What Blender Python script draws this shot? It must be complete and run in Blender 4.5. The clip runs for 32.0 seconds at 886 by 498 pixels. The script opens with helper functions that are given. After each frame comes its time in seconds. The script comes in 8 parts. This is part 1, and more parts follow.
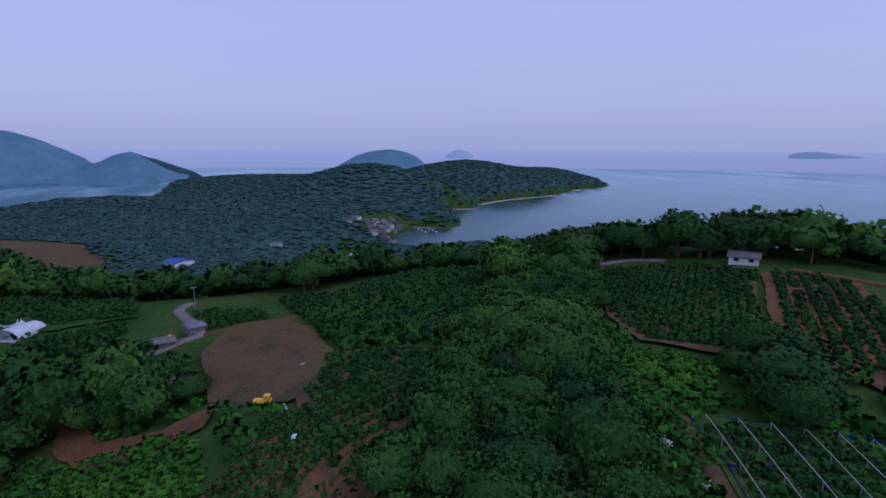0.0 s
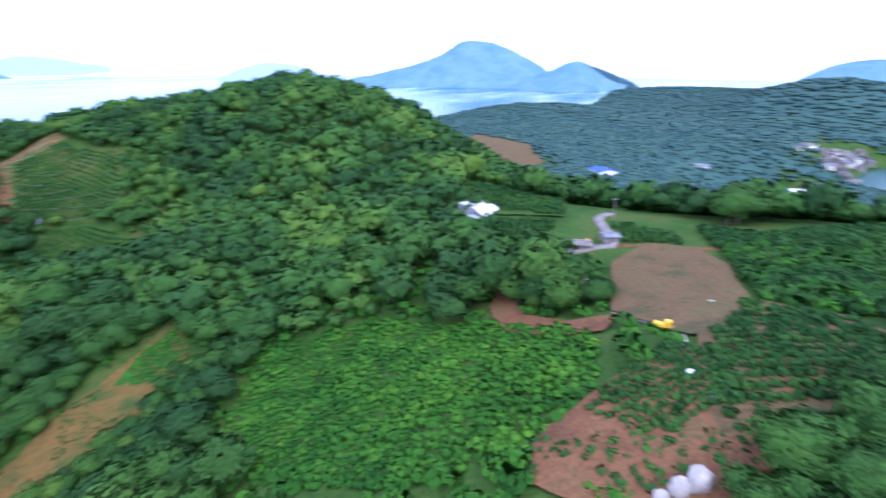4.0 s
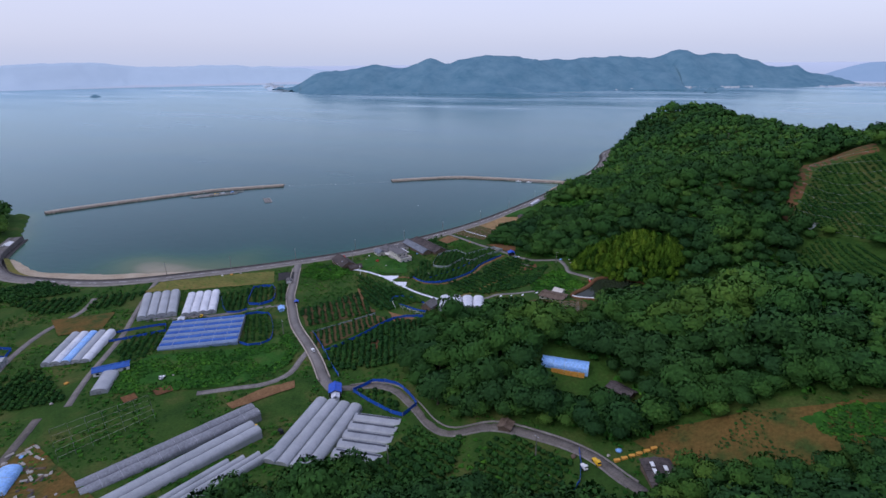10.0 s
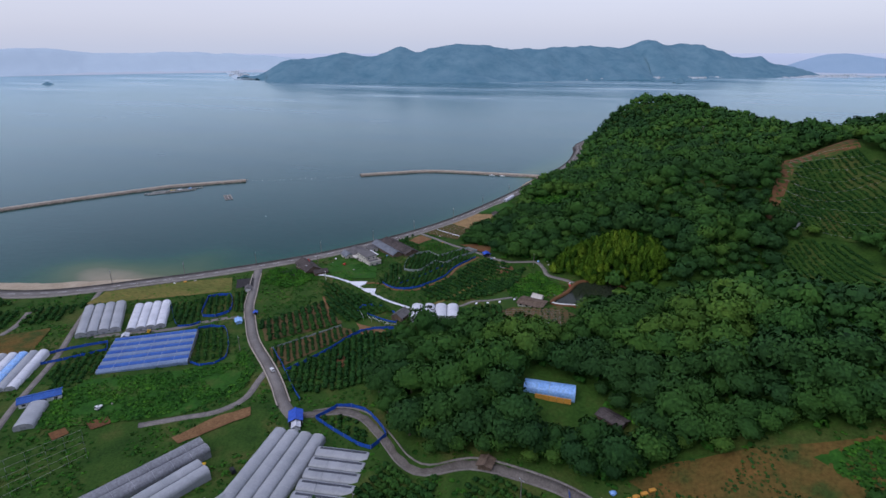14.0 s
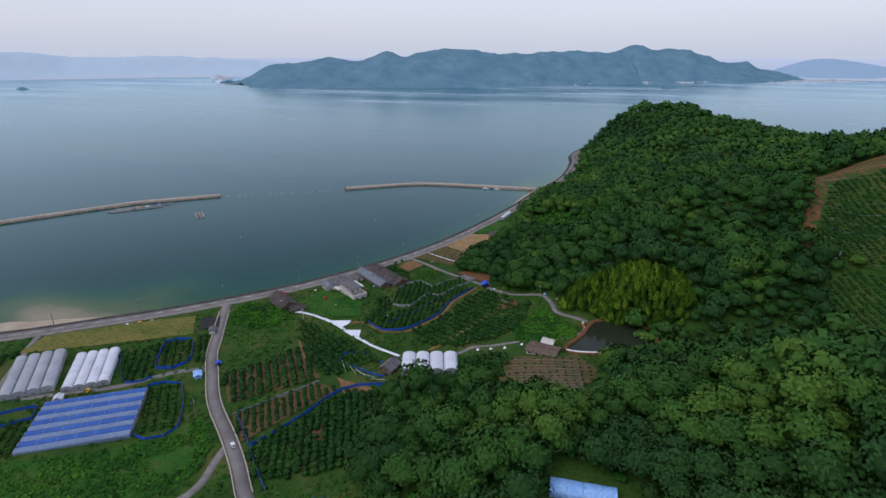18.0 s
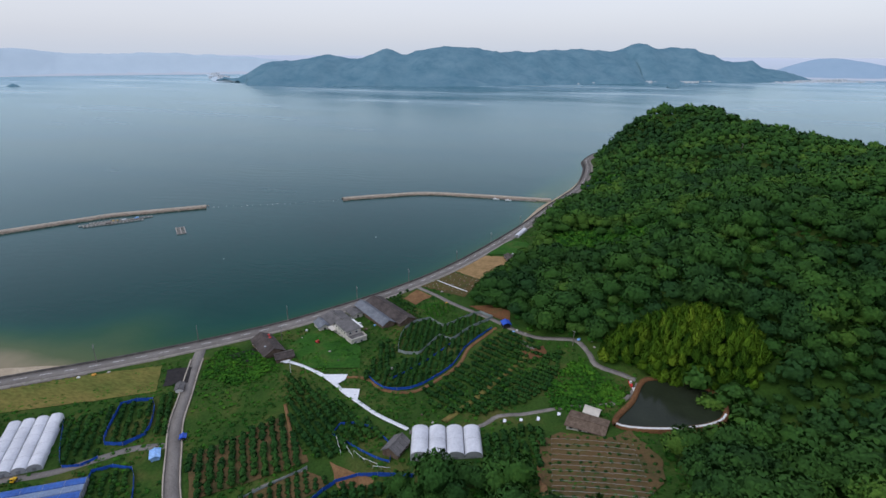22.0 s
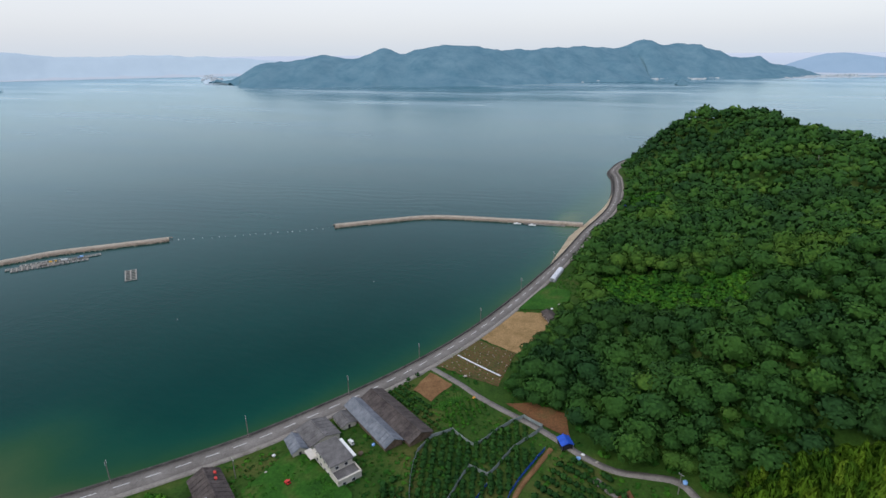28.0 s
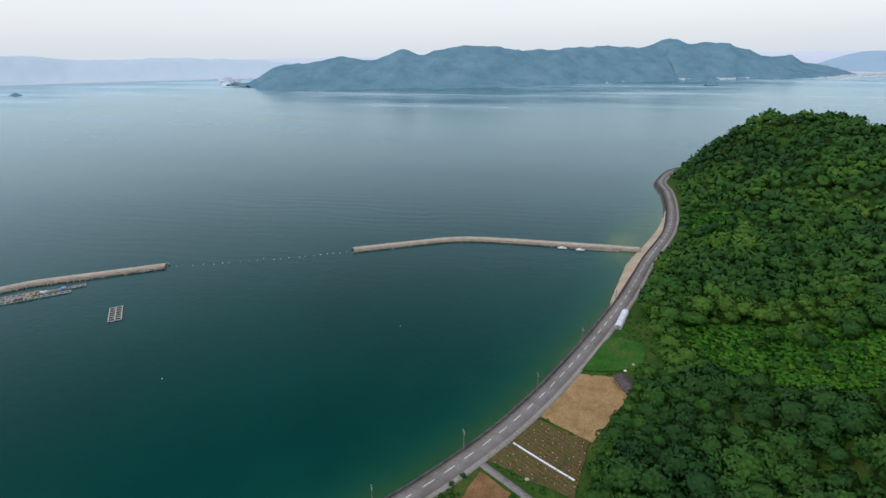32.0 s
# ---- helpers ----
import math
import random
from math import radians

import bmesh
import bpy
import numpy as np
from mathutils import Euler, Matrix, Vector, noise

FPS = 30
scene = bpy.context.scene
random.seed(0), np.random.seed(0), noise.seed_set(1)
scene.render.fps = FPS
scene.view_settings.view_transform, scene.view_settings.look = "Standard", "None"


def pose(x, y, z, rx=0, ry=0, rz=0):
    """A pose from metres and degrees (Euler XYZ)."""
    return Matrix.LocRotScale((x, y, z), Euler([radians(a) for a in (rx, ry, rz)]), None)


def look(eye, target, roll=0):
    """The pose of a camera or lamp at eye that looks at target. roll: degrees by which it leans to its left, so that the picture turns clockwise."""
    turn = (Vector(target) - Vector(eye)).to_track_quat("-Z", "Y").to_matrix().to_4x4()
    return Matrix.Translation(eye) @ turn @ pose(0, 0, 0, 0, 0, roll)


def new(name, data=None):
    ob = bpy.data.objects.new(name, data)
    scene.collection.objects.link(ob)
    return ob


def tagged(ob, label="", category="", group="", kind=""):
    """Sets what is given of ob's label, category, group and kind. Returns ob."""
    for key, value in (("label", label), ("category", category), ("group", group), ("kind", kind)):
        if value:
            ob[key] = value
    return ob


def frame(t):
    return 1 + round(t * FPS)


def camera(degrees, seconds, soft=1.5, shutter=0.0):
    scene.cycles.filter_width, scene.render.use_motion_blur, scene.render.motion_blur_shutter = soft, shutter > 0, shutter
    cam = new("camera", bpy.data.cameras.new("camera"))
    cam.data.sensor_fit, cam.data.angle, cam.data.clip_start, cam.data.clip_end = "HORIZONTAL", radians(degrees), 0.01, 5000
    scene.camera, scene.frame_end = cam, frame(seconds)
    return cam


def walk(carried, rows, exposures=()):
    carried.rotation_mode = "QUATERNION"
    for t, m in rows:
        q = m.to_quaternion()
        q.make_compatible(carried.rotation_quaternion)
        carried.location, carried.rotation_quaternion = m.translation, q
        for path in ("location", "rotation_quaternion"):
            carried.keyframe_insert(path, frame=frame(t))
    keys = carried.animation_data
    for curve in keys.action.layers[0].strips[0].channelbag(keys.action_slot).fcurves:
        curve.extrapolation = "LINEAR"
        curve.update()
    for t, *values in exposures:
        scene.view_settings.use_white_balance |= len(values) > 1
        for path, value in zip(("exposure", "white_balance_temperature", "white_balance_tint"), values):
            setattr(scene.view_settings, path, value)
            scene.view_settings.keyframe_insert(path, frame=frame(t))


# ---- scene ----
cam = camera(78.82, 32.0, soft=1.5, shutter=0.5)
# seconds, eye (metres), heading, pitch, roll (degrees)
PATH_ROWS = [
    (0, 10.02, -2.37, 135.91, -2.14, -10.40, 0.21),
    (0.5, 10.04, -2.45, 135.94, -1.88, -12.91, 0.13),
    (1, 10.06, -2.49, 135.95, -1.68, -15.26, 0.08),
    (1.5, 10.08, -2.47, 135.97, -1.57, -17.92, 0.04),
    (2, 10.06, -2.43, 136.01, -1.17, -18.56, 0.04),
    (2.5, 9.92, -2.38, 136.08, 3.48, -18.66, 0.19),
    (4.5, 7.04, -3.43, 137.26, 57.15, -19.65, 0.22),
    (5, 5.39, -2.96, 137.44, 73.89, -19.56, 0.19),
    (5.5, 3.80, -2.36, 137.58, 90.47, -19.60, 0.20),
    (6, 2.38, -1.71, 137.66, 107.01, -19.75, 0.43),
    (6.5, 1.22, -1.14, 137.67, 123.40, -19.90, 0.71),
    (7, 0.32, -0.71, 137.63, 138.62, -20.00, 0.90),
    (7.5, -0.29, -0.41, 137.57, 144.82, -19.93, 0.91),
    (8, -0.56, -0.19, 137.56, 142.68, -19.68, 0.74),
    (8.5, -0.50, 0.02, 137.60, 136.69, -19.41, 0.48),
    (9, -0.29, 0.16, 137.71, 129.02, -19.18, 0.15),
    (9.5, -0.06, 0.12, 137.85, 118.47, -19.01, -0.29),
    (10, 0.00, -0.00, 137.99, 114.84, -18.94, -0.49),
    (10.5, -0.33, -0.20, 138.10, 113.85, -19.03, -0.59),
    (11, -1.35, -0.58, 138.20, 113.25, -19.17, -0.61),
    (11.5, -3.19, -1.24, 138.29, 112.40, -19.39, -0.55),
    (12, -5.82, -2.23, 138.39, 111.33, -19.65, -0.44),
    (12.5, -9.08, -3.57, 138.48, 110.70, -19.81, -0.37),
    (13, -12.81, -5.16, 138.58, 110.73, -19.95, -0.23),
    (13.5, -16.85, -6.96, 138.67, 111.20, -20.03, -0.10),
    (14, -21.07, -8.98, 138.75, 111.73, -20.04, -0.05),
    (14.5, -25.43, -11.12, 138.84, 111.99, -20.00, 0.01),
    (16.5, -44.69, -20.90, 139.42, 111.09, -19.74, 0.03),
    (17, -49.99, -23.37, 139.49, 110.79, -19.73, 0.05),
    (17.5, -55.39, -25.89, 139.54, 110.57, -19.70, 0.10),
    (18, -60.88, -28.52, 139.61, 110.36, -19.62, 0.04),
    (18.5, -66.42, -31.25, 139.68, 110.16, -19.66, 0.10),
    (19, -72.03, -34.11, 139.76, 109.96, -19.69, 0.19),
    (19.5, -77.73, -37.12, 139.86, 109.95, -19.72, 0.23),
    (20, -83.48, -40.36, 139.98, 109.94, -19.74, 0.21),
    (20.5, -89.32, -43.76, 140.11, 110.02, -19.76, 0.20),
    (21, -95.25, -47.28, 140.25, 110.12, -19.78, 0.23),
    (21.5, -101.32, -50.80, 140.37, 110.16, -19.79, 0.30),
    (22, -107.54, -54.23, 140.48, 110.20, -19.83, 0.29),
    (22.5, -113.97, -57.57, 140.56, 110.23, -19.79, 0.21),
    (23, -120.58, -60.89, 140.59, 110.24, -19.82, 0.17),
    (23.5, -127.35, -64.27, 140.57, 110.17, -19.81, 0.12),
    (24, -134.26, -67.66, 140.49, 110.14, -19.82, 0.09),
    (24.5, -141.36, -71.14, 140.35, 110.12, -19.86, 0.00),
    (25, -148.61, -74.65, 140.19, 110.15, -19.89, -0.03),
    (25.5, -155.93, -78.20, 140.02, 110.15, -19.87, 0.02),
    (27.5, -185.98, -92.82, 139.21, 110.17, -19.91, -0.39),
    (28, -193.17, -96.59, 139.11, 110.18, -19.90, -0.42),
    (28.5, -200.22, -100.38, 139.01, 110.17, -19.88, -0.45),
    (29, -207.13, -104.22, 138.91, 110.14, -19.84, -0.51),
    (29.5, -213.93, -108.12, 138.80, 110.12, -19.86, -0.55),
    (30, -220.64, -112.20, 138.66, 110.12, -19.82, -0.60),
    (30.5, -227.31, -116.48, 138.49, 110.25, -19.74, -0.50),
    (31, -233.97, -120.94, 138.28, 110.84, -19.73, -0.45),
    (31.5, -240.65, -125.56, 138.05, 111.43, -19.76, -0.62),
    (32, -247.37, -130.23, 137.80, 112.03, -19.78, -0.78),
]
walk(cam, [(t, pose(x, y, z, 90 + pitch, 0, yaw) @ pose(0, 0, 0, 0, 0, roll)) for t, x, y, z, yaw, pitch, roll in PATH_ROWS],
     exposures=[(0, -1.15, 5000, 30), (1, -0.6, 4950, 30), (2, 0.0, 4740, 44), (2.5, 0.14, 4850, 36), (4.5, 1.2, 5150, 26), (5, 1.18, 5150, 26), (6, 0.52, 5280, 24), (7, -0.06, 5450, 18), (8, -0.26, 5480, 19), (10, -0.53, 5650, 19), (13, -0.55, 5830, 17), (21, -0.47, 6130, 10), (32, -0.23, 6450, 6)])

# ---------------------------------------------------------------- light
world = bpy.data.worlds.new("overcast_sky")
scene.world = world
world.use_nodes = True
wn, wl = world.node_tree.nodes, world.node_tree.links
wn.clear()
SUN_UP, SUN_TURN = 50.0, 120.0
w_sky = wn.new("ShaderNodeTexSky")
w_sky.sky_type, w_sky.sun_disc = "NISHITA", False
w_sky.sun_elevation, w_sky.sun_rotation = radians(SUN_UP), radians(SUN_TURN)
w_sky.air_density, w_sky.dust_density = 1.2, 3.0
w_coord = wn.new("ShaderNodeTexCoord")
w_split = wn.new("ShaderNodeSeparateXYZ")
wl.new(w_coord.outputs["Generated"], w_split.inputs[0])
w_ramp = wn.new("ShaderNodeValToRGB")
w_ramp.color_ramp.elements[0].position, w_ramp.color_ramp.elements[0].color = 0.0, (0.70, 0.74, 0.83, 1)
w_ramp.color_ramp.elements[1].position, w_ramp.color_ramp.elements[1].color = 0.55, (0.66, 0.68, 0.84, 1)
for at, col in ((0.03, (0.72, 0.735, 0.81, 1)), (0.09, (0.79, 0.775, 0.84, 1)), (0.22, (0.81, 0.80, 0.89, 1))):
    w_ramp.color_ramp.elements.new(at).color = col
wl.new(w_split.outputs["Z"], w_ramp.inputs[0])
w_map = wn.new("ShaderNodeMapping")
w_map.inputs["Scale"].default_value = (1.0, 1.0, 5.0)
wl.new(w_coord.outputs["Generated"], w_map.inputs[0])
w_noise = wn.new("ShaderNodeTexNoise")
w_noise.inputs["Scale"].default_value, w_noise.inputs["Detail"].default_value = 1.6, 5.0
wl.new(w_map.outputs[0], w_noise.inputs[0])
w_cloud = wn.new("ShaderNodeMixRGB")
w_cloud.blend_type = "MULTIPLY"
w_fac = wn.new("ShaderNodeMapRange")
w_fac.inputs[1].default_value, w_fac.inputs[2].default_value = 0.35, 0.7
w_fac.inputs[3].default_value, w_fac.inputs[4].default_value = 0.0, 0.30
wl.new(w_noise.outputs[0], w_fac.inputs[0])
wl.new(w_fac.outputs[0], w_cloud.inputs[0])
wl.new(w_ramp.outputs[0], w_cloud.inputs[1])
w_cloud.inputs[2].default_value = (0.80, 0.84, 0.93, 1)
w_bg1, w_bg2 = wn.new("ShaderNodeBackground"), wn.new("ShaderNodeBackground")
w_bg1.inputs[1].default_value, w_bg2.inputs[1].default_value = 0.06, 1.12
wl.new(w_sky.outputs[0], w_bg1.inputs[0])
wl.new(w_cloud.outputs[0], w_bg2.inputs[0])
w_add = wn.new("ShaderNodeAddShader")
wl.new(w_bg1.outputs[0], w_add.inputs[0])
wl.new(w_bg2.outputs[0], w_add.inputs[1])
w_out = wn.new("ShaderNodeOutputWorld")
wl.new(w_add.outputs[0], w_out.inputs[0])

sun_data = bpy.data.lights.new("sun", "SUN")
sun_data.energy, sun_data.angle, sun_data.color = 1.1, radians(45), (1.0, 0.97, 0.92)
sun = new("sun", sun_data)
sun.matrix_world = look((math.sin(radians(SUN_TURN)) * math.cos(radians(SUN_UP)) * 900, math.cos(radians(SUN_TURN)) * math.cos(radians(SUN_UP)) * 900, math.sin(radians(SUN_UP)) * 900), (0, 0, 0))

# ---------------------------------------------------------------- materials


def shader(name, rough=0.8, metal=0.0, spec=0.3):
    m = bpy.data.materials.new(name)
    m.use_nodes = True
    n, l = m.node_tree.nodes, m.node_tree.links
    b = n["Principled BSDF"]
    b.inputs["Roughness"].default_value, b.inputs["Metallic"].default_value = rough, metal
    b.inputs["Specular IOR Level"].default_value = spec
    return m, n, l, b


def noise_node(n, l, scale, detail=4.0, rough=0.6, stretch=None):
    c = n.new("ShaderNodeNewGeometry")
    src = c.outputs["Position"]
    if stretch:
        mp = n.new("ShaderNodeMapping")
        mp.inputs["Scale"].default_value = stretch
        l.new(src, mp.inputs[0])
        src = mp.outputs[0]
    t = n.new("ShaderNodeTexNoise")
    t.inputs["Scale"].default_value, t.inputs["Detail"].default_value, t.inputs["Roughness"].default_value = scale, detail, rough
    l.new(src, t.inputs["Vector"])
    return t.outputs[0]


def ramp_node(n, l, fac, stops):
    r = n.new("ShaderNodeValToRGB")
    e = r.color_ramp.elements
    e[0].position, e[0].color = stops[0][0], (*stops[0][1], 1)
    e[1].position, e[1].color = stops[-1][0], (*stops[-1][1], 1)
    for at, col in stops[1:-1]:
        e.new(at).color = (*col, 1)
    l.new(fac, r.inputs[0])
    return r.outputs[0]


def mix_node(n, l, fac, a, b, mode="MIX"):
    m = n.new("ShaderNodeMixRGB")
    m.blend_type = mode
    for s, v in zip(m.inputs, (fac, a, b)):
        if isinstance(v, (int, float)):
            s.default_value = v
        elif isinstance(v, tuple):
            s.default_value = (*v, 1)
        else:
            l.new(v, s)
    return m.outputs[0]


def bump_node(n, l, b, height, strength, dist):
    k = n.new("ShaderNodeBump")
    k.inputs["Strength"].default_value, k.inputs["Distance"].default_value = strength, dist
    l.new(height, k.inputs["Height"])
    l.new(k.outputs[0], b.inputs["Normal"])


def surface(name, stops, scale=0.5, fine=4.0, rough=0.85, bump=0.3, dist=0.1, spec=0.08, stretch=None, metal=0.0, grain=0.35):
    """Two scales of noise: large patches by the stops, fine grain over them."""
    m, n, l, b = shader(name, rough, metal, spec)
    big = ramp_node(n, l, noise_node(n, l, scale, 5.0, 0.6, stretch), stops)
    f = noise_node(n, l, fine, 4.0, 0.65, stretch)
    g = ramp_node(n, l, f, [(0.3, (1 - grain, 1 - grain, 1 - grain)), (0.7, (1 + grain * 0.6, 1 + grain * 0.6, 1 + grain * 0.6))])
    l.new(mix_node(n, l, 1.0, big, g, "MULTIPLY"), b.inputs["Base Color"])
    if bump:
        bump_node(n, l, b, f, bump, dist)
    return m


def foliage(name, dark, mid, light, rough=0.62, patch=0.03):
    """Leaves: colour by the plant's own tint, a leaf's random, and patches of age."""
    m, n, l, b = shader(name, 0.8, 0.0, 0.06)
    a = n.new("ShaderNodeAttribute")
    a.attribute_name = "tint"
    g = n.new("ShaderNodeNewGeometry")
    s1 = n.new("ShaderNodeMath")
    s1.operation = "MULTIPLY_ADD"
    l.new(g.outputs["Random Per Island"], s1.inputs[0])
    s1.inputs[1].default_value = 0.15
    s2 = n.new("ShaderNodeMath")
    s2.operation = "MULTIPLY"
    s2.inputs[1].default_value = 0.62
    l.new(a.outputs["Fac"], s2.inputs[0])
    l.new(s2.outputs[0], s1.inputs[2])
    col = ramp_node(n, l, s1.outputs[0], [(0.08, dark), (0.5, mid), (0.95, light)])
    p = ramp_node(n, l, noise_node(n, l, patch, 3.0), [(0.35, (0.78, 0.86, 0.9)), (0.65, (1.12, 1.08, 0.95))])
    col = mix_node(n, l, 1.0, col, p, "MULTIPLY")
    fine = noise_node(n, l, 1.5, 4.0, 0.7)
    g2 = ramp_node(n, l, fine, [(0.32, (0.66, 0.66, 0.68)), (0.5, (0.97, 0.97, 0.97)), (0.68, (1.3, 1.3, 1.25))])
    l.new(mix_node(n, l, 1.0, col, g2, "MULTIPLY"), b.inputs["Base Color"])
    bump_node(n, l, b, fine, 0.5, 0.35)
    return m


def plain(name, col, rough=0.6, metal=0.0, vary=0.15, scale=1.5, spec=0.3, bump=0.1):
    lo, hi = tuple(c * (1 - vary) for c in col), tuple(min(1.0, c * (1 + vary)) for c in col)
    return surface(name, [(0.3, lo), (0.7, hi)], scale, scale * 9, rough, bump, 0.02, spec, None, metal, vary * 0.7)


M = {}
M["hill"] = surface("hillside_soil", [(0.3, (0.024, 0.060, 0.010)), (0.5, (0.040, 0.090, 0.014)), (0.72, (0.075, 0.090, 0.022))], 0.06, 0.9, 0.95, 0.5, 0.4)
M["grass"] = surface("rough_grass", [(0.28, (0.022, 0.056, 0.010)), (0.5, (0.040, 0.084, 0.014)), (0.75, (0.105, 0.100, 0.030))], 0.06, 1.1, 0.95, 0.6, 0.35)
M["meadow"] = surface("bright_meadow", [(0.28, (0.018, 0.062, 0.010)), (0.5, (0.032, 0.105, 0.013)), (0.78, (0.090, 0.100, 0.028))], 0.09, 0.8, 0.95, 0.6, 0.4)
M["dry"] = surface("yellowed_grass", [(0.28, (0.085, 0.115, 0.025)), (0.5, (0.165, 0.150, 0.040)), (0.72, (0.215, 0.155, 0.055))], 0.07, 1.0, 0.95, 0.5, 0.25, stretch=(1, 0.35, 1))
M["fallow"] = surface("fallow_weeds", [(0.32, (0.040, 0.070, 0.016)), (0.48, (0.115, 0.082, 0.022)), (0.72, (0.165, 0.090, 0.026))], 0.10, 0.9, 0.95, 0.6, 0.3)
M["soil"] = surface("red_brown_soil", [(0.3, (0.095, 0.050, 0.026)), (0.55, (0.175, 0.085, 0.038)), (0.75, (0.11, 0.09, 0.035))], 0.12, 1.4, 0.95, 0.6, 0.25)
M["brown"] = surface("weedy_brown_field", [(0.3, (0.06, 0.065, 0.025)), (0.5, (0.125, 0.080, 0.036)), (0.75, (0.095, 0.090, 0.032))], 0.09, 1.2, 0.95, 0.5, 0.25)
M["straw"] = surface("straw_covered_field", [(0.3, (0.22, 0.145, 0.062)), (0.6, (0.33, 0.215, 0.10))], 0.16, 1.3, 0.95, 0.4, 0.15)
M["sand"] = surface("beach_sand", [(0.3, (0.34, 0.27, 0.18)), (0.7, (0.48, 0.40, 0.29))], 0.08, 1.5, 0.9, 0.3, 0.1)
M["asphalt"] = surface("worn_asphalt", [(0.3, (0.165, 0.150, 0.135)), (0.7, (0.245, 0.226, 0.205))], 0.12, 2.5, 0.9, 0.2, 0.03)
M["concrete"] = surface("weathered_concrete", [(0.3, (0.16, 0.145, 0.13)), (0.7, (0.27, 0.245, 0.22))], 0.25, 2.2, 0.9, 0.3, 0.04)
M["lane"] = surface("stained_lane_concrete", [(0.3, (0.105, 0.092, 0.078)), (0.7, (0.20, 0.178, 0.155))], 0.22, 2.2, 0.9, 0.3, 0.04)
M["darkcon"] = surface("stained_sea_wall", [(0.3, (0.055, 0.052, 0.05)), (0.7, (0.13, 0.12, 0.11))], 0.3, 2.0, 0.9, 0.4, 0.05)
M["rock"] = surface("breakwater_rubble", [(0.3, (0.22, 0.18, 0.14)), (0.7, (0.40, 0.33, 0.26))], 0.4, 1.6, 0.9, 0.5, 0.15)
M["pale"] = surface("pale_breakwater_concrete", [(0.3, (0.36, 0.31, 0.25)), (0.7, (0.50, 0.44, 0.36))], 0.2, 1.8, 0.9, 0.3, 0.06)
M["verge"] = surface("gravel_verge", [(0.3, (0.20, 0.18, 0.155)), (0.55, (0.29, 0.265, 0.235)), (0.75, (0.15, 0.16, 0.09))], 0.2, 2.0, 0.95, 0.4, 0.05)
M["earth"] = surface("orange_brown_earth", [(0.3, (0.15, 0.080, 0.036)), (0.7, (0.25, 0.145, 0.068))], 0.2, 1.5, 0.95, 0.5, 0.2)
M["black"] = surface("black_plastic_mulch", [(0.3, (0.012, 0.011, 0.011)), (0.7, (0.035, 0.030, 0.028))], 0.3, 2.0, 0.5, 0.4, 0.08)
M["navynet"] = plain("dark_blue_net", (0.016, 0.024, 0.20), 0.8, 0, 0.3, 0.6)
M["line"] = plain("white_road_paint", (0.72, 0.72, 0.70), 0.7, 0, 0.15, 0.8)
M["film"] = surface("clouded_greenhouse_film", [(0.3, (0.26, 0.275, 0.285)), (0.7, (0.37, 0.38, 0.395))], 0.12, 1.2, 0.38, 0.06, 0.05, 0.5, grain=0.10)
M["filmw"] = surface("white_greenhouse_film", [(0.3, (0.52, 0.53, 0.56)), (0.7, (0.68, 0.69, 0.72))], 0.15, 1.2, 0.4, 0.06, 0.05, 0.5, grain=0.10)
M["filmd"] = surface("grey_greenhouse_net", [(0.3, (0.17, 0.175, 0.19)), (0.7, (0.26, 0.265, 0.28))], 0.15, 1.4, 0.6, 0.2, 0.05, 0.4)
M["filmb"] = surface("blue_greenhouse_net", [(0.3, (0.012, 0.065, 0.30)), (0.7, (0.03, 0.12, 0.42))], 0.2, 1.4, 0.5, 0.15, 0.05, 0.4)
M["filmg"] = surface("blue_tinted_film", [(0.3, (0.13, 0.19, 0.31)), (0.7, (0.19, 0.26, 0.38))], 0.15, 1.4, 0.45, 0.12, 0.05, 0.4)
M["filmp"] = surface("pale_blue_sheet", [(0.3, (0.20, 0.40, 0.78)), (0.7, (0.33, 0.55, 0.88))], 0.3, 1.4, 0.4, 0.15, 0.04, 0.5)
M["gutter"] = plain("dark_gutter_sheet", (0.05, 0.055, 0.07), 0.5, 0, 0.2, 1.0)
M["teal"] = plain("teal_gutter_sheet", (0.03, 0.17, 0.18), 0.5, 0, 0.2, 1.0)
M["steel"] = plain("galvanised_pipe", (0.42, 0.43, 0.45), 0.4, 0.7, 0.1, 2.0)
M["bluenet"] = plain("blue_windbreak_net", (0.015, 0.08, 0.42), 0.75, 0, 0.25, 0.6)
M["greynet"] = plain("grey_windbreak_net", (0.25, 0.29, 0.28), 0.8, 0, 0.2, 0.6)
M["tarp"] = plain("blue_tarpaulin", (0.015, 0.08, 0.48), 0.45, 0, 0.2, 0.8, 0.4, 0.3)
M["orange"] = plain("orange_plywood", (0.62, 0.30, 0.05), 0.7, 0, 0.15, 0.9)
M["yellow"] = plain("yellow_paint", (0.75, 0.45, 0.02), 0.45, 0, 0.1, 1.5, 0.4)
M["white"] = plain("white_paint", (0.74, 0.74, 0.72), 0.6, 0, 0.1, 1.2)
M["plaster"] = plain("cream_plaster", (0.58, 0.54, 0.47), 0.85, 0, 0.12, 0.8)
M["tile"] = surface("grey_roof_tiles", [(0.3, (0.10, 0.095, 0.092)), (0.7, (0.19, 0.18, 0.175))], 0.3, 3.0, 0.75, 0.4, 0.05)
M["slate"] = surface("blue_grey_roof_tiles", [(0.3, (0.13, 0.145, 0.165)), (0.7, (0.24, 0.255, 0.28))], 0.35, 3.0, 0.7, 0.4, 0.05)
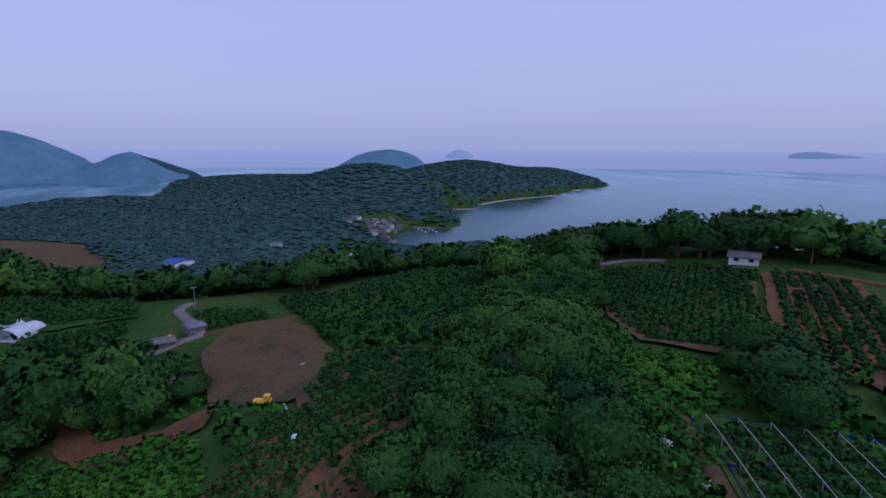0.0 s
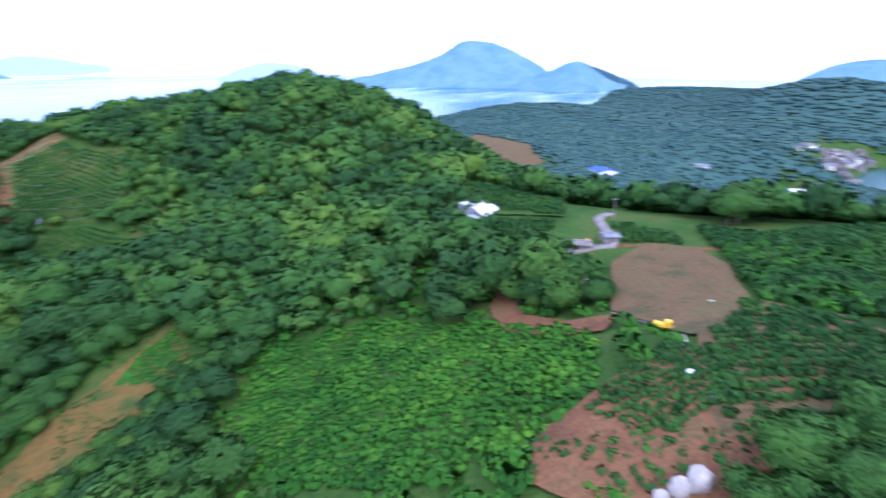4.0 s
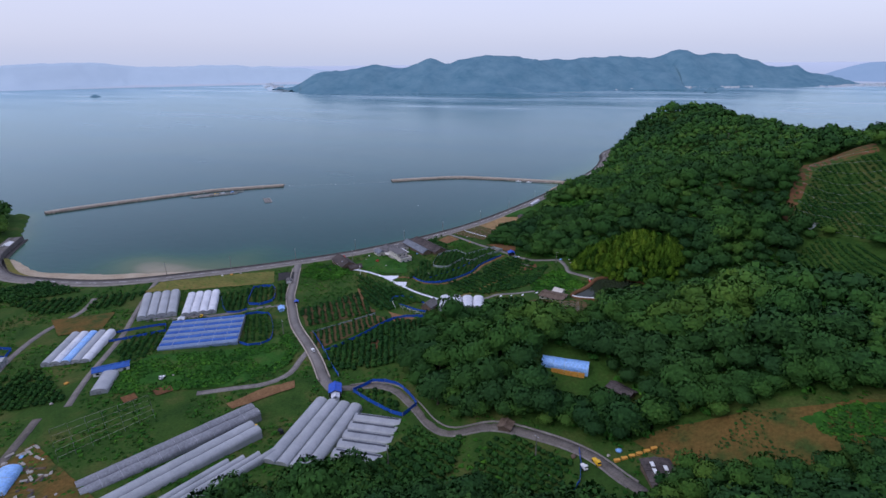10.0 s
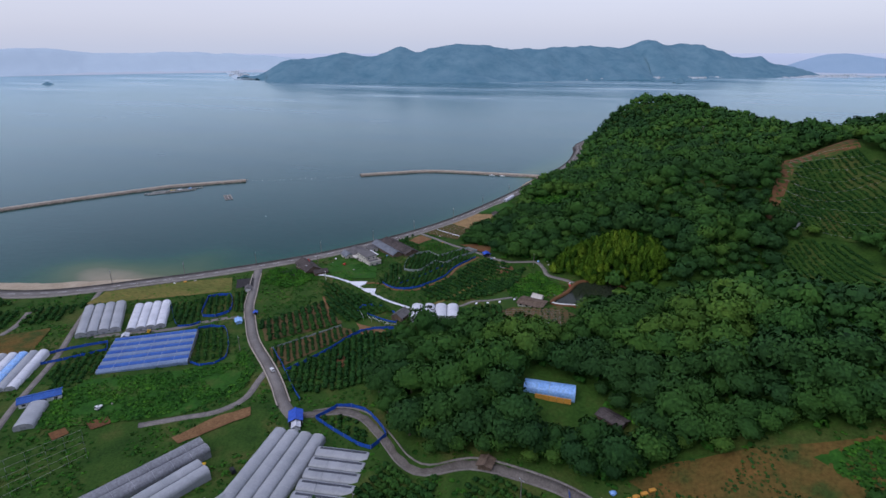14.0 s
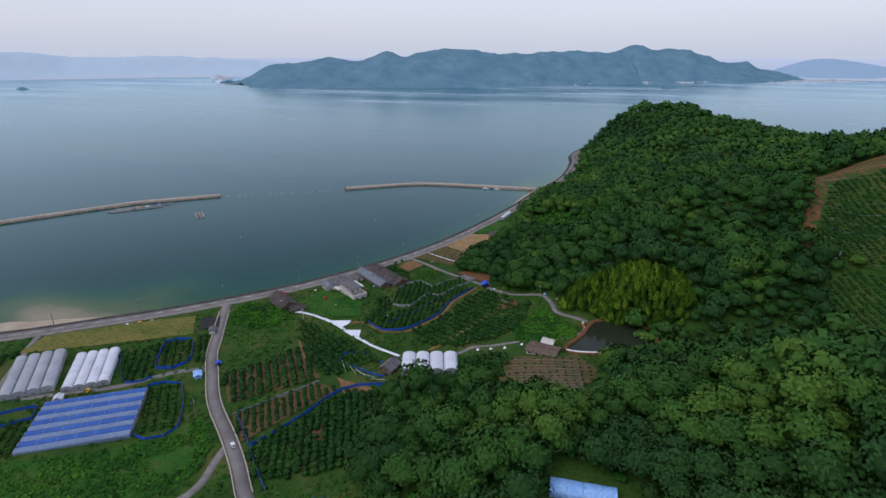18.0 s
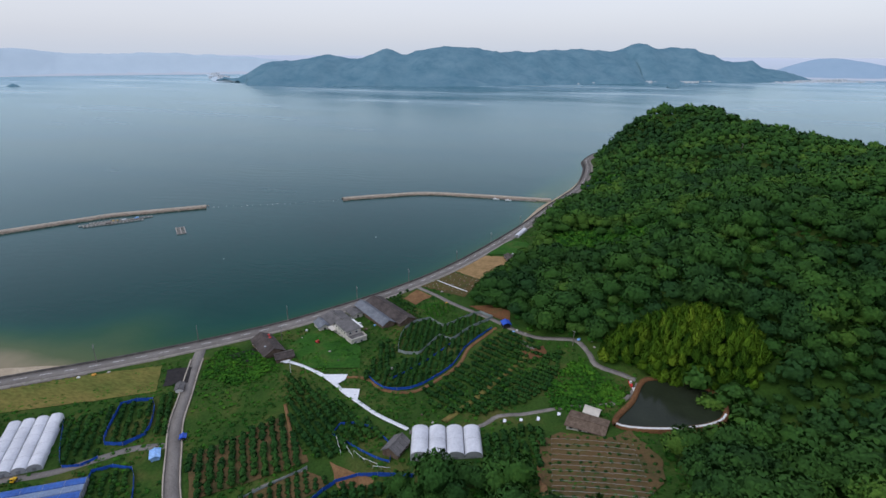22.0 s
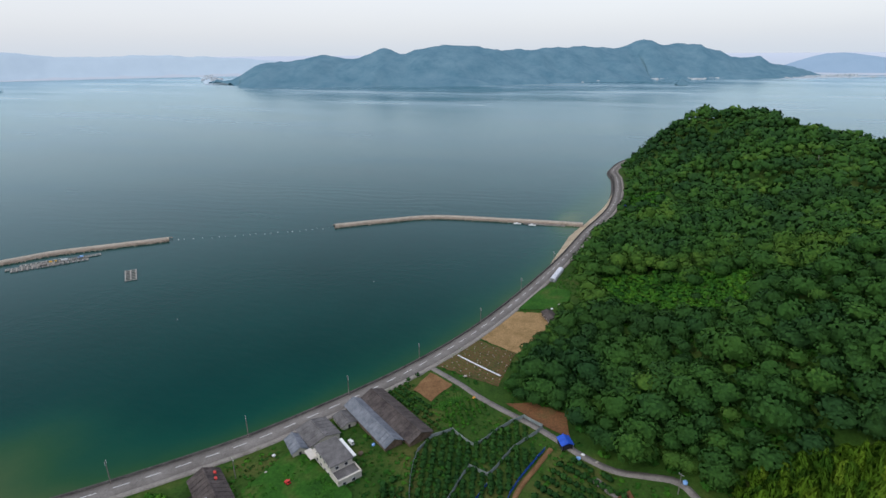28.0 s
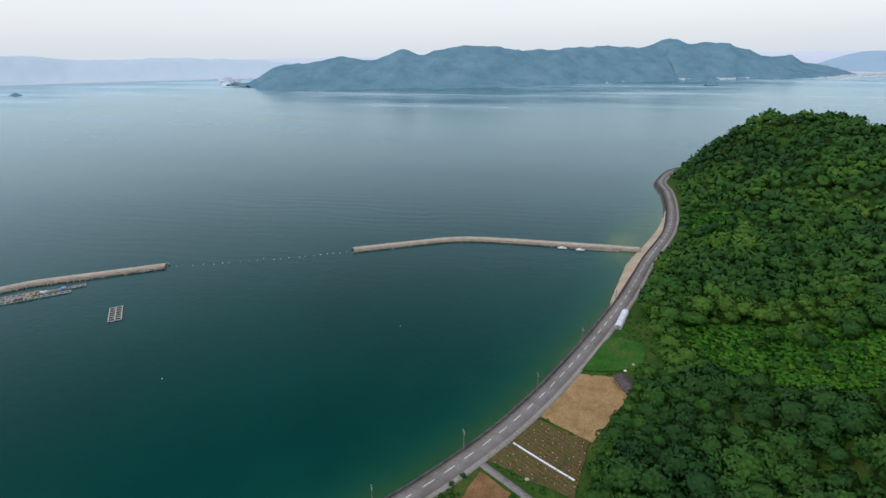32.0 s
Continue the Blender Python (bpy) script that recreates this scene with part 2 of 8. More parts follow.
M["rust"] = surface("dark_rusted_roof_sheet", [(0.3, (0.050, 0.042, 0.040)), (0.7, (0.12, 0.10, 0.09))], 0.25, 2.0, 0.7, 0.3, 0.04)
M["wood"] = surface("weathered_boards", [(0.3, (0.10, 0.07, 0.05)), (0.7, (0.20, 0.15, 0.11))], 0.6, 3.0, 0.85, 0.3, 0.03)
M["glass"] = plain("dark_window_glass", (0.03, 0.035, 0.045), 0.12, 0, 0.1, 1.0, 0.6, 0.0)
M["dark"] = plain("dark_opening", (0.02, 0.02, 0.022), 0.8, 0, 0.2, 1.0)
M["red"] = plain("red_paint", (0.55, 0.05, 0.04), 0.5, 0, 0.1, 1.0)
M["litter"] = plain("pale_sacking", (0.37, 0.34, 0.30), 0.85, 0, 0.25, 1.5, 0.2, 0.4)
M["sheet"] = plain("white_ground_sheet", (0.72, 0.73, 0.75), 0.6, 0, 0.1, 0.5)
M["bark"] = surface("tree_bark", [(0.3, (0.07, 0.055, 0.04)), (0.7, (0.14, 0.11, 0.08))], 1.0, 5.0, 0.95, 0.5, 0.03)
M["leaf"] = foliage("broadleaf_canopy", (0.025, 0.067, 0.020), (0.044, 0.112, 0.021), (0.116, 0.198, 0.029))
# leaves of the northern woods, with distance haze put into the blue-green
M["leafhaze"] = foliage("haze_tinted_woods", (0.040, 0.086, 0.080), (0.058, 0.118, 0.096), (0.082, 0.148, 0.102))
M["bamboo"] = foliage("bamboo_leaves", (0.032, 0.088, 0.009), (0.110, 0.215, 0.017), (0.25, 0.350, 0.034))
M["citrus"] = foliage("citrus_leaves", (0.017, 0.055, 0.014), (0.032, 0.092, 0.019), (0.062, 0.134, 0.024))
M["vine"] = foliage("creeper_leaves", (0.020, 0.074, 0.011), (0.043, 0.140, 0.014), (0.098, 0.225, 0.020))
M["pondw"] = plain("dark_pond_water", (0.022, 0.028, 0.016), 0.10, 0, 0.2, 0.1, 0.12, 0.0)


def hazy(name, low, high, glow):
    """Far-off land or walls: air haze is put into the colour and a weak glow."""
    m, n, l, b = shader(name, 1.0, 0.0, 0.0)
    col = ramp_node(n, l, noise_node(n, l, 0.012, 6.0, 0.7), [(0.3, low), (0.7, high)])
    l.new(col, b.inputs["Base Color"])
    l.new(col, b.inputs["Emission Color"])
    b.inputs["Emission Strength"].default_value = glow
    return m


M["far1"] = hazy("hazed_island_woods", (0.060, 0.128, 0.175), (0.108, 0.182, 0.228), 0.55)
M["far2"] = hazy("hazed_far_hills", (0.195, 0.272, 0.360), (0.215, 0.292, 0.380), 0.55)
M["far3"] = hazy("hazed_far_mountains", (0.255, 0.325, 0.415), (0.270, 0.340, 0.430), 0.55)
M["far4"] = hazy("hazed_far_shore", (0.312, 0.380, 0.445), (0.330, 0.398, 0.462), 0.55)
# sea haze painted as a glowing colour that pales with height
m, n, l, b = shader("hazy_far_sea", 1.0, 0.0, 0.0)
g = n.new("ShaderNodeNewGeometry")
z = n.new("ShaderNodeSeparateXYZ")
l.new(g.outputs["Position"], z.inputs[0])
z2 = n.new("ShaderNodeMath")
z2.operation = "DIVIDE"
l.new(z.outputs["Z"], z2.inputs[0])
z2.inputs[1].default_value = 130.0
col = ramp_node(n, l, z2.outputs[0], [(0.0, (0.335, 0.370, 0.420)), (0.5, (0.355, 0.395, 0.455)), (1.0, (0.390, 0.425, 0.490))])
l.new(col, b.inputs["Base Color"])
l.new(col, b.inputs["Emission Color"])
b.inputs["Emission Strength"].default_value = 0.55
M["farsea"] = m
M["town"] = hazy("hazed_town_walls", (0.26, 0.30, 0.34), (0.38, 0.41, 0.44), 0.45)

# water
m, n, l, b = shader("sea_water", 1.0, 0.0, 0.0)
a = n.new("ShaderNodeAttribute")
a.attribute_name = "shallow"
deep = ramp_node(n, l, noise_node(n, l, 0.006, 4.0), [(0.3, (0.0007, 0.030, 0.024)), (0.7, (0.0013, 0.041, 0.034))])
wob = noise_node(n, l, 0.03, 4.0)
sh = n.new("ShaderNodeMath")
sh.operation = "MULTIPLY_ADD"
l.new(wob, sh.inputs[0])
sh.inputs[1].default_value = 0.22
l.new(a.outputs["Fac"], sh.inputs[2])
tone = ramp_node(n, l, sh.outputs[0], [(0.14, (0.0, 0.0, 0.0)), (0.8, (1.0, 1.0, 1.0))])
shoal = ramp_node(n, l, sh.outputs[0], [(0.15, (0.003, 0.052, 0.046)), (0.4, (0.012, 0.080, 0.048)), (0.6, (0.028, 0.086, 0.032)), (0.85, (0.080, 0.108, 0.042)), (1.0, (0.24, 0.20, 0.12))])
l.new(mix_node(n, l, tone, deep, shoal), b.inputs["Base Color"])
# small chop, and long ripples that run in patches
chop = noise_node(n, l, 0.22, 5.0, 0.65, (1.0, 0.5, 1.0))
swell = n.new("ShaderNodeTexWave")
swell.wave_type, swell.bands_direction = "BANDS", "X"
swell.inputs["Scale"].default_value, swell.inputs["Distortion"].default_value, swell.inputs["Detail"].default_value, swell.inputs["Detail Scale"].default_value = 0.022, 9.0, 3.0, 1.2
sg = n.new("ShaderNodeNewGeometry")
sm = n.new("ShaderNodeMapping")
sm.inputs["Rotation"].default_value = (0, 0, radians(-24))
sm.inputs["Scale"].default_value = (1.0, 0.45, 1.0)
l.new(sg.outputs["Position"], sm.inputs[0])
l.new(sm.outputs[0], swell.inputs["Vector"])
where = ramp_node(n, l, noise_node(n, l, 0.0035, 3.0, 0.6, (1.0, 0.4, 1.0)), [(0.46, (0.0, 0.0, 0.0)), (0.62, (1.0, 1.0, 1.0))])
ripple = mix_node(n, l, 1.0, swell.outputs[0], where, "MULTIPLY")
ripple = mix_node(n, l, 0.45, chop, ripple, "ADD")
bump_node(n, l, b, ripple, 0.30, 0.40)
gloss = n.new("ShaderNodeBsdfGlossy")
rr = ramp_node(n, l, noise_node(n, l, 0.004, 4.0, 0.65, (1.0, 0.25, 1.0)), [(0.35, (0.14, 0.14, 0.14)), (0.5, (0.20, 0.20, 0.20)), (0.65, (0.30, 0.30, 0.30))])
l.new(rr, gloss.inputs["Roughness"])
l.new(b.inputs["Normal"].links[0].from_socket, gloss.inputs["Normal"])
lw = n.new("ShaderNodeLayerWeight")
lw.inputs["Blend"].default_value = 0.5
l.new(b.inputs["Normal"].links[0].from_socket, lw.inputs["Normal"])
pw = n.new("ShaderNodeMath")
pw.operation = "POWER"
l.new(lw.outputs["Facing"], pw.inputs[0])
pw.inputs[1].default_value = 5.9
gloss.inputs["Color"].default_value = (0.77, 0.93, 0.98, 1)
blend = n.new("ShaderNodeMixShader")
l.new(pw.outputs[0], blend.inputs[0])
l.new(b.outputs[0], blend.inputs[1])
l.new(gloss.outputs[0], blend.inputs[2])
l.new(blend.outputs[0], n["Material Output"].inputs["Surface"])
M["sea"] = m

# ---------------------------------------------------------------- land form
COAST = [(-300, -585), (-246, -503), (-208, -461), (-192, -420), (-194, -390), (-211, -341), (-248, -297), (-276, -268), (-310, -238), (-338, -217.5),
         (-390, -188.5), (-447, -167.3), (-541, -146), (-620, -134.5), (-695, -121.5), (-764, -119), (-830, -123), (-888, -130), (-968, -106), (-1010, -20), (-900, 150),
         (-760, 350), (-820, 600), (-750, 850), (-680, 1100), (-720, 1400), (-800, 1700), (-900, 1920), (-780, 2120), (-300, 2240), (400, 2300), (740, 2240), (758, 2130), (629, 1963), (512, 1823), (414, 1637), (243, 1485),
         (152, 1359), (130, 1253), (69, 1241), (88, 1065), (84, 982), (57, 925), (0, 948), (-24, 900), (-35, 813), (-22, 752), (20, 735), (110, 745), (180, 560), (300, 420), (500, 300), (900, 0), (900, -900), (300, -820), (0, -780), (-150, -715), (-270, -650)]
# hills: x, y, spread along and across, turn, height
SOUTH_HILLS = [(-140, -570, 110, 70, 20, 9.0), (200, -650, 180, 100, 0, 44.4), (-120, -600, 80, 60, 0, 23.7), (-250, -580, 43, 43, 0, 9.4), (-200, -560, 80, 40, -60, 11.8), (10, -555, 73, 73, 0, 5.1), (-50, -500, 64, 64, 0, 51.5), (-60, -480, 90, 70, 0, -15.8), (-150, -440, 57, 57, 0, -3.2), (60, -400, 110, 100, 0, -53.8), (-170, -380, 57, 57, 0, 3.2), (60, -330, 85, 85, 0, 50.8), (250, -300, 200, 200, 0, 79.1), (-180, -300, 63, 63, 0, -5.6), (-39, -268, 54, 54, 0, -16.8), (-5, -262, 41, 41, 0, 10.6), (-205, -235, 43, 43, 0, -0.4)]
BAY_HILLS = [(-850, -62, 55, 40, 0, 3.0), (40, -230, 70, 70, 0, -35.3), (-120, -170, 32, 32, 0, -3.7), (-200, -170, 52, 52, 0, -3.8), (-20, -160, 40, 40, 0, 3.5), (-161, -125, 28, 28, 0, -2.9), (-254, -124, 42, 42, 0, 4.8), (-45, -118, 44, 44, 0, -13.7), (-179, -112, 28, 28, 0, 3.3), (-250, -90, 38, 38, 0, -2.0), (-146, -86, 38, 38, 0, -4.6), (-800, -80, 65, 65, 0, -16.7), (-450, -70, 69, 69, 0, -0.7), (-700, -70, 90, 90, 0, -11.0), (-40, -60, 45, 40, 0, 11.2), (60, -60, 90, 80, 0, 7.0), (-900, -60, 40, 40, 0, 1.0)]
VALLEY_HILLS = [(-340, -60, 28, 28, 0, -4.4), (-185, -45, 35, 28, 20, 31.7), (-290, -40, 40, 30, 0, 6.0), (-860, -40, 40, 40, 0, 23.3), (-177, -25, 28, 28, 0, -14.5), (-544, -22, 73, 73, 0, 4.0), (-310, -18, 28, 28, 0, -16.1), (-790, -5, 115, 70, 0, 57.0), (-390, 0, 70, 45, 0, 48.6), (-60, 10, 35, 35, 0, 4.4), (-310, 20, 37, 37, 0, -16.1), (-640, 30, 110, 60, 10, -6.4), (-190, 30, 50, 40, 30, 17.2), (0, 40, 60, 60, 0, 42.7), (250, 50, 150, 120, 0, 44.9), (-500, 60, 110, 70, 20, 11.7)]
RIDGE_HILLS = [(-226, 46, 50, 40, 0, 24.0), (-312, 96, 45, 36, 0, -14.0), (-462, 92, 48, 42, 0, 14.0), (-60, 60, 70, 60, 0, 6.9), (-110, 100, 60, 50, 0, 2.7), (30, 110, 70, 60, 0, -4.2), (100, 110, 90, 80, 0, 55.2), (-360, 120, 100, 80, 30, -33.4), (-493, 134, 104, 104, 0, 43.1), (-760, 150, 130, 130, 0, 36.0), (-80, 160, 80, 60, 0, 43.4), (120, 200, 80, 50, 0, 36.3), (-300, 210, 120, 90, 0, 117.8), (-600, 230, 100, 80, 0, 25.4), (0, 240, 54, 54, 0, 21.7), (300, 250, 120, 100, 0, 14.2), (-150, 290, 80, 70, 0, -17.1), (160, 300, 54, 54, 0, 16.2)]
NORTH_HILLS = [(0, 690, 60, 55, 0, -26.0), (-45, 850, 40, 90, 0, -20.0), (-60, 330, 110, 80, 0, 48.3), (-520, 420, 140, 120, 0, 32.1), (0, 420, 90, 90, 0, -29.4), (-120, 420, 108, 108, 0, -18.6), (-250, 500, 150, 120, 0, 32.4), (-20, 560, 127, 127, 0, 36.0), (-100, 620, 80, 60, 0, -64.0), (-89, 756, 130, 130, 0, 26.1), (-480, 760, 150, 120, 0, 50.0), (-200, 1000, 180, 140, 0, 24.6), (-550, 1000, 120, 120, 0, 34.0), (-100, 1250, 150, 120, 0, 83.3), (-300, 1450, 200, 150, 0, 36.3), (150, 1750, 220, 150, 40, 93.9), (-620, 1780, 200, 120, 0, 42.0), (-250, 1900, 200, 130, 0, 40.0), (500, 2080, 180, 90, 40, 55.7)]
HILLS = np.array(SOUTH_HILLS + BAY_HILLS + VALLEY_HILLS + RIDGE_HILLS + NORTH_HILLS, float)


def smooth_line(pts, step, closed=False):
    """Catmull-Rom through the points, resampled about every step metres."""
    p = np.array(pts, float)
    k = len(p)
    out = []
    for i in range(k if closed else k - 1):
        a, b_, c, d = (p[(i - 1) % k], p[i], p[(i + 1) % k], p[(i + 2) % k]) if closed else (p[max(i - 1, 0)], p[i], p[i + 1], p[min(i + 2, k - 1)])
        cnt = max(1, int(np.hypot(*(c - b_)[:2]) / step))
        for s in np.arange(cnt) / cnt:
            out.append(0.5 * (2 * b_ + (c - a) * s + (2 * a - 5 * b_ + 4 * c - d) * s * s + (3 * b_ - a - 3 * c + d) * s ** 3))
    if not closed:
        out.append(p[-1])
    return np.array(out)


def inside(poly, x, y):
    res = np.zeros(x.shape, bool)
    for (ax, ay), (bx, by) in zip(poly, poly[1:] + poly[:1]):
        if ay != by:
            res ^= ((ay > y) != (by > y)) & (x < (bx - ax) * (y - ay) / (by - ay) + ax)
    return res


def line_distance(pts, x, y, closed=False):
    d = np.full(x.shape, 1e9)
    seq = list(zip(pts, pts[1:] + pts[:1])) if closed else list(zip(pts, pts[1:]))
    for (ax, ay), (bx, by) in seq:
        dx, dy = bx - ax, by - ay
        s = np.clip(((x - ax) * dx + (y - ay) * dy) / (dx * dx + dy * dy + 1e-9), 0, 1)
        d = np.minimum(d, np.hypot(x - ax - s * dx, y - ay - s * dy))
    return d


def coast_depth(x, y):
    d = line_distance(COAST, x, y, True)
    return np.where(inside(COAST, x, y), d, -d)


def ground(x, y):
    x, y = np.atleast_1d(np.asarray(x, float)), np.atleast_1d(np.asarray(y, float))
    d = coast_depth(x, y)
    h = np.zeros(x.shape)
    for bx, by, sx, sy, turn, amp in HILLS:
        c, s = math.cos(radians(turn)), math.sin(radians(turn))
        u, v = (x - bx) * c + (y - by) * s, (y - by) * c - (x - bx) * s
        h += amp * np.exp(-0.5 * ((u / sx) ** 2 + (v / sy) ** 2))
    # spurs and hollows of the wooded headland
    fold = np.sin(x * 0.052 + 1.4 * np.sin(y * 0.031)) * np.sin(y * 0.058 + 1.1 * np.sin(x * 0.027) + 0.6) + 0.5 * np.sin(x * 0.11 + y * 0.07)
    h += 3.6 * fold * np.clip((-350 - x) / 50, 0, 1) * np.clip((h - 22) / 18, 0, 1) * np.clip((260 - y) / 60, 0, 1)
    h = np.maximum(3.0 + h * np.clip((d - 13.5) / 26.0, 0, 1), 2.6)
    return np.where(d > 5.0, h, np.maximum(-8.0, -1.2 + np.minimum(d, 0) * 0.12))


def gz(x, y):
    return float(ground(x, y)[0])


def tri_mesh(name, co, faces, smooth=False, tint=None, soft=None):
    me = bpy.data.meshes.new(name)
    me.vertices.add(len(co))
    me.vertices.foreach_set("co", np.ascontiguousarray(co, dtype=np.float32).ravel())
    k = faces.shape[1]
    me.loops.add(faces.size)
    me.loops.foreach_set("vertex_index", np.ascontiguousarray(faces, dtype=np.int32).ravel())
    me.polygons.add(len(faces))
    me.polygons.foreach_set("loop_start", np.arange(0, faces.size, k, dtype=np.int32))
    if smooth:
        me.polygons.foreach_set("use_smooth", np.ones(len(faces), bool))
    if tint is not None:
        at = me.attributes.new("tint", "FLOAT", "POINT")
        at.data.foreach_set("value", np.ascontiguousarray(tint, dtype=np.float32))
    me.update(calc_edges=True)
    if soft is not None:
        at = me.attributes.new("custom_normal", "FLOAT_VECTOR", "POINT")
        at.data.foreach_set("vector", np.ascontiguousarray(soft, dtype=np.float32).ravel())
    return me


def put(name, me, mat, parent=None, label="", category="", kind="", group=""):
    if mat is not None and not me.materials:
        me.materials.append(mat)
    ob = new(name, me)
    if parent is not None:
        ob.parent = parent
    return tagged(ob, label, category, group, kind)


def part(name, bm, mat, parent, label=""):
    me = bpy.data.meshes.new(name)
    bm.to_mesh(me)
    bm.free()
    return put(name, me, mat, parent, label)


def thing(name, x, y, z, turn=0.0, label="", category="", group="", kind=""):
    ob = new(name)
    ob.empty_display_size = 0.5
    ob.matrix_world = pose(x, y, z, 0, 0, turn)
    return tagged(ob, label, category, group, kind)


def grid_sheet(xs, ys):
    X, Y = np.meshgrid(xs, ys, indexing="ij")
    i = np.arange(len(xs) * len(ys)).reshape(len(xs), len(ys))
    f = np.stack([i[:-1, :-1], i[1:, :-1], i[1:, 1:], i[:-1, 1:]], -1).reshape(-1, 4)
    return X.ravel(), Y.ravel(), f


xs = np.concatenate([np.arange(-1500, -1020, 40.0), np.arange(-1020, 180, 5.0), np.arange(180, 1000, 40.0)])
ys = np.concatenate([np.arange(-1000, -720, 40.0), np.arange(-720, 320, 5.0), np.arange(320, 2440, 20.0)])
X, Y, F = grid_sheet(xs, ys)
Z = ground(X, Y)
put("ground", tri_mesh("ground", np.stack([X, Y, Z], 1), F, True), M["hill"], None, "green and brown hilly coastal ground", "ground", "structure")

# sea: shallow water along the shore and over the sand bar
xs = np.concatenate([np.arange(-5100, -1500, 120.0), np.arange(-1500, -1020, 60.0), np.arange(-1020, -150, 6.0), np.arange(-150, 1200, 75.0), np.arange(1200, 5000, 120.0)])
ys = np.concatenate([np.arange(-5100, -1000, 120.0), np.arange(-1000, -660, 60.0), np.arange(-660, -60, 6.0), np.arange(-60, 2600, 70.0), np.arange(2600, 5000, 120.0)])
X, Y, F = grid_sheet(xs, ys)
d = -coast_depth(X, Y)
bar = np.exp(-((X + 246) ** 2 / 28 ** 2 + (Y + 345) ** 2 / 48 ** 2)) * 0.72 + np.exp(-((X + 290) ** 2 / 34 ** 2 + (Y + 300) ** 2 / 30 ** 2)) * 0.36
cove = np.exp(-((X + 655) ** 2 / 40 ** 2 + (Y + 152) ** 2 / 14 ** 2)) * 0.42 + np.exp(-((X + 720) ** 2 / 60 ** 2 + (Y + 140) ** 2 / 22 ** 2)) * 0.26
shallow = np.clip(0.38 * np.exp(-np.maximum(d, 0) / 13.0) + 0.22 * np.exp(-np.maximum(d, 0) / 55.0) + bar + cove, 0, 1.2) * (d < 400)
me = tri_mesh("sea", np.stack([X, Y, np.zeros(len(X))], 1), F, True)
at = me.attributes.new("shallow", "FLOAT", "POINT")
at.data.foreach_set("value", shallow.astype(np.float32))
put("water", me, M["sea"], None, "calm teal sea, pale over the shallows", "sea", "structure")
# added rising ring where sea meets sky; its haze is a glowing colour
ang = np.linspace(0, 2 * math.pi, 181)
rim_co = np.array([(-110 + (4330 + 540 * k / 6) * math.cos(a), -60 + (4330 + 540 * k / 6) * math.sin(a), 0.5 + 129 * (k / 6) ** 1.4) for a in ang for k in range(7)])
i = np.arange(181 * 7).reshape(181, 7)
put("backdrop", tri_mesh("backdrop", rim_co, np.stack([i[:-1, :-1], i[:-1, 1:], i[1:, 1:], i[1:, :-1]], -1).reshape(-1, 4)[:, ::-1], True), M["farsea"], None, "raised backdrop ring painted as pale hazy sea at the horizon", "sea", "structure")

# ---------------------------------------------------------------- roads
from mathutils import geometry


def ribbon(name, line, width, mat, lift, label, deep=0.6, parent=None, kind="structure", level=None, category="road"):
    """A slab that follows a line over the ground."""
    p = np.array(line, float)
    t = np.gradient(p[:, :2], axis=0)
    t /= np.linalg.norm(t, axis=1)[:, None] + 1e-9
    nrm = np.stack([-t[:, 1], t[:, 0]], 1) * (width / 2)
    a, b_ = p[:, :2] - nrm, p[:, :2] + nrm
    if level is None:
        za, zb = ground(a[:, 0], a[:, 1]), ground(b_[:, 0], b_[:, 1])
        zc = ground(p[:, 0], p[:, 1])
        zm = np.maximum(zc, (za + zb) / 2) + lift
        za, zb = 0.5 * (za + lift) + 0.5 * zm, 0.5 * (zb + lift) + 0.5 * zm
    else:
        za = zb = np.full(len(p), level)
    k = len(p)
    co = np.concatenate([np.column_stack([a, za]), np.column_stack([b_, zb]), np.column_stack([a, za - deep]), np.column_stack([b_, zb - deep])])
    i = np.arange(k - 1)
    f = np.concatenate([np.stack([i, i + 1, k + i + 1, k + i], 1), np.stack([2 * k + i, 2 * k + i + 1, i + 1, i], 1), np.stack([k + i, k + i + 1, 3 * k + i + 1, 3 * k + i], 1)])
    f = f[:, ::-1]
    f = np.concatenate([f, [[0, k, 3 * k, 2 * k], [k - 1, 3 * k - 1, 4 * k - 1, 2 * k - 1]]])
    return put(name, tri_mesh(name, co, f), mat, parent, label, category if parent is None else "", kind if parent is None else "")


def offset(line, dist):
    p = np.array(line, float)[:, :2]
    t = np.gradient(p, axis=0)
    t /= np.linalg.norm(t, axis=1)[:, None] + 1e-9
    return p + np.stack([t[:, 1], -t[:, 0]], 1) * dist


BAY = smooth_line(COAST[1:20], 4.0)
inland = 1.0 if coast_depth(*[np.array([v]) for v in offset(BAY, 6.0)[40]])[0] > 0 else -1.0
ribbon("road_verge", offset(BAY, inland * 9.9), 2.2, M["verge"], 0.2, "pale gravel verge along the coast road", 4.6, None, "structure", 3.52)
ribbon("road_coast", offset(BAY, inland * 5.1), 7.6, M["asphalt"], 0.2, "grey asphalt coast road behind the sea wall", 4.6, None, "structure", 3.35)
SEA_WALL = offset(BAY, inland * 1.1)
ribbon("sea_wall", SEA_WALL, 0.6, M["darkcon"], 0, "dark stained concrete sea wall along the bay", 6.0, None, "structure", 4.1, "wall")
ribbon("sea_wall_footing", offset(BAY, -inland * 0.6), 3.0, M["darkcon"], 0, "wet dark footing below the sea wall", 2.0, None, "structure", 0.55, "wall")

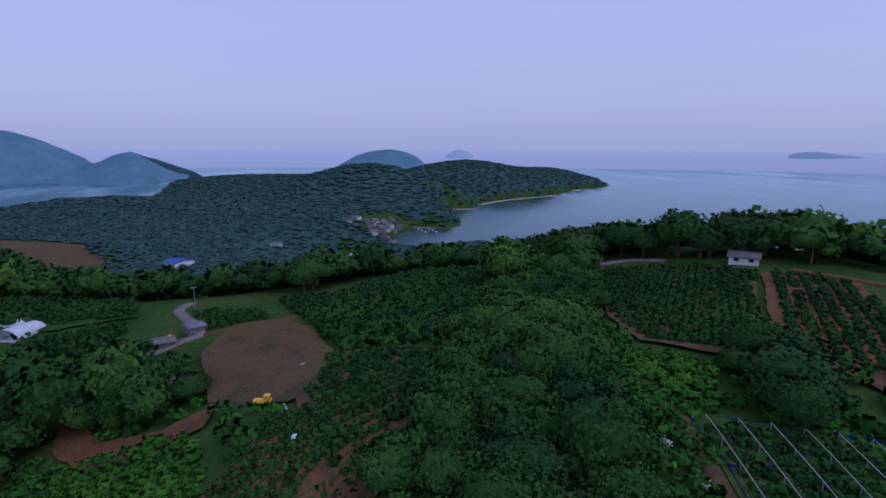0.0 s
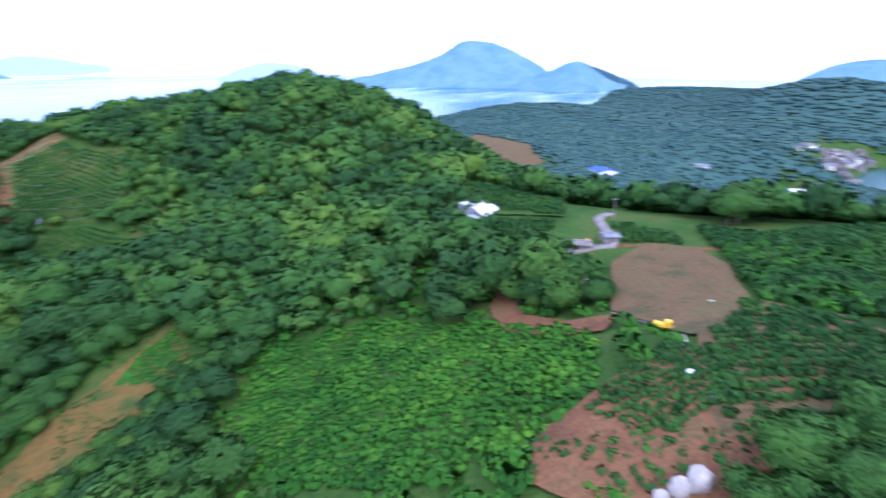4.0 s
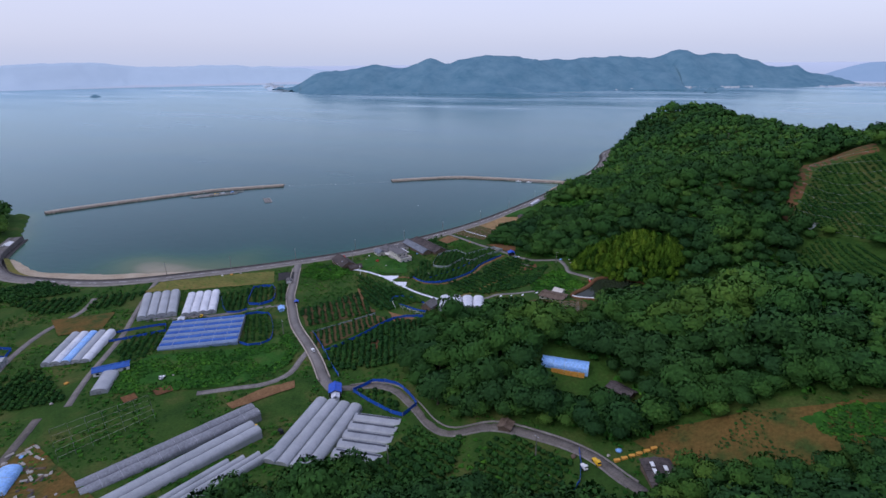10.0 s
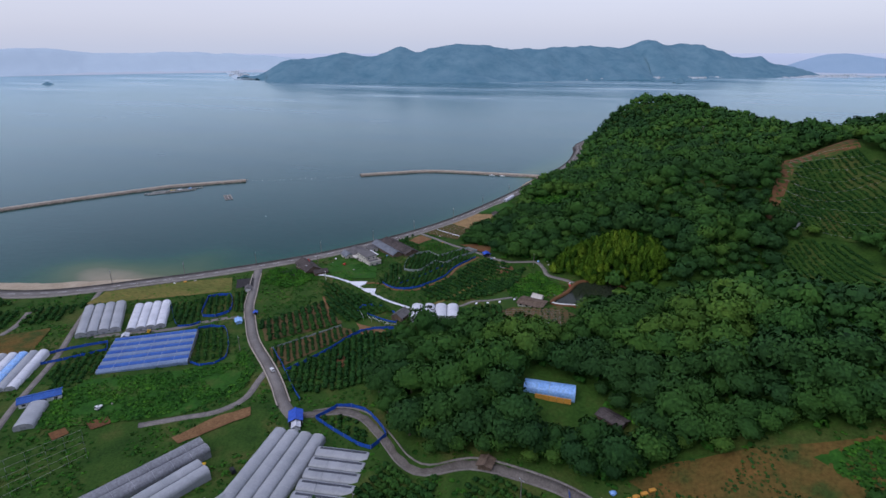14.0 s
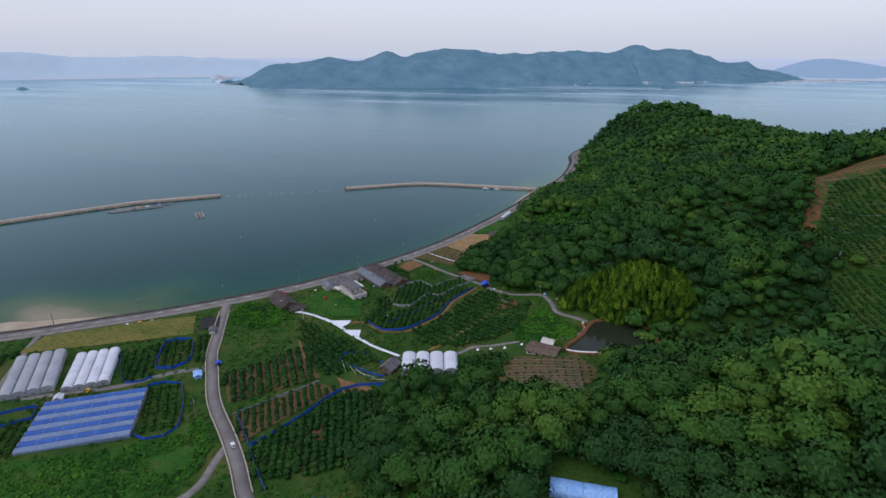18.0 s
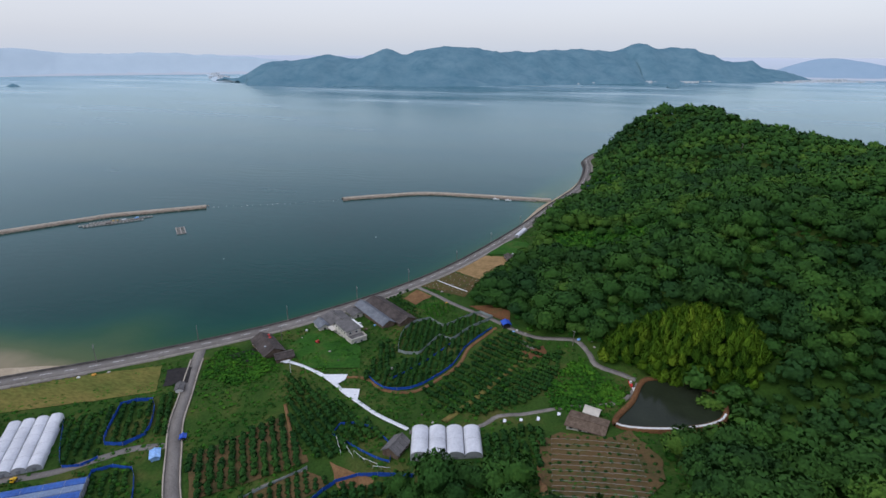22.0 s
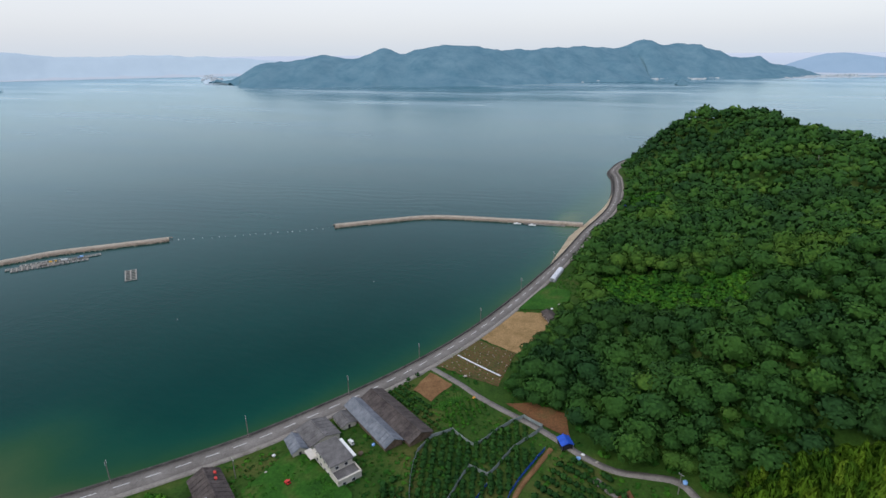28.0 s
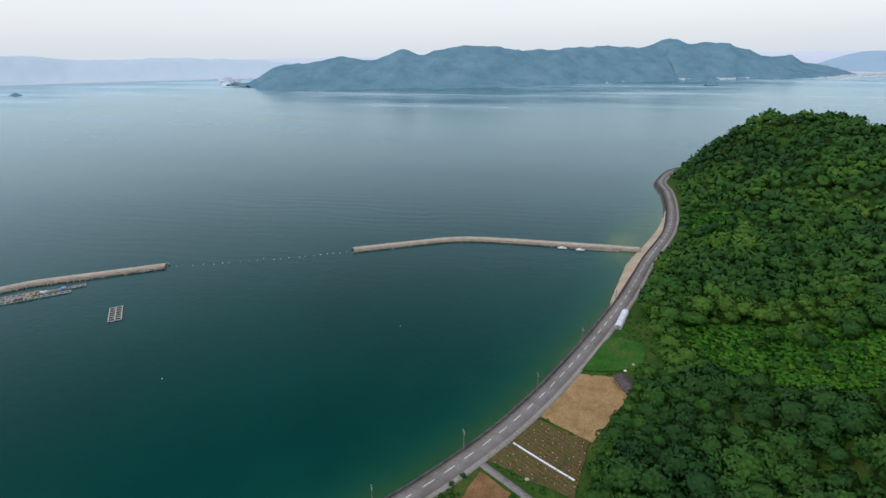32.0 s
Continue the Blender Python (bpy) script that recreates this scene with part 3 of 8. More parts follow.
MAIN_ROAD = smooth_line([(-286, -247), (-277, -241), (-266, -233.5), (-251, -223), (-237, -213.5), (-225, -202.5), (-206, -184), (-189, -161.5), (-178, -148), (-168, -137), (-163, -129)], 3.0)
HILL_LANE = smooth_line([(-163, -130), (-166, -122), (-170, -112), (-168, -100), (-158, -86), (-147, -73), (-143, -63), (-146, -50), (-145, -36), (-143, -23), (-139, -14), (-132, -6), (-125, 2)], 3.0)
FARM_BRANCH = smooth_line([(-187, -160), (-178, -158), (-166, -155), (-155, -159), (-146, -169), (-136, -180)], 3.0)
YARD_LANE = smooth_line([(-96, -222), (-82, -211), (-67, -199), (-58, -190), (-54, -176), (-59, -164), (-55, -150), (-49, -143), (-34, -148), (-20, -154), (-12, -162)], 3.0)
WEST_LANE = smooth_line([(-186, -322), (-170, -310), (-145, -302), (-123, -289), (-100, -270), (-82, -255)], 3.0)
GARDEN_LANE = smooth_line([(-222, -312), (-212, -305), (-184, -282), (-156, -257), (-123, -233), (-106, -219)], 3.0)
SIDE_LANE = smooth_line([(-226, -205.5), (-220, -217), (-210, -225.5), (-200, -234), (-189, -250), (-178, -265)], 3.0)
EAST_PATH = smooth_line([(-396, -181), (-393, -176), (-384, -159), (-378, -150), (-372, -138), (-366, -125), (-359, -113), (-353, -104), (-348, -93), (-347, -82), (-345, -73), (-335, -66), (-326, -62), (-322, -54), (-319, -45)], 3.0)
TERRACE_PATH = smooth_line([(-259, -123), (-269, -101), (-279, -94), (-282, -86), (-287, -77), (-292, -68), (-294, -60), (-304, -49), (-317, -44)], 3.0)
RIDGE_PATH = smooth_line([(-66, 172), (-66, 162), (-56, 148), (-50, 138), (-54, 136), (-59, 131), (-70, 127)], 3.0)
FIELD_PATH = smooth_line([(-49, 138), (-42, 141), (-32, 142), (-22, 146)], 3.0)
TOP_ROAD = smooth_line([(61, 176), (61, 168), (64, 160), (74, 159), (82, 151)], 3.0)
for nm, ln, wd, mt, lb in (("road_valley", MAIN_ROAD, 4.9, "asphalt", "grey asphalt farm road through the valley"), ("road_hill_lane", HILL_LANE, 3.6, "lane", "pale concrete lane up the hill"),
                           ("road_farm_branch", FARM_BRANCH, 3.0, "concrete", "narrow concrete farm track"), ("road_yard_lane", YARD_LANE, 3.4, "lane", "pale concrete lane past greenhouses"),
                           ("road_west_lane", WEST_LANE, 3.0, "concrete", "narrow concrete lane between orchards"), ("road_garden_lane", GARDEN_LANE, 2.8, "concrete", "narrow lane between greenhouses"),
                           ("road_side_lane", SIDE_LANE, 3.2, "asphalt", "short asphalt side lane"), ("road_east_path", EAST_PATH, 2.8, "concrete", "pale concrete path at the wood's foot"),
                           ("road_terrace_path", TERRACE_PATH, 2.0, "concrete", "pale path between terraces"), ("road_ridge_path", RIDGE_PATH, 3.2, "concrete", "concrete lane on the ridge"),
                           ("road_field_path", FIELD_PATH, 1.8, "soil", "earth track at the field's edge"), ("road_top", TOP_ROAD, 3.4, "concrete", "pale lane along the ridge top")):
    ribbon(nm, ln, wd, M[mt], 0.29, lb, 1.6)
for side in (-2.65, 2.65):
    ribbon("road_kerb", offset(MAIN_ROAD, side)[3:-3], 0.45, M["pale"], 0.75, "pale concrete kerb wall along the farm road", 1.6, None, "structure", None, "kerb")
for side in (-2.0, 2.0):
    ribbon("road_kerb", offset(HILL_LANE, side)[2:-2], 0.35, M["concrete"], 0.65, "low concrete wall along the hill lane", 1.6, None, "structure", None, "kerb")
ROADS = [(MAIN_ROAD, 4.6), (HILL_LANE, 4.5), (FARM_BRANCH, 3), (YARD_LANE, 3.5), (WEST_LANE, 3), (GARDEN_LANE, 3), (EAST_PATH, 3.4), (TERRACE_PATH, 3), (RIDGE_PATH, 3.5), (TOP_ROAD, 4)]


def drape(name, poly, mat, lift=0.3, label="", step=4.0, category="field", kind="structure", rag=0.8, parent=None):
    """A patch of ground cover with a ragged edge, laid over the land."""
    edge = []
    for (ax, ay), (bx, by) in zip(poly, poly[1:] + poly[:1]):
        k = max(1, int(math.hypot(bx - ax, by - ay) / 3))
        for s in range(k):
            x, y = ax + (bx - ax) * s / k, ay + (by - ay) * s / k
            w = noise.noise_vector(Vector((x * 0.2, y * 0.2, 3.0)))
            edge.append((x + w.x * rag, y + w.y * rag))
    e = np.array(edge)
    # cover stops at the inland side of the coast road's verge
    for _ in range(2):
        d0 = coast_depth(e[:, 0], e[:, 1])
        gxy = np.stack([coast_depth(e[:, 0] + 1, e[:, 1]) - d0, coast_depth(e[:, 0], e[:, 1] + 1) - d0], 1)
        e = e + gxy * np.where(d0 < 11.2, 11.2 - d0, 0)[:, None]
    edge = [tuple(q) for q in e]
    gx, gy = np.meshgrid(np.arange(e[:, 0].min(), e[:, 0].max(), step), np.arange(e[:, 1].min(), e[:, 1].max(), step))
    gx, gy = gx.ravel() + 0.31, gy.ravel() + 0.17
    keep = inside(edge, gx, gy)
    keep &= line_distance(edge, gx, gy, True) > 1.0
    pts = [Vector(q) for q in edge] + [Vector(q) for q in zip(gx[keep], gy[keep])]
    k = len(edge)
    co, _, fs, *_ = geometry.delaunay_2d_cdt(pts, [(i, (i + 1) % k) for i in range(k)], [], 1, 0.001)
    c = np.array([(v.x, v.y) for v in co])
    f = np.array([t for t in fs if len(t) == 3])
    u, v = c[f[:, 1]] - c[f[:, 0]], c[f[:, 2]] - c[f[:, 0]]
    f = np.where((u[:, 0] * v[:, 1] - u[:, 1] * v[:, 0] < 0)[:, None], f[:, ::-1], f)
    return put(name, tri_mesh(name, np.column_stack([c, ground(c[:, 0], c[:, 1]) + lift]), f, True), mat, parent, label, category if parent is None else "", kind if parent is None else "")

VALLEY = [(-185, -440), (-209, -334), (-264, -267), (-330, -217), (-390, -188), (-447, -167), (-541, -146), (-530, -128), (-490, -120), (-470, -116), (-446, -121), (-400, -130), (-376, -126),
          (-352, -96), (-345, -68), (-325, -58), (-318, -30), (-300, -10), (-285, -12), (-268, -36), (-250, -28), (-226, -38), (-218, -50), (-234, -68), (-244, -84), (-239, -108), (-230, -114),
          (-203, -104), (-189, -108), (-174, -98), (-161, -82), (-151, -62), (-151, -32), (-148, -10), (-150, 6), (-163, 30), (-163, 60), (-138, 58), (-126, 32), (-108, 8), (-116, -20), (-112, -52),
          (-108, -74), (-120, -84), (-112, -98), (-96, -112), (-80, -120), (-60, -118), (-30, -114), (2, -138), (22, -165), (36, -210), (15, -235), (-15, -262), (-45, -298), (-60, -318), (-100, -365), (-120, -400), (-130, -440)]
drape("field_valley_grass", VALLEY, M["grass"], 0.15, "rough green grass over the valley floor", 6.0, "grass")
FIELDS = [
    ("field_seaside", [(-205, -303), (-222, -308), (-245, -283), (-267, -252), (-250, -238), (-229, -268)], "dry", "yellowed mown grass field beside the coast road"),
    ("field_meadow", [(-136, -228), (-151, -224), (-172, -194), (-196, -181), (-186, -166), (-170, -160), (-147, -171), (-123, -205), (-116, -216)], "meadow", "bright green overgrown meadow"),
    ("field_fallow", [(-149, -5), (-156, 4), (-158, 22), (-159, 42), (-162, 60), (-147, 56), (-144, 44), (-138, 37), (-136, 27), (-139, 7)], "fallow", "fallow slope of brown and yellow weeds"),
    ("field_weedy", [(-154, 36), (-158, 44), (-161, 59), (-148, 56), (-145, 45)], "meadow", "green weeds at the top of the fallow slope"),
    ("field_straw", [(-427, -165), (-462, -154), (-463, -137), (-451, -130), (-416, -141)], "straw", "field covered with pale straw"),
    ("field_vegetable", [(-395, -176), (-425, -165), (-416, -142), (-387, -143)], "brown", "vegetable plot with pale stakes"),
    ("field_bare", [(-374, -177), (-389, -175), (-383, -162), (-368, -167)], "earth", "bare tilled vegetable garden"),
    ("field_greens", [(-365, -164), (-378, -158), (-376, -154), (-363, -160)], "meadow", "bright green striped vegetable bed"),
    ("field_redsoil", [(-376, -137), (-380, -125), (-375, -113), (-361, -109), (-363, -114), (-369, -125)], "soil", "bare red soil beside the path with clutter"),
    ("field_black", [(-284, -230), (-296, -221), (-288, -212), (-277, -222)], "black", "plot under black plastic mulch"),
    ("field_mulch", [(-265, -247), (-271, -238), (-260, -230), (-254, -238)], "black", "small plot under black plastic mulch"),
    ("field_citrus_rows", [(-223, -194), (-253, -175), (-234, -150), (-207, -178)], "brown", "brown soil between citrus rows"),
    ("field_citrus_corner", [(-202, -172), (-230, -149), (-228, -138), (-189, -156)], "brown", "brown soil between small citrus trees"),
    ("field_hedge_earth", [(-236, -143), (-234, -133), (-233, -124), (-228, -124), (-226, -134)], "earth", "bare orange earth between orchards"),
    ("field_slope_earth", [(-206, -136), (-206, -131), (-198, -126), (-196, -130)], "soil", "bare red patch among citrus trees"),
    ("field_gap_earth", [(-217, -121), (-218, -116), (-210, -113), (-209, -117)], "soil", "bare red patch among citrus trees"),
    ("field_bed_brown", [(-299, -200), (-306, -194), (-301, -191), (-297, -197)], "soil", "dug brown garden bed"),
    ("field_bed_red", [(-301, -185), (-305, -178), (-302, -176), (-298, -182)], "soil", "dug red garden bed"),
    ("field_yard_soil", [(-332, -98), (-340, -88), (-333, -84), (-326, -90)], "soil", "worn earth beside the path"),
    ("field_meadow_red", [(-129, -198), (-135, -195), (-133, -190), (-127, -193)], "soil", "red earth showing in the meadow"),
    ("field_meadow_bare", [(-119, -205), (-124, -203), (-122, -198), (-117, -200)], "soil", "red earth showing in the meadow"),
    ("field_strip_earth", [(-136, -163), (-152, -157), (-162, -149), (-158, -145), (-146, -152), (-134, -158)], "earth", "tan earth beside the farm track"),
    ("field_terrace", [(-266, -77), (-273, -70), (-274, -52), (-282, -46), (-264, -36), (-249, -36), (-233, -44), (-229, -57), (-243, -71)], "brown", "brown young orchard terrace with support wires"),
    ("field_lawn", [(-301, -208), (-326, -204), (-312, -172), (-294, -163), (-286, -186)], "meadow", "green house garden with beds"),
    ("field_clearing", [(-465, -152), (-489, -147), (-503, -142), (-494, -126), (-473, -126), (-468, -137)], "meadow", "mown green plot beside the coast road"),
    ("field_tan", [(-155, -313), (-178, -292), (-159, -276), (-145, -290)], "fallow", "dry olive-brown field between lanes"),
    ("field_upper", [(-384, 58), (-460, 74), (-458, 110), (-406, 131), (-353, 115), (-370, 85)], "grass", "terraced hill orchard with net posts"),
    ("field_upper_earth", [(-444, 70), (-384, 56), (-380, 60), (-440, 78), (-444, 112), (-466, 112), (-464, 74)], "soil", "bare red earth above and beside the hill orchard"),
    ("field_gully", [(-318, 66), (-352, 60), (-372, 74), (-362, 96), (-322, 108), (-300, 98)], "hill", "terraced green field in the gully"),
    ("field_yard", [(-86, -206), (-60, -200), (-50, -178), (-56, -150), (-76, -150), (-80, -176)], "fallow", "worn yard with scattered farm waste"),
    ("field_lowyard", [(-28, -196), (-2, -226), (-56, -168), (-48, -158), (-10, -172)], "grass", "yellow-green grass beside a bend in the lane"),
    ("field_brown", [(-31, 94), (-45, 126), (-42, 142), (-29, 143), (-18, 130), (-8, 104), (-4, 84), (-12, 80)], "brown", "bare brown sloping field on the ridge"),
    ("field_bank", [(-69, 109), (-61, 95), (-50, 85), (-36, 80), (-27, 82), (-28, 92), (-37, 88), (-50, 93), (-60, 103)], "soil", "red-brown earth bank"),
    ("field_slope", [(-20, 46), (-17, 60), (-14, 72), (2, 76), (6, 58), (3, 36), (-16, 40)], "soil", "steep red-brown orchard slope"),
    ("field_contour", [(-10, 105), (7, 97), (14, 84), (14, 71), (10, 61), (4, 58), (0, 52), (-6, 64), (-11, 82)], "brown", "red-brown terraced orchard"),
    ("field_ridge_orchard", [(61, 150), (47, 100), (46, 82), (56, 75), (64, 77), (96, 131), (80, 146)], "brown", "sloping orchard ground on the ridge"),
    ("field_east_orchard", [(96, 128), (112, 116), (84, 66), (73, 64), (68, 76), (71, 86)], "soil", "sloping orchard ground with red paths"),
    ("field_net_orchard", [(42, 57), (58, 54), (66, 48), (68, 22), (39, 22), (41, 40)], "hill", "orchard ground under wire frames"),
    ("field_west_ridge", [(-147, 190), (-129, 199), (-90, 185), (-76, 158), (-100, 152), (-124, 158)], "grass", "terraced field beyond the ridge"),
    ("field_far_terrace", [(-215, 270), (-190, 290), (-160, 275), (-175, 255)], "soil", "distant bare terrace"),
    ("field_red_terrace", [(-426, 561), (-315, 519), (-250, 445), (-281, 402), (-370, 460)], "brown", "distant red-brown terrace"),
]
for k, (nm, poly, mt, lb) in enumerate(FIELDS):
    drape(nm, poly, M[mt], 0.36 + 0.008 * k, lb)
SHEET_LINE = smooth_line([(-289, -205), (-288, -192), (-285, -181), (-280, -169), (-274, -159), (-268, -147), (-264, -138), (-260, -124)], 2.0)
ribbon("ground_sheet", SHEET_LINE, 1.7, M["sheet"], 0.6, "white woven ground sheet laid along a path", 0.15, None, "", None, "sheet")
for poly in ([(-286, -181), (-284, -175), (-287, -165), (-283, -164), (-278, -166), (-282, -175)], [(-276, -163), (-278, -154), (-275, -153), (-270, -151), (-273, -158)], [(-290, -204), (-290, -198), (-287, -197), (-287, -203)]):
    drape("ground_sheet", poly, M["sheet"], 0.72, "loose white ground sheet beside the path", 3.0, "sheet", "", 0.5)
for nm, ln, wd, mt, lb in (("path_net", [(-285, -166), (-287, -156), (-281, -144), (-284, -132), (-296, -126), (-312, -121.5), (-329, -122), (-344, -118), (-354, -115)], 1.7, "earth", "tan earth path outside the blue net"),
                           ("path_terrace", [(-269, -113), (-288, -106), (-305, -101), (-334, -92)], 2.4, "dry", "grassy terrace path"),
                           ("path_red", [(-250, -88), (-240, -84), (-229, -82)], 1.8, "soil", "eroded red earth path between orchards"),
                           ("path_edge", [(-252, -73), (-240, -70), (-231, -68), (-222, -67), (-213, -67)], 2.2, "earth", "eroded red earth edge of the terrace"),
                           ("path_hedge", [(-217, -161), (-224, -155), (-231, -149)], 1.2, "concrete", "narrow concrete path between orchards"),
                           ("path_gully", [(-260, -179), (-250, -170), (-244, -165), (-236, -160), (-229, -156)], 1.3, "earth", "bare earth gully down the orchard"),
                           ("path_frames", [(41, 59), (40, 48), (39, 36), (38, 20)], 2.4, "brown", "worn path beside the wire-framed orchard"),
                           ("path_ridge_top", [(105, 130), (116, 118), (150, 92)], 3.0, "soil", "red earth track along the ridge top"),
                           ("path_hill", [(-145, 718), (-128, 724), (-135, 751), (-156, 763), (-157, 821), (-108, 802)], 5.0, "pale", "pale winding road on the far hillside")):
    ribbon(nm, smooth_line(ln, 3.0), wd, M[mt], 0.5, lb, 0.8, None, "structure", None, "path")

# ---------------------------------------------------------------- plants
rng = np.random.default_rng(7)


def ico(sub):
    bm = bmesh.new()
    bmesh.ops.create_icosphere(bm, subdivisions=sub, radius=1.0)
    co = np.array([v.co[:] for v in bm.verts])
    f = np.array([[v.index for v in q.verts] for q in bm.faces])
    bm.free()
    return co, f


ICO = {k: ico(k) for k in (1, 2, 3)}


def crown(seed, sub, tufts, size, lobes=8, flat=0.75, spread=0.32, reach=1.17, blade=0.0, loose=0.55):
    """A lobed leafy crown of radius about 1: a lumpy core under a coat of leaf sprays. Returns vertices, triangles and shade by height."""
    r = np.random.default_rng(seed)
    dirs = r.normal(size=(lobes, 3))
    dirs[:, 2] = np.abs(dirs[:, 2]) * 0.9 - 0.15
    dirs /= np.linalg.norm(dirs, axis=1)[:, None]
    amp = r.uniform(0.6, 1.0, lobes)

    def radius(v):
        q = np.clip(v @ dirs.T, 0, 1) ** 7 * amp
        return 0.70 + spread * q.max(1)

    def shape(v):
        w = v * radius(v)[:, None]
        w[:, 2] = w[:, 2] * flat
        return w

    co, f = ICO[sub]
    f = f[co[f][:, :, 2].max(1) > -0.3]
    base = shape(co)
    base *= (0.95 + r.normal(scale=0.035 if sub == 1 else 0.085, size=len(base)))[:, None]
    v = r.normal(size=(tufts, 3))
    v[:, 2] = np.where(v[:, 2] < -0.3, -v[:, 2], v[:, 2])
    v /= np.linalg.norm(v, axis=1)[:, None]
    c = shape(v) * r.uniform(0.97, reach, tufts)[:, None]
    n = v + r.normal(scale=loose, size=v.shape)
    n /= np.linalg.norm(n, axis=1)[:, None]
    u = np.cross(n, r.normal(size=v.shape))
    u /= np.linalg.norm(u, axis=1)[:, None]
    if blade:
        # long sprays that point out and up
        u = v + r.normal(scale=0.45, size=v.shape) + np.array([0, 0, 0.5])
        u /= np.linalg.norm(u, axis=1)[:, None]
        n = np.cross(np.cross(u, v + r.normal(scale=0.6, size=v.shape)), u)
        n /= np.linalg.norm(n, axis=1)[:, None]
    w = np.cross(n, u)
    if blade:
        u, w = u * blade, w * 0.42
    s = (size * r.uniform(0.6, 1.35, tufts))[:, None]
    quad = np.stack([c - u * s - w * s * 0.6, c + u * s * 0.9 - w * s * 0.7, c + u * s + w * s * 0.7 + n * s * 0.25, c - u * s * 0.8 + w * s * 0.8 - n * s * 0.2], 1).reshape(-1, 3)
    k = len(base) + 4 * np.arange(tufts)
    qf = np.concatenate([np.stack([k, k + 1, k + 2], 1), np.stack([k, k + 2, k + 3], 1)])
    bn = co * np.array([1, 1, 1 / flat])
    tn_ = np.repeat(v * np.array([1, 1, 1 / flat]) + n * 0.25, 4, 0)
    nr_ = np.concatenate([bn, tn_])
    return np.concatenate([base, quad]), np.concatenate([f, qf]), nr_ / np.linalg.norm(nr_, axis=1)[:, None]


def scatter(name, protos, pos, rad, hgt, mat, label, category, tint=None, tilt=None, kind="stuff", lift=0.5):
    """Many plants joined into one mesh. rad, hgt: half widths and half heights."""
    k = len(pos)
    pick = rng.integers(0, len(protos), k)
    ang = rng.uniform(0, 2 * math.pi, k)
    tint = rng.uniform(0, 1, k) if tint is None else tint
    cos, fas, tis, nos, base = [], [], [], [], 0
    for j, (pv, pf, pn) in enumerate(protos):
        s = np.nonzero(pick == j)[0]
        if not len(s):
            continue
        ca, sa = np.cos(ang[s])[:, None], np.sin(ang[s])[:, None]
        x = (pv[None, :, 0] * ca - pv[None, :, 1] * sa) * rad[s][:, None] + pos[s, 0][:, None]
        y = (pv[None, :, 0] * sa + pv[None, :, 1] * ca) * rad[s][:, None] + pos[s, 1][:, None]
        z = pv[None, :, 2] * hgt[s][:, None] + (pos[s, 2] + hgt[s] * lift)[:, None]
        cos.append(np.stack([x, y, z], -1).reshape(-1, 3))
        fas.append((pf[None] + (np.arange(len(s)) * len(pv))[:, None, None] + base).reshape(-1, 3))
        tis.append(np.repeat(tint[s], len(pv)))
        q = np.stack([pn[None, :, 0] * ca - pn[None, :, 1] * sa, pn[None, :, 0] * sa + pn[None, :, 1] * ca, pn[None, :, 2] * (rad[s] / hgt[s])[:, None]], -1).reshape(-1, 3)
        nos.append(q / np.linalg.norm(q, axis=1)[:, None])
        base += len(s) * len(pv)
    me = tri_mesh(name, np.concatenate(cos), np.concatenate(fas), True, np.concatenate(tis), np.concatenate(nos))
    return put(name, me, mat, None, label, category, kind)


NEAR = [crown(10 + i, 1, 400, 0.080, 16, 0.8, 0.50) for i in range(7)]
MID = [crown(30 + i, 1, 62, 0.165, 11, 0.8, 0.42) for i in range(6)]
MIDF = [crown(40 + i, 1, 230, 0.098, 15, 0.8, 0.50) for i in range(6)]
FARC = [crown(50 + i, 1, 14, 0.22, 7) for i in range(5)]
BUSH = [crown(70 + i, 1, 42, 0.24, 6, 0.85) for i in range(4)]
VINES = [crown(90 + i, 1, 30, 0.22, 8, 0.6) for i in range(4)]

CLEAR = [VALLEY, [(-185, -470), (-130, -470), (-110, -430), (-130, -380), (-190, -380)]] + [f[1] for f in FIELDS] + [
    [(-56, 90), (-27, 81), (-18, 61), (-19, 44), (-36, 34), (-100, 37), (-131, 70), (-101, 92)],
    [(50, 114), (44, 95), (45, 77), (54, 72), (46, 58), (39, 55), (34, 57), (36, 81)],
    [(-47, 126), (-66, 130), (-64, 158), (-34, 156), (-20, 148), (-28, 142), (-42, 142)],
    [(-188, -46), (-168, -47), (-157, -28), (-163, -13), (-186, -18)], [(-177, -17), (-167, -18), (-165, -8), (-173, -6)]]
BAMBOO = [(-329, -62), (-344, -58), (-352, -30), (-342, 0), (-330, 6), (-322, 0), (-318, -30)]


def free_of(poly_list, x, y, margin=0.0):
    ok = np.ones(x.shape, bool)
    for p in poly_list:
        ok &= ~inside(p, x, y)
        if margin:
            ok &= line_distance(p, x, y, True) > margin
    return ok


def jitter_grid(x0, x1, y0, y1, step):
    gx, gy = np.meshgrid(np.arange(x0, x1, step), np.arange(y0, y1, step))
    gx = gx + (np.arange(gx.shape[0]) % 2)[:, None] * step * 0.5
    gx, gy = gx.ravel(), gy.ravel()
    return gx + rng.uniform(-0.36, 0.36, gx.size) * step, gy + rng.uniform(-0.36, 0.36, gy.size) * step


def path_distance(x, y):
    return line_distance([(12, -3), (0, 0), (-20, -9), (-120, -60), (-250, -132)], x, y)


def clump(x, y, s=0.02, seed=0.0):
    return np.array([noise.noise(Vector((a * s, b_ * s, seed))) for a, b_ in zip(x, y)])


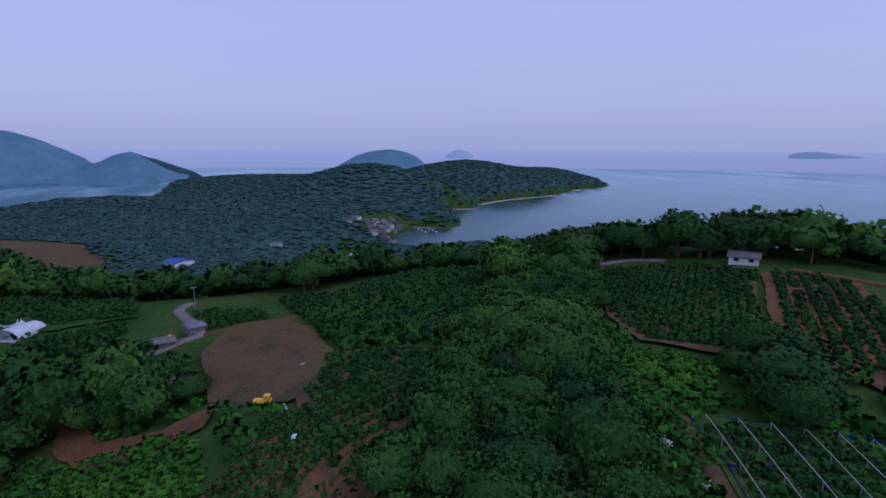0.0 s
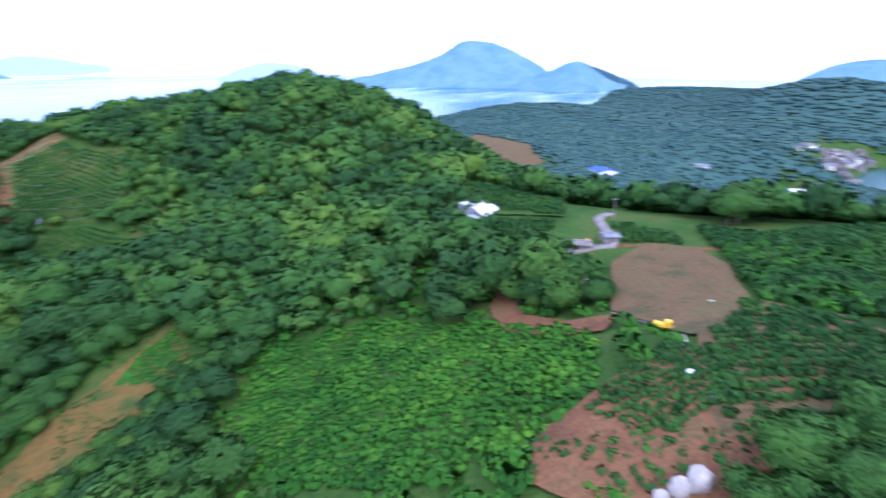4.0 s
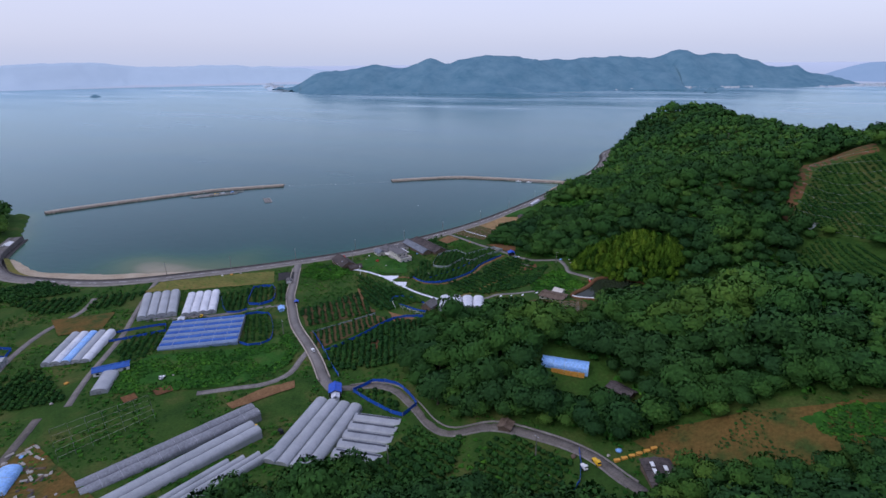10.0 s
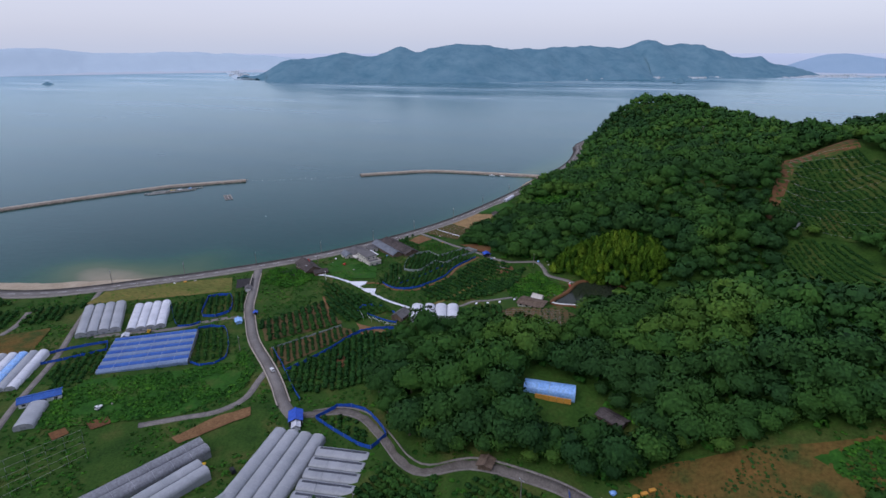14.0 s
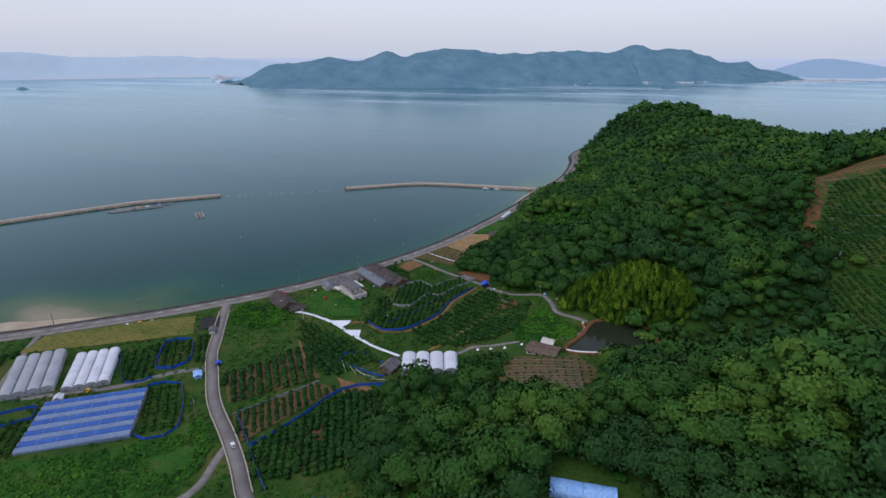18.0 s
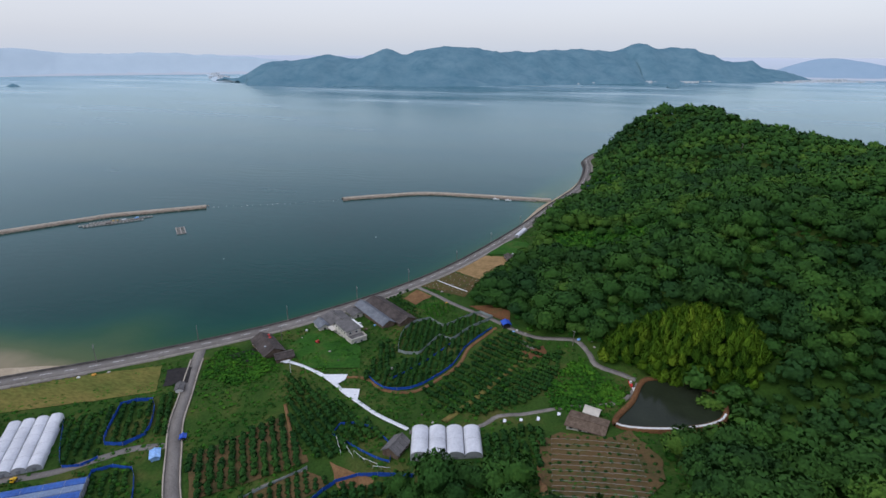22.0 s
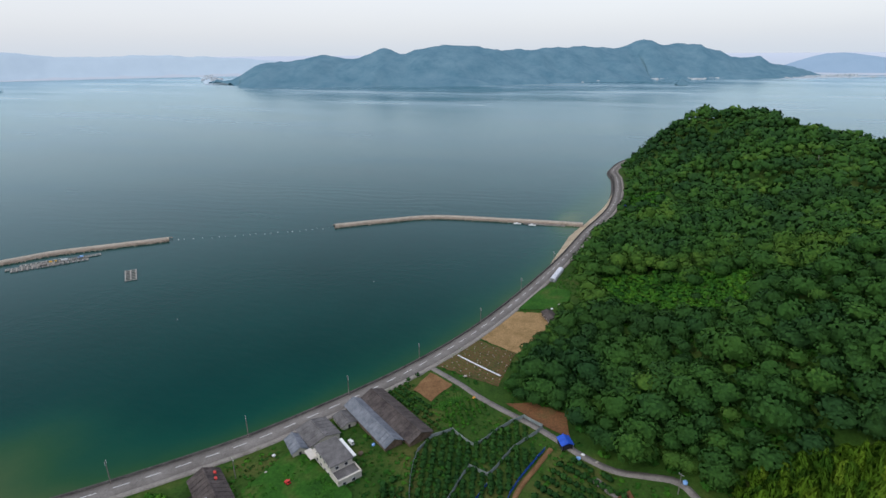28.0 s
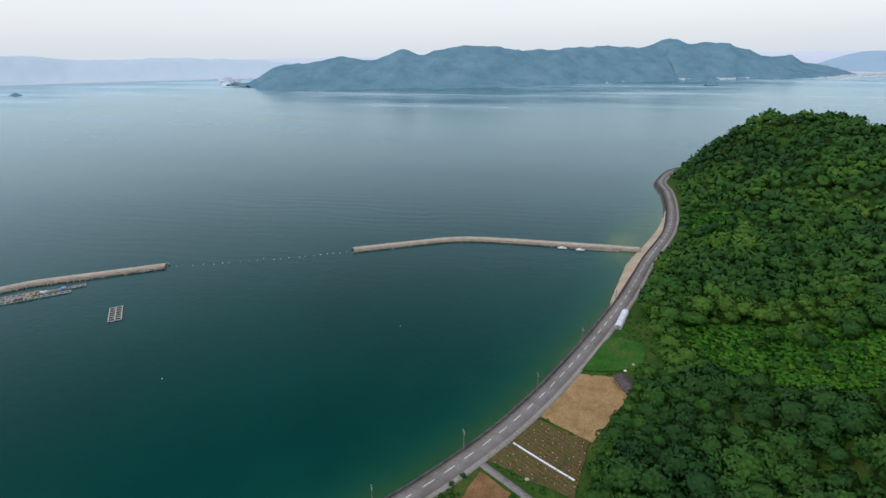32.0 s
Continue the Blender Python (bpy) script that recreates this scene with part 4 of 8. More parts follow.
gx, gy = jitter_grid(-1000, 180, -720, 330, 6.3)
ok = (coast_depth(gx, gy) > 15) & free_of(CLEAR, gx, gy, 0.0) & ~inside(BAMBOO, gx, gy)
for ln, wd in ROADS:
    q = [tuple(v) for v in ln[::3]]
    ok &= line_distance(q, gx, gy) > wd
RIDGE_ZONE = [(-72, 14), (140, 14), (175, 150), (150, 215), (20, 215), (-30, 172), (-80, 190), (-112, 148), (-100, 110)]
TREE_ZONES = [[(19, 97), (30, 150), (42, 178), (60, 166), (52, 118), (36, 81), (33, 57), (33, 36), (36, 14), (-2, 14), (2, 40), (5, 54), (14, 72)], [(54, 70), (66, 75), (63, 62), (56, 53), (50, 52)],
              [(-68, 109), (-80, 128), (-76, 134), (-48, 115), (-32, 99), (-30, 92), (-41, 92), (-57, 100)], [(-99, 123), (-109, 138), (-88, 137), (-67, 110), (-64, 92), (-80, 88)],
              [(66, 166), (84, 156), (96, 146), (120, 134), (175, 120), (160, 215), (20, 215), (8, 194), (42, 182)], [(100, 60), (80, 62), (72, 40), (72, 10), (140, 10), (140, 100)]]
zone = np.zeros(gx.size, bool)
for p in TREE_ZONES:
    zone |= inside(p, gx, gy)
ok &= zone | ~inside(RIDGE_ZONE, gx, gy)
# behind the camera's whole course the wood is thinner
ok &= ~((gx > 14 + np.maximum(0, -gy * 0.16)) & (gy < (gx - 10) * 1.1 - 6) & (rng.uniform(0, 1, gx.size) < 0.8))
GLADE = [(-503, -121), (-516, -96), (-510, -62), (-482, -36), (-436, -42), (-446, -70), (-470, -100)]
SOUTH_GLADE = [(23, -309), (-3, -336), (-29, -324), (-48, -295), (-22, -264), (-1, -243), (16, -239), (25, -247)]
HEAD_GLADE = [(-761, -106), (-700, -72), (-630, -62), (-640, -104)]
ok &= ~(inside(SOUTH_GLADE, gx, gy) & (rng.uniform(0, 1, gx.size) < 0.88))
ok &= ~(inside(GLADE, gx, gy) & (rng.uniform(0, 1, gx.size) < 0.93)) & ~(inside(HEAD_GLADE, gx, gy) & (rng.uniform(0, 1, gx.size) < 0.75))
gx, gy = gx[ok], gy[ok]
gd = path_distance(gx, gy)
age = clump(gx, gy, 0.03, 5.0)
rad = np.clip(np.where(rng.uniform(0, 1, gx.size) < 0.28, rng.normal(5.6, 0.8, gx.size), rng.normal(3.8, 0.7, gx.size)) + age * 2.0, 2.4, 7.4)
hgt = rad * rng.uniform(0.8, 1.2, gx.size)
# southern slope: lighter tint, for its brighter green and some painted haze
tnt = np.clip(np.where(gy < -330, 0.62, 0.44) + 0.9 * clump(gx, gy, 0.03, 9.0) + 0.5 * clump(gx, gy, 0.011, 4.0) + rng.normal(0, 0.16, gx.size), 0, 1)
pos = np.stack([gx, gy, ground(gx, gy) + rad * 0.55], 1)
order = np.argsort(gd)
near_start = np.where((gy > 12) & (gx > -40), np.hypot(gx - 14, (gy - 30) * 0.8), 1e6)
first = near_start < 95
rad[first] *= 0.70
hgt[first] *= 0.62
pos[first, 2] = ground(gx[first], gy[first]) + rad[first] * 0.35
own = np.unique(np.concatenate([np.argsort(near_start)[:150], order[:110]]))
fine_trees = set(np.argsort(near_start)[:110].tolist())
near = (gd < 125)
near[own] = False
mid = (gd >= 125) & (gd < 400)
far = gd >= 400
scatter("near_woods", NEAR, pos[near], rad[near], hgt[near], M["leaf"], "dense dark green broadleaf woods on the slopes", "woods", tnt[near])
close = mid & (gx < -330) & (gd < 290) & (gy < 90)
mid &= ~close
scatter("headland_woods", MIDF, pos[close], rad[close], hgt[close], M["leaf"], "dense rounded broadleaf crowns on the headland", "woods", tnt[close])
scatter("middle_woods", MID, pos[mid], rad[mid], hgt[mid], M["leaf"], "dense broadleaf woods on the slopes", "woods", tnt[mid])
scatter("far_woods", FARC, pos[far], rad[far], hgt[far], M["leaf"], "broadleaf woods on the far slopes", "woods", tnt[far])
# under-storey that closes the gaps between crowns
gx2, gy2 = jitter_grid(-560, 150, -330, 200, 5.2)
ok = (coast_depth(gx2, gy2) > 13) & free_of(CLEAR, gx2, gy2, 0.6) & (path_distance(gx2, gy2) < np.where((gx2 < -330) & (gy2 < 60), 280, 150))
for ln, wd in ROADS:
    ok &= line_distance([tuple(v) for v in ln[::3]], gx2, gy2) > wd - 1.2
gx2, gy2 = gx2[ok], gy2[ok]
r2 = rng.uniform(1.5, 2.6, gx2.size)
FLAT = []
for v, f, q in (crown(80 + i, 1, 34, 0.26, 7, 0.6) for i in range(4)):
    k = len(ICO[1][0])
    FLAT.append((v[k:], f[(f >= k).all(1)] - k, q[k:]))
scatter("undergrowth", FLAT, np.stack([gx2, gy2, ground(gx2, gy2)], 1), r2, r2 * 0.9, M["vine"], "shrubs and creepers at the woods' edge", "undergrowth", np.clip(rng.normal(0.35, 0.25, gx2.size), 0, 1))


def tree_mesh(seed):
    """A trunk with three limbs for a tree whose crown has radius 1."""
    r = np.random.default_rng(seed)
    bm = bmesh.new()
    limbs = [((0, 0, -1.3), (0.03, 0.02, 0.25), 0.11, 0.06)]
    for k in range(4):
        a = k * 1.57 + r.uniform(-0.4, 0.4)
        limbs.append(((0.01, 0.0, r.uniform(-0.5, -0.2)), (0.5 * math.cos(a), 0.5 * math.sin(a), r.uniform(0.1, 0.4)), 0.05, 0.02))
    for a, b_, ra, rb in limbs:
        v = Vector(b_) - Vector(a)
        m_ = Matrix.Translation((Vector(a) + Vector(b_)) / 2) @ v.to_track_quat("Z", "Y").to_matrix().to_4x4()
        bmesh.ops.create_cone(bm, cap_ends=True, segments=7, radius1=ra, radius2=rb, depth=v.length, matrix=m_)
    me = bpy.data.meshes.new("trunk")
    bm.to_mesh(me)
    bm.free()
    me.materials.append(M["bark"])
    return me


TRUNKS = [tree_mesh(i) for i in range(3)]
KINDS, FINE = [], []
for i in range(9):
    for sets, tufts, size in ((KINDS, 640, 0.072), (FINE, 1400, 0.050)):
        co, f, nr = crown(200 + i, 2, tufts, size, 22, 0.82, 0.60)
        sets.append(tri_mesh("crown", co, f, True, np.full(len(co), 0.14 + 0.09 * i), nr))
        sets[-1].materials.append(M["leaf"])


def tree(x, y, z, r, h, i, label, fine=False):
    ob = thing("tree", x, y, z, rng.uniform(0, 360), label, "tree", "trees of the near woods")
    put("trunk", TRUNKS[i % 3], None, ob).matrix_basis = Matrix.Diagonal((r, r, h, 1))
    put("crown", (FINE if fine else KINDS)[i], None, ob).matrix_basis = Matrix.Diagonal((r, r, h, 1))


for nth, k in enumerate(own):
    i = int(np.clip(tnt[k] * 9, 0, 8))
    tree(gx[k], gy[k], pos[k, 2] + hgt[k] * 0.5, rad[k], hgt[k], i, ("dark green" if i < 3 else "green" if i < 6 else "yellow-green") + " broadleaf tree in the hillside woods", int(k) in fine_trees)

# smaller trees that close the ridge wood, and those that come down to the hill lane
LANE_WOOD = [(-149, -66), (-150, -36), (-148.5, -14), (-151, -4), (-158, -8), (-166, -20), (-172, -44), (-168, -84), (-160, -82)]
for nm, poly, st, lo, hi, lb in (("ridge_canopy", TREE_ZONES[0], 3.1, 1.5, 3.0, "small leafy trees crowding the ridge"), ("lane_woods", LANE_WOOD, 4.2, 2.2, 4.2, "leafy trees that lean over the lane"),
                                 ("field_edge_wood", [(-466, -128), (-452, -127), (-414, -138), (-386, -140), (-377, -128), (-381, -112), (-400, -122), (-446, -112), (-466, -116)], 3.4, 1.7, 3.4, "leafy trees leaning over the fields' edge"),
                                 ("fallow_wood", [(-150, -6), (-158, 3), (-161, 22), (-162, 42), (-166, 62), (-174, 50), (-168, 20), (-160, -8)], 4.0, 2.2, 3.8, "leafy trees above the fallow slope"),
                                 ("lower_wood", [(-137, 10), (-134, 27), (-135.5, 36), (-141, 44), (-144, 57), (-128, 60), (-116, 36), (-106, 10), (-116, -2), (-128, 6)], 4.0, 2.2, 3.8, "leafy trees below the fallow slope")):
    e = np.array(poly)
    gx2, gy2 = jitter_grid(e[:, 0].min(), e[:, 0].max(), e[:, 1].min(), e[:, 1].max(), st)
    ok = inside(poly, gx2, gy2) & free_of(CLEAR[-2:], gx2, gy2) & (line_distance([tuple(v) for v in HILL_LANE[::3]], gx2, gy2) > 3.5)
    gx2, gy2 = gx2[ok], gy2[ok]
    r2 = rng.uniform(lo, hi, gx2.size)
    scatter(nm, NEAR, np.stack([gx2, gy2, ground(gx2, gy2) + r2 * 0.5], 1), r2, r2 * rng.uniform(0.8, 1.25, gx2.size), M["leaf"], lb, "woods", np.clip(rng.normal(0.52, 0.25, gx2.size), 0, 1))

# bamboo grove: tall feathery plumes


def plume(seed, tufts, size):
    """A bamboo plume: leaf sprays round a drooping point, wide in the middle and thin at the tip."""
    v, f, q = crown(seed, 1, tufts, size, 8, 1.0, 0.3, 1.25, 1.7)
    s = 1.0 - 0.38 * np.clip(v[:, 2], 0, 1.2) ** 1.2
    v = v * np.stack([s, s, np.ones(len(v))], 1)
    v[:, 0] += 0.35 * np.clip(v[:, 2], 0, 1.2) ** 2
    return v, f, q


PLUMES = [plume(400 + i, 300, 0.17) for i in range(6)]
THIN_PLUMES = [plume(420 + i, 80, 0.26) for i in range(4)]
gx2, gy2 = jitter_grid(-356, -312, -66, 12, 2.9)
ok = inside(BAMBOO, gx2, gy2)
gx2, gy2 = gx2[ok], gy2[ok]
r2 = rng.uniform(1.5, 2.6, gx2.size)
deep_in = np.clip(line_distance(BAMBOO, gx2, gy2, True) / 11.0, 0, 1)
scatter("bamboo_grove", PLUMES, np.stack([gx2, gy2, ground(gx2, gy2) + 0.5 + 6.0 * deep_in], 1), r2, rng.uniform(3.0, 5.0, gx2.size) * (0.75 + 0.4 * deep_in), M["bamboo"], "yellow-green bamboo grove with feathery plumes", "bamboo", np.clip(rng.normal(0.44, 0.30, gx2.size) + 0.14 * deep_in, 0, 1))

# creeper slopes
for nm, poly, st in (("creeper_slope", [(-58, 91), (-29, 82), (-18, 63), (-19, 44), (-36, 34), (-100, 37), (-131, 70), (-101, 92)], 1.75), ("creeper_bank", [(50, 114), (44, 95), (45, 77), (54, 72), (46, 58), (39, 55), (34, 57), (36, 81)], 1.7), ("creeper_glade", GLADE, 2.6), ("creeper_south_glade", SOUTH_GLADE, 3.2), ("creeper_headland", HEAD_GLADE, 4.0),
                     ("creeper_knoll", [(-291, -236), (-277, -236), (-264, -226), (-266, -205), (-281, -199), (-289, -207), (-292, -221)], 1.8), ("creeper_dell", [(-306, -82), (-320, -76), (-333, -70), (-318, -60), (-312, -46), (-300, -50), (-287, -61), (-289, -76)], 1.8),
                     ("creeper_ridge", [(62, 64), (66, 54), (66, 48), (56, 54)], 1.6)):
    e = np.array(poly)
    gx2, gy2 = jitter_grid(e[:, 0].min(), e[:, 0].max(), e[:, 1].min(), e[:, 1].max(), st)
    ok = inside(poly, gx2, gy2)
    gx2, gy2 = gx2[ok], gy2[ok]
    r2 = rng.uniform(0.75, 1.3, gx2.size) * st * 0.62 * (1 + 0.5 * clump(gx2, gy2, 0.12, 2.0))
    scatter(nm, VINES, np.stack([gx2, gy2, ground(gx2, gy2)], 1), r2, r2 * rng.uniform(0.5, 1.1, gx2.size), M["vine"], "bright green creepers smothering the slope", "creeper", np.clip((0.82 if "glade" in nm else 0.6 if st < 1.9 else 0.5) + 0.5 * clump(gx2, gy2, 0.1, 4.0) + rng.normal(0, 0.2, gx2.size), 0, 1))


def orchard(name, poly, turn, row, gap, size, label, mat="citrus", tall=1.0):
    """Rows of small round trees in a field."""
    e = np.array(poly, float)
    c, s = math.cos(radians(turn)), math.sin(radians(turn))
    cx, cy = e.mean(0)
    span = np.abs(e - (cx, cy)).max() * 1.5
    u, v = np.meshgrid(np.arange(-span, span, gap), np.arange(-span, span, row))
    u, v = u.ravel() + rng.normal(0, gap * 0.08, u.size), v.ravel() + rng.normal(0, row * 0.05, u.size)
    x, y = cx + u * c - v * s, cy + u * s + v * c
    ok = inside(poly, x, y) & (rng.uniform(0, 1, x.size) > 0.05)
    for ln, wd in ROADS:
        ok &= line_distance([tuple(q) for q in ln[::3]], x, y) > wd * 0.75
    x, y = x[ok], y[ok]
    r = rng.uniform(0.8, 1.15, x.size) * size
    scatter(name, BUSH, np.stack([x, y, ground(x, y) + 0.2], 1), r, r * tall, M[mat], label, "orchard", np.clip(rng.normal(0.45, 0.22, x.size) + 0.3 * clump(x, y, 0.05, 7.0), 0, 1))


for row in (
    ("orchard_roadside", [(-223, -194), (-253, -175), (-234, -150), (-207, -178)], 40, 3.6, 1.8, 1.4, "rows of citrus trees on red soil"),
    ("orchard_corner", [(-202, -172), (-230, -149), (-228, -138), (-189, -156)], 38, 2.9, 1.9, 1.0, "rows of small citrus trees inside blue nets"),
    ("orchard_slope", [(-186, -151), (-227, -134), (-234, -116), (-204, -106), (-186, -110), (-174, -138)], 30, 2.9, 2.6, 1.45, "close citrus orchard below the woods"),
    ("orchard_hilltop", [(-254, -173), (-280, -194), (-272, -166), (-254, -130), (-234, -148)], 55, 3.2, 2.4, 1.4, "dense citrus orchard on a low rise"),
    ("orchard_seaward", [(-222, -258), (-236, -245), (-212, -225), (-204, -233)], 40, 3.3, 2.2, 1.2, "dark citrus rows beside greenhouses"),
    ("orchard_netted", [(-238, -243), (-245, -234), (-227, -219), (-218, -228)], 40, 3.3, 2.2, 1.2, "citrus rows inside a blue net"),
    ("orchard_roadstrip", [(-247, -233), (-255, -231), (-241, -218), (-230, -211), (-229, -218)], 40, 2.8, 2.0, 1.3, "close citrus trees beside the farm road"),
    ("orchard_strip", [(-205, -219), (-211, -209), (-187, -187), (-179, -197)], 42, 3.4, 2.4, 1.1, "citrus rows on brown soil inside a blue net"),
    ("orchard_ring", [(-165, -117), (-172, -112), (-170, -100), (-158, -88), (-154, -90), (-158, -103)], 30, 3.0, 2.4, 1.2, "small citrus plot ringed by a blue net"),
    ("orchard_lower", [(-97, -118), (-112, -98), (-120, -86), (-108, -72), (-112, -54), (-148, -60), (-146, -80), (-124, -84), (-114, -102)], 60, 3.0, 2.6, 1.5, "dark citrus orchard below greenhouses"),
    ("orchard_lane", [(-114, -50), (-117, -20), (-136, -20), (-142, -34), (-143, -48)], 70, 3.0, 2.4, 1.2, "citrus plot under wires beside the lane"),
    ("orchard_terraces", [(-287, -129), (-300, -123), (-340, -115), (-351, -108), (-345, -95), (-334, -87), (-312, -90), (-284, -101), (-274, -119)], 65, 4.4, 2.3, 1.3, "citrus terraces below the wood"),
    ("orchard_vault", [(-288, -154), (-283, -145), (-287, -135), (-297, -129), (-311, -125), (-328, -125), (-341, -122), (-353, -118), (-350, -127), (-334, -132), (-336, -139), (-315, -142), (-302, -150)], 15, 3.0, 2.0, 1.2, "citrus rows behind a blue net"),
    ("orchard_greynet", [(-314, -153), (-324, -157), (-338, -160), (-347, -158), (-353, -152), (-347, -142), (-358, -136), (-369, -128), (-365, -120), (-350, -128), (-334, -133), (-336, -140), (-315, -143)], 15, 3.0, 2.2, 1.2, "citrus rows inside a grey net"),
    ("orchard_barnside", [(-368, -187), (-389, -178), (-374, -179), (-366, -167), (-353, -156), (-350, -160)], 60, 2.8, 2.2, 1.1, "citrus trees beside the barn"),
    ("orchard_house", [(-300, -160), (-326, -166), (-318, -156), (-300, -150), (-284, -156)], 25, 2.9, 2.3, 1.3, "citrus trees below the house garden"),
    ("orchard_young", [(-266, -77), (-273, -70), (-274, -52), (-280, -46), (-264, -36), (-249, -36), (-233, -44), (-229, -57), (-243, -71)], 100, 5.2, 3.2, 0.7, "young citrus trees on a brown terrace"),
    ("orchard_midslope", [(-274, -117), (-284, -101), (-312, -89), (-332, -86), (-338, -78), (-318, -77), (-300, -80), (-288, -88), (-276, -102)], 62, 3.2, 1.9, 1.35, "citrus rows across the middle terraces"),
    ("orchard_pump", [(-262, -98), (-278, -80), (-266, -74), (-240, -72), (-247, -86)], 20, 3.2, 2.4, 1.45, "citrus trees between greenhouse and terrace"),
    ("orchard_west", [(-88, -250), (-115, -270), (-120, -258), (-108, -222)], 40, 3.0, 2.4, 1.3, "dark citrus plot between lanes"),
    ("orchard_midwest", [(-46, -278), (-76, -292), (-112, -268), (-84, -256)], 30, 3.0, 2.4, 1.3, "dark citrus plot"),
    ("orchard_north_bay", [(-156, -361), (-205, -302), (-183, -296), (-157, -326)], 40, 4.0, 2.8, 1.5, "citrus orchard beside the coast road"),
    ("orchard_bend", [(-10, -176), (-47, -159), (-43, -154), (-6, -169)], 20, 2.8, 2.4, 1.3, "citrus plot ringed by a grey net"),
    ("orchard_bluering", [(2, -221), (-8, -226), (-29, -208), (-27, -198), (-20, -195)], 25, 3.0, 2.2, 1.2, "citrus rows in a blue net"),
    ("orchard_solar", [(-130, -397), (-165, -392), (-190, -380), (-190, -340), (-150, -366), (-122, -373)], 20, 3.4, 2.6, 1.5, "citrus orchard near the beach"),
    ("orchard_gardenlane", [(-172, -240), (-150, -226), (-134, -230), (-150, -248), (-164, -255)], 40, 3.2, 2.4, 1.1, "citrus rows next to greenhouses"),
    ("orchard_ridge", [(61, 149), (48, 100), (47, 83), (56, 77), (64, 79), (95, 130), (80, 145)], -28, 2.3, 1.7, 1.05, "citrus rows on the ridge"),
    ("orchard_ridge_east", [(98, 127), (111, 116), (84, 68), (75, 67), (70, 76), (73, 86)], 60, 2.7, 2.2, 1.15, "citrus trees between red paths"),
    ("orchard_frames", [(43, 56), (58, 53), (66, 48), (68, 22), (40, 22), (42, 40)], -8, 2.2, 1.3, 0.95, "low citrus bushes under wire frames"),
    ("orchard_contour", [(-9, 103), (7, 96), (13, 84), (12, 71), (9, 62), (4, 59), (0, 53), (-5, 65), (-9, 82)], 24, 2.9, 1.5, 1.0, "citrus rows on contour terraces"),
    ("orchard_plot", [(-17, 54), (-15, 77), (-4, 74), (0, 60), (-5, 50)], 70, 1.8, 1.4, 0.8, "small citrus bushes on red soil"),
    ("orchard_gate", [(-66, 158), (-40, 154), (-32, 145), (-50, 141)], 20, 2.8, 2.3, 1.2, "citrus trees beside the ridge lane"),
    ("orchard_leftridge", [(-52, 126), (-66, 130), (-78, 152), (-98, 148), (-92, 120), (-70, 112)], 35, 3.0, 2.4, 1.4, "citrus orchard on the ridge's flank"),
    ("orchard_beyond", [(-147, 190), (-129, 199), (-90, 185), (-78, 158), (-100, 156), (-122, 168)], 20, 3.6, 2.6, 1.4, "citrus orchard beyond the ridge"),
    ("orchard_hillside", [(-384, 62), (-438, 79), (-442, 110), (-406, 129), (-355, 113), (-372, 86)], 20, 3.0, 2.0, 1.2, "citrus rows on the upper hillside"),
    ("orchard_gully", [(-320, 68), (-352, 62), (-370, 75), (-361, 95), (-322, 106), (-302, 97)], 22, 3.2, 1.5, 1.15, "low citrus rows on gully terraces"),
    ("orchard_fallow_edge", [(-131, 2), (-133, 20), (-128, 38), (-112, 36), (-104, 8), (-116, -4)], 70, 3.4, 3.2, 2.3, "bushes below the fallow slope"),
    ("hedge_ridge", [(-34, 160), (-17, 164), (8, 192), (36, 180), (29, 131), (19, 104), (12, 97), (-8, 107), (-18, 134)], 60, 2.5, 2.2, 1.55, "overgrown citrus slope on the ridge"),
):
    orchard(*row)

# woods of the northern peninsula, far off; haze is mixed into their colours
# sheet added over the ground to close dark gaps, coloured like the hazed crowns
M["floor"] = surface("haze_tinted_floor", [(0.3, (0.040, 0.088, 0.078)), (0.7, (0.056, 0.114, 0.094))], 0.02, 0.3, 0.95, 0.4, 0.5)
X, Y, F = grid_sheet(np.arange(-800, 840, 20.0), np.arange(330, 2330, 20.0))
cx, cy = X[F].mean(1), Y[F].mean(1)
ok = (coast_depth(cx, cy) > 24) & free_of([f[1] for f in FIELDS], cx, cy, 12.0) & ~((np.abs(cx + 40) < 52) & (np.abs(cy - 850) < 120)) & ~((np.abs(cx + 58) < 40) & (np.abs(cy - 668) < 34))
put("woodland_floor", tri_mesh("woodland_floor", np.stack([X, Y, ground(X, Y) + 1.6], 1), F[ok], True), M["floor"], None, "added haze-tinted sheet below the northern woods", "undergrowth", "structure")
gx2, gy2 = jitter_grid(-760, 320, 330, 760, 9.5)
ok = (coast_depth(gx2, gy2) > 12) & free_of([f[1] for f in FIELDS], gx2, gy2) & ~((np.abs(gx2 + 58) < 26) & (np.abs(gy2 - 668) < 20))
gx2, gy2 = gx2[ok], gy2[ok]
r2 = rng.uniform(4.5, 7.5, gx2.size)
scatter("valley_woods", FARC, np.stack([gx2, gy2, ground(gx2, gy2)], 1), r2, r2 * 0.45, M["leafhaze"], "woods across the northern valley, tinted blue-green for haze", "woods", np.clip(rng.normal(0.4, 0.25, gx2.size), 0, 1))
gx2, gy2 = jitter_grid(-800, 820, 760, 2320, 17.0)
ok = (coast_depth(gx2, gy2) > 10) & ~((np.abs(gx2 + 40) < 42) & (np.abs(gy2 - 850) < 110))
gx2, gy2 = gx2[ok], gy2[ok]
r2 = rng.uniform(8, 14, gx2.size)
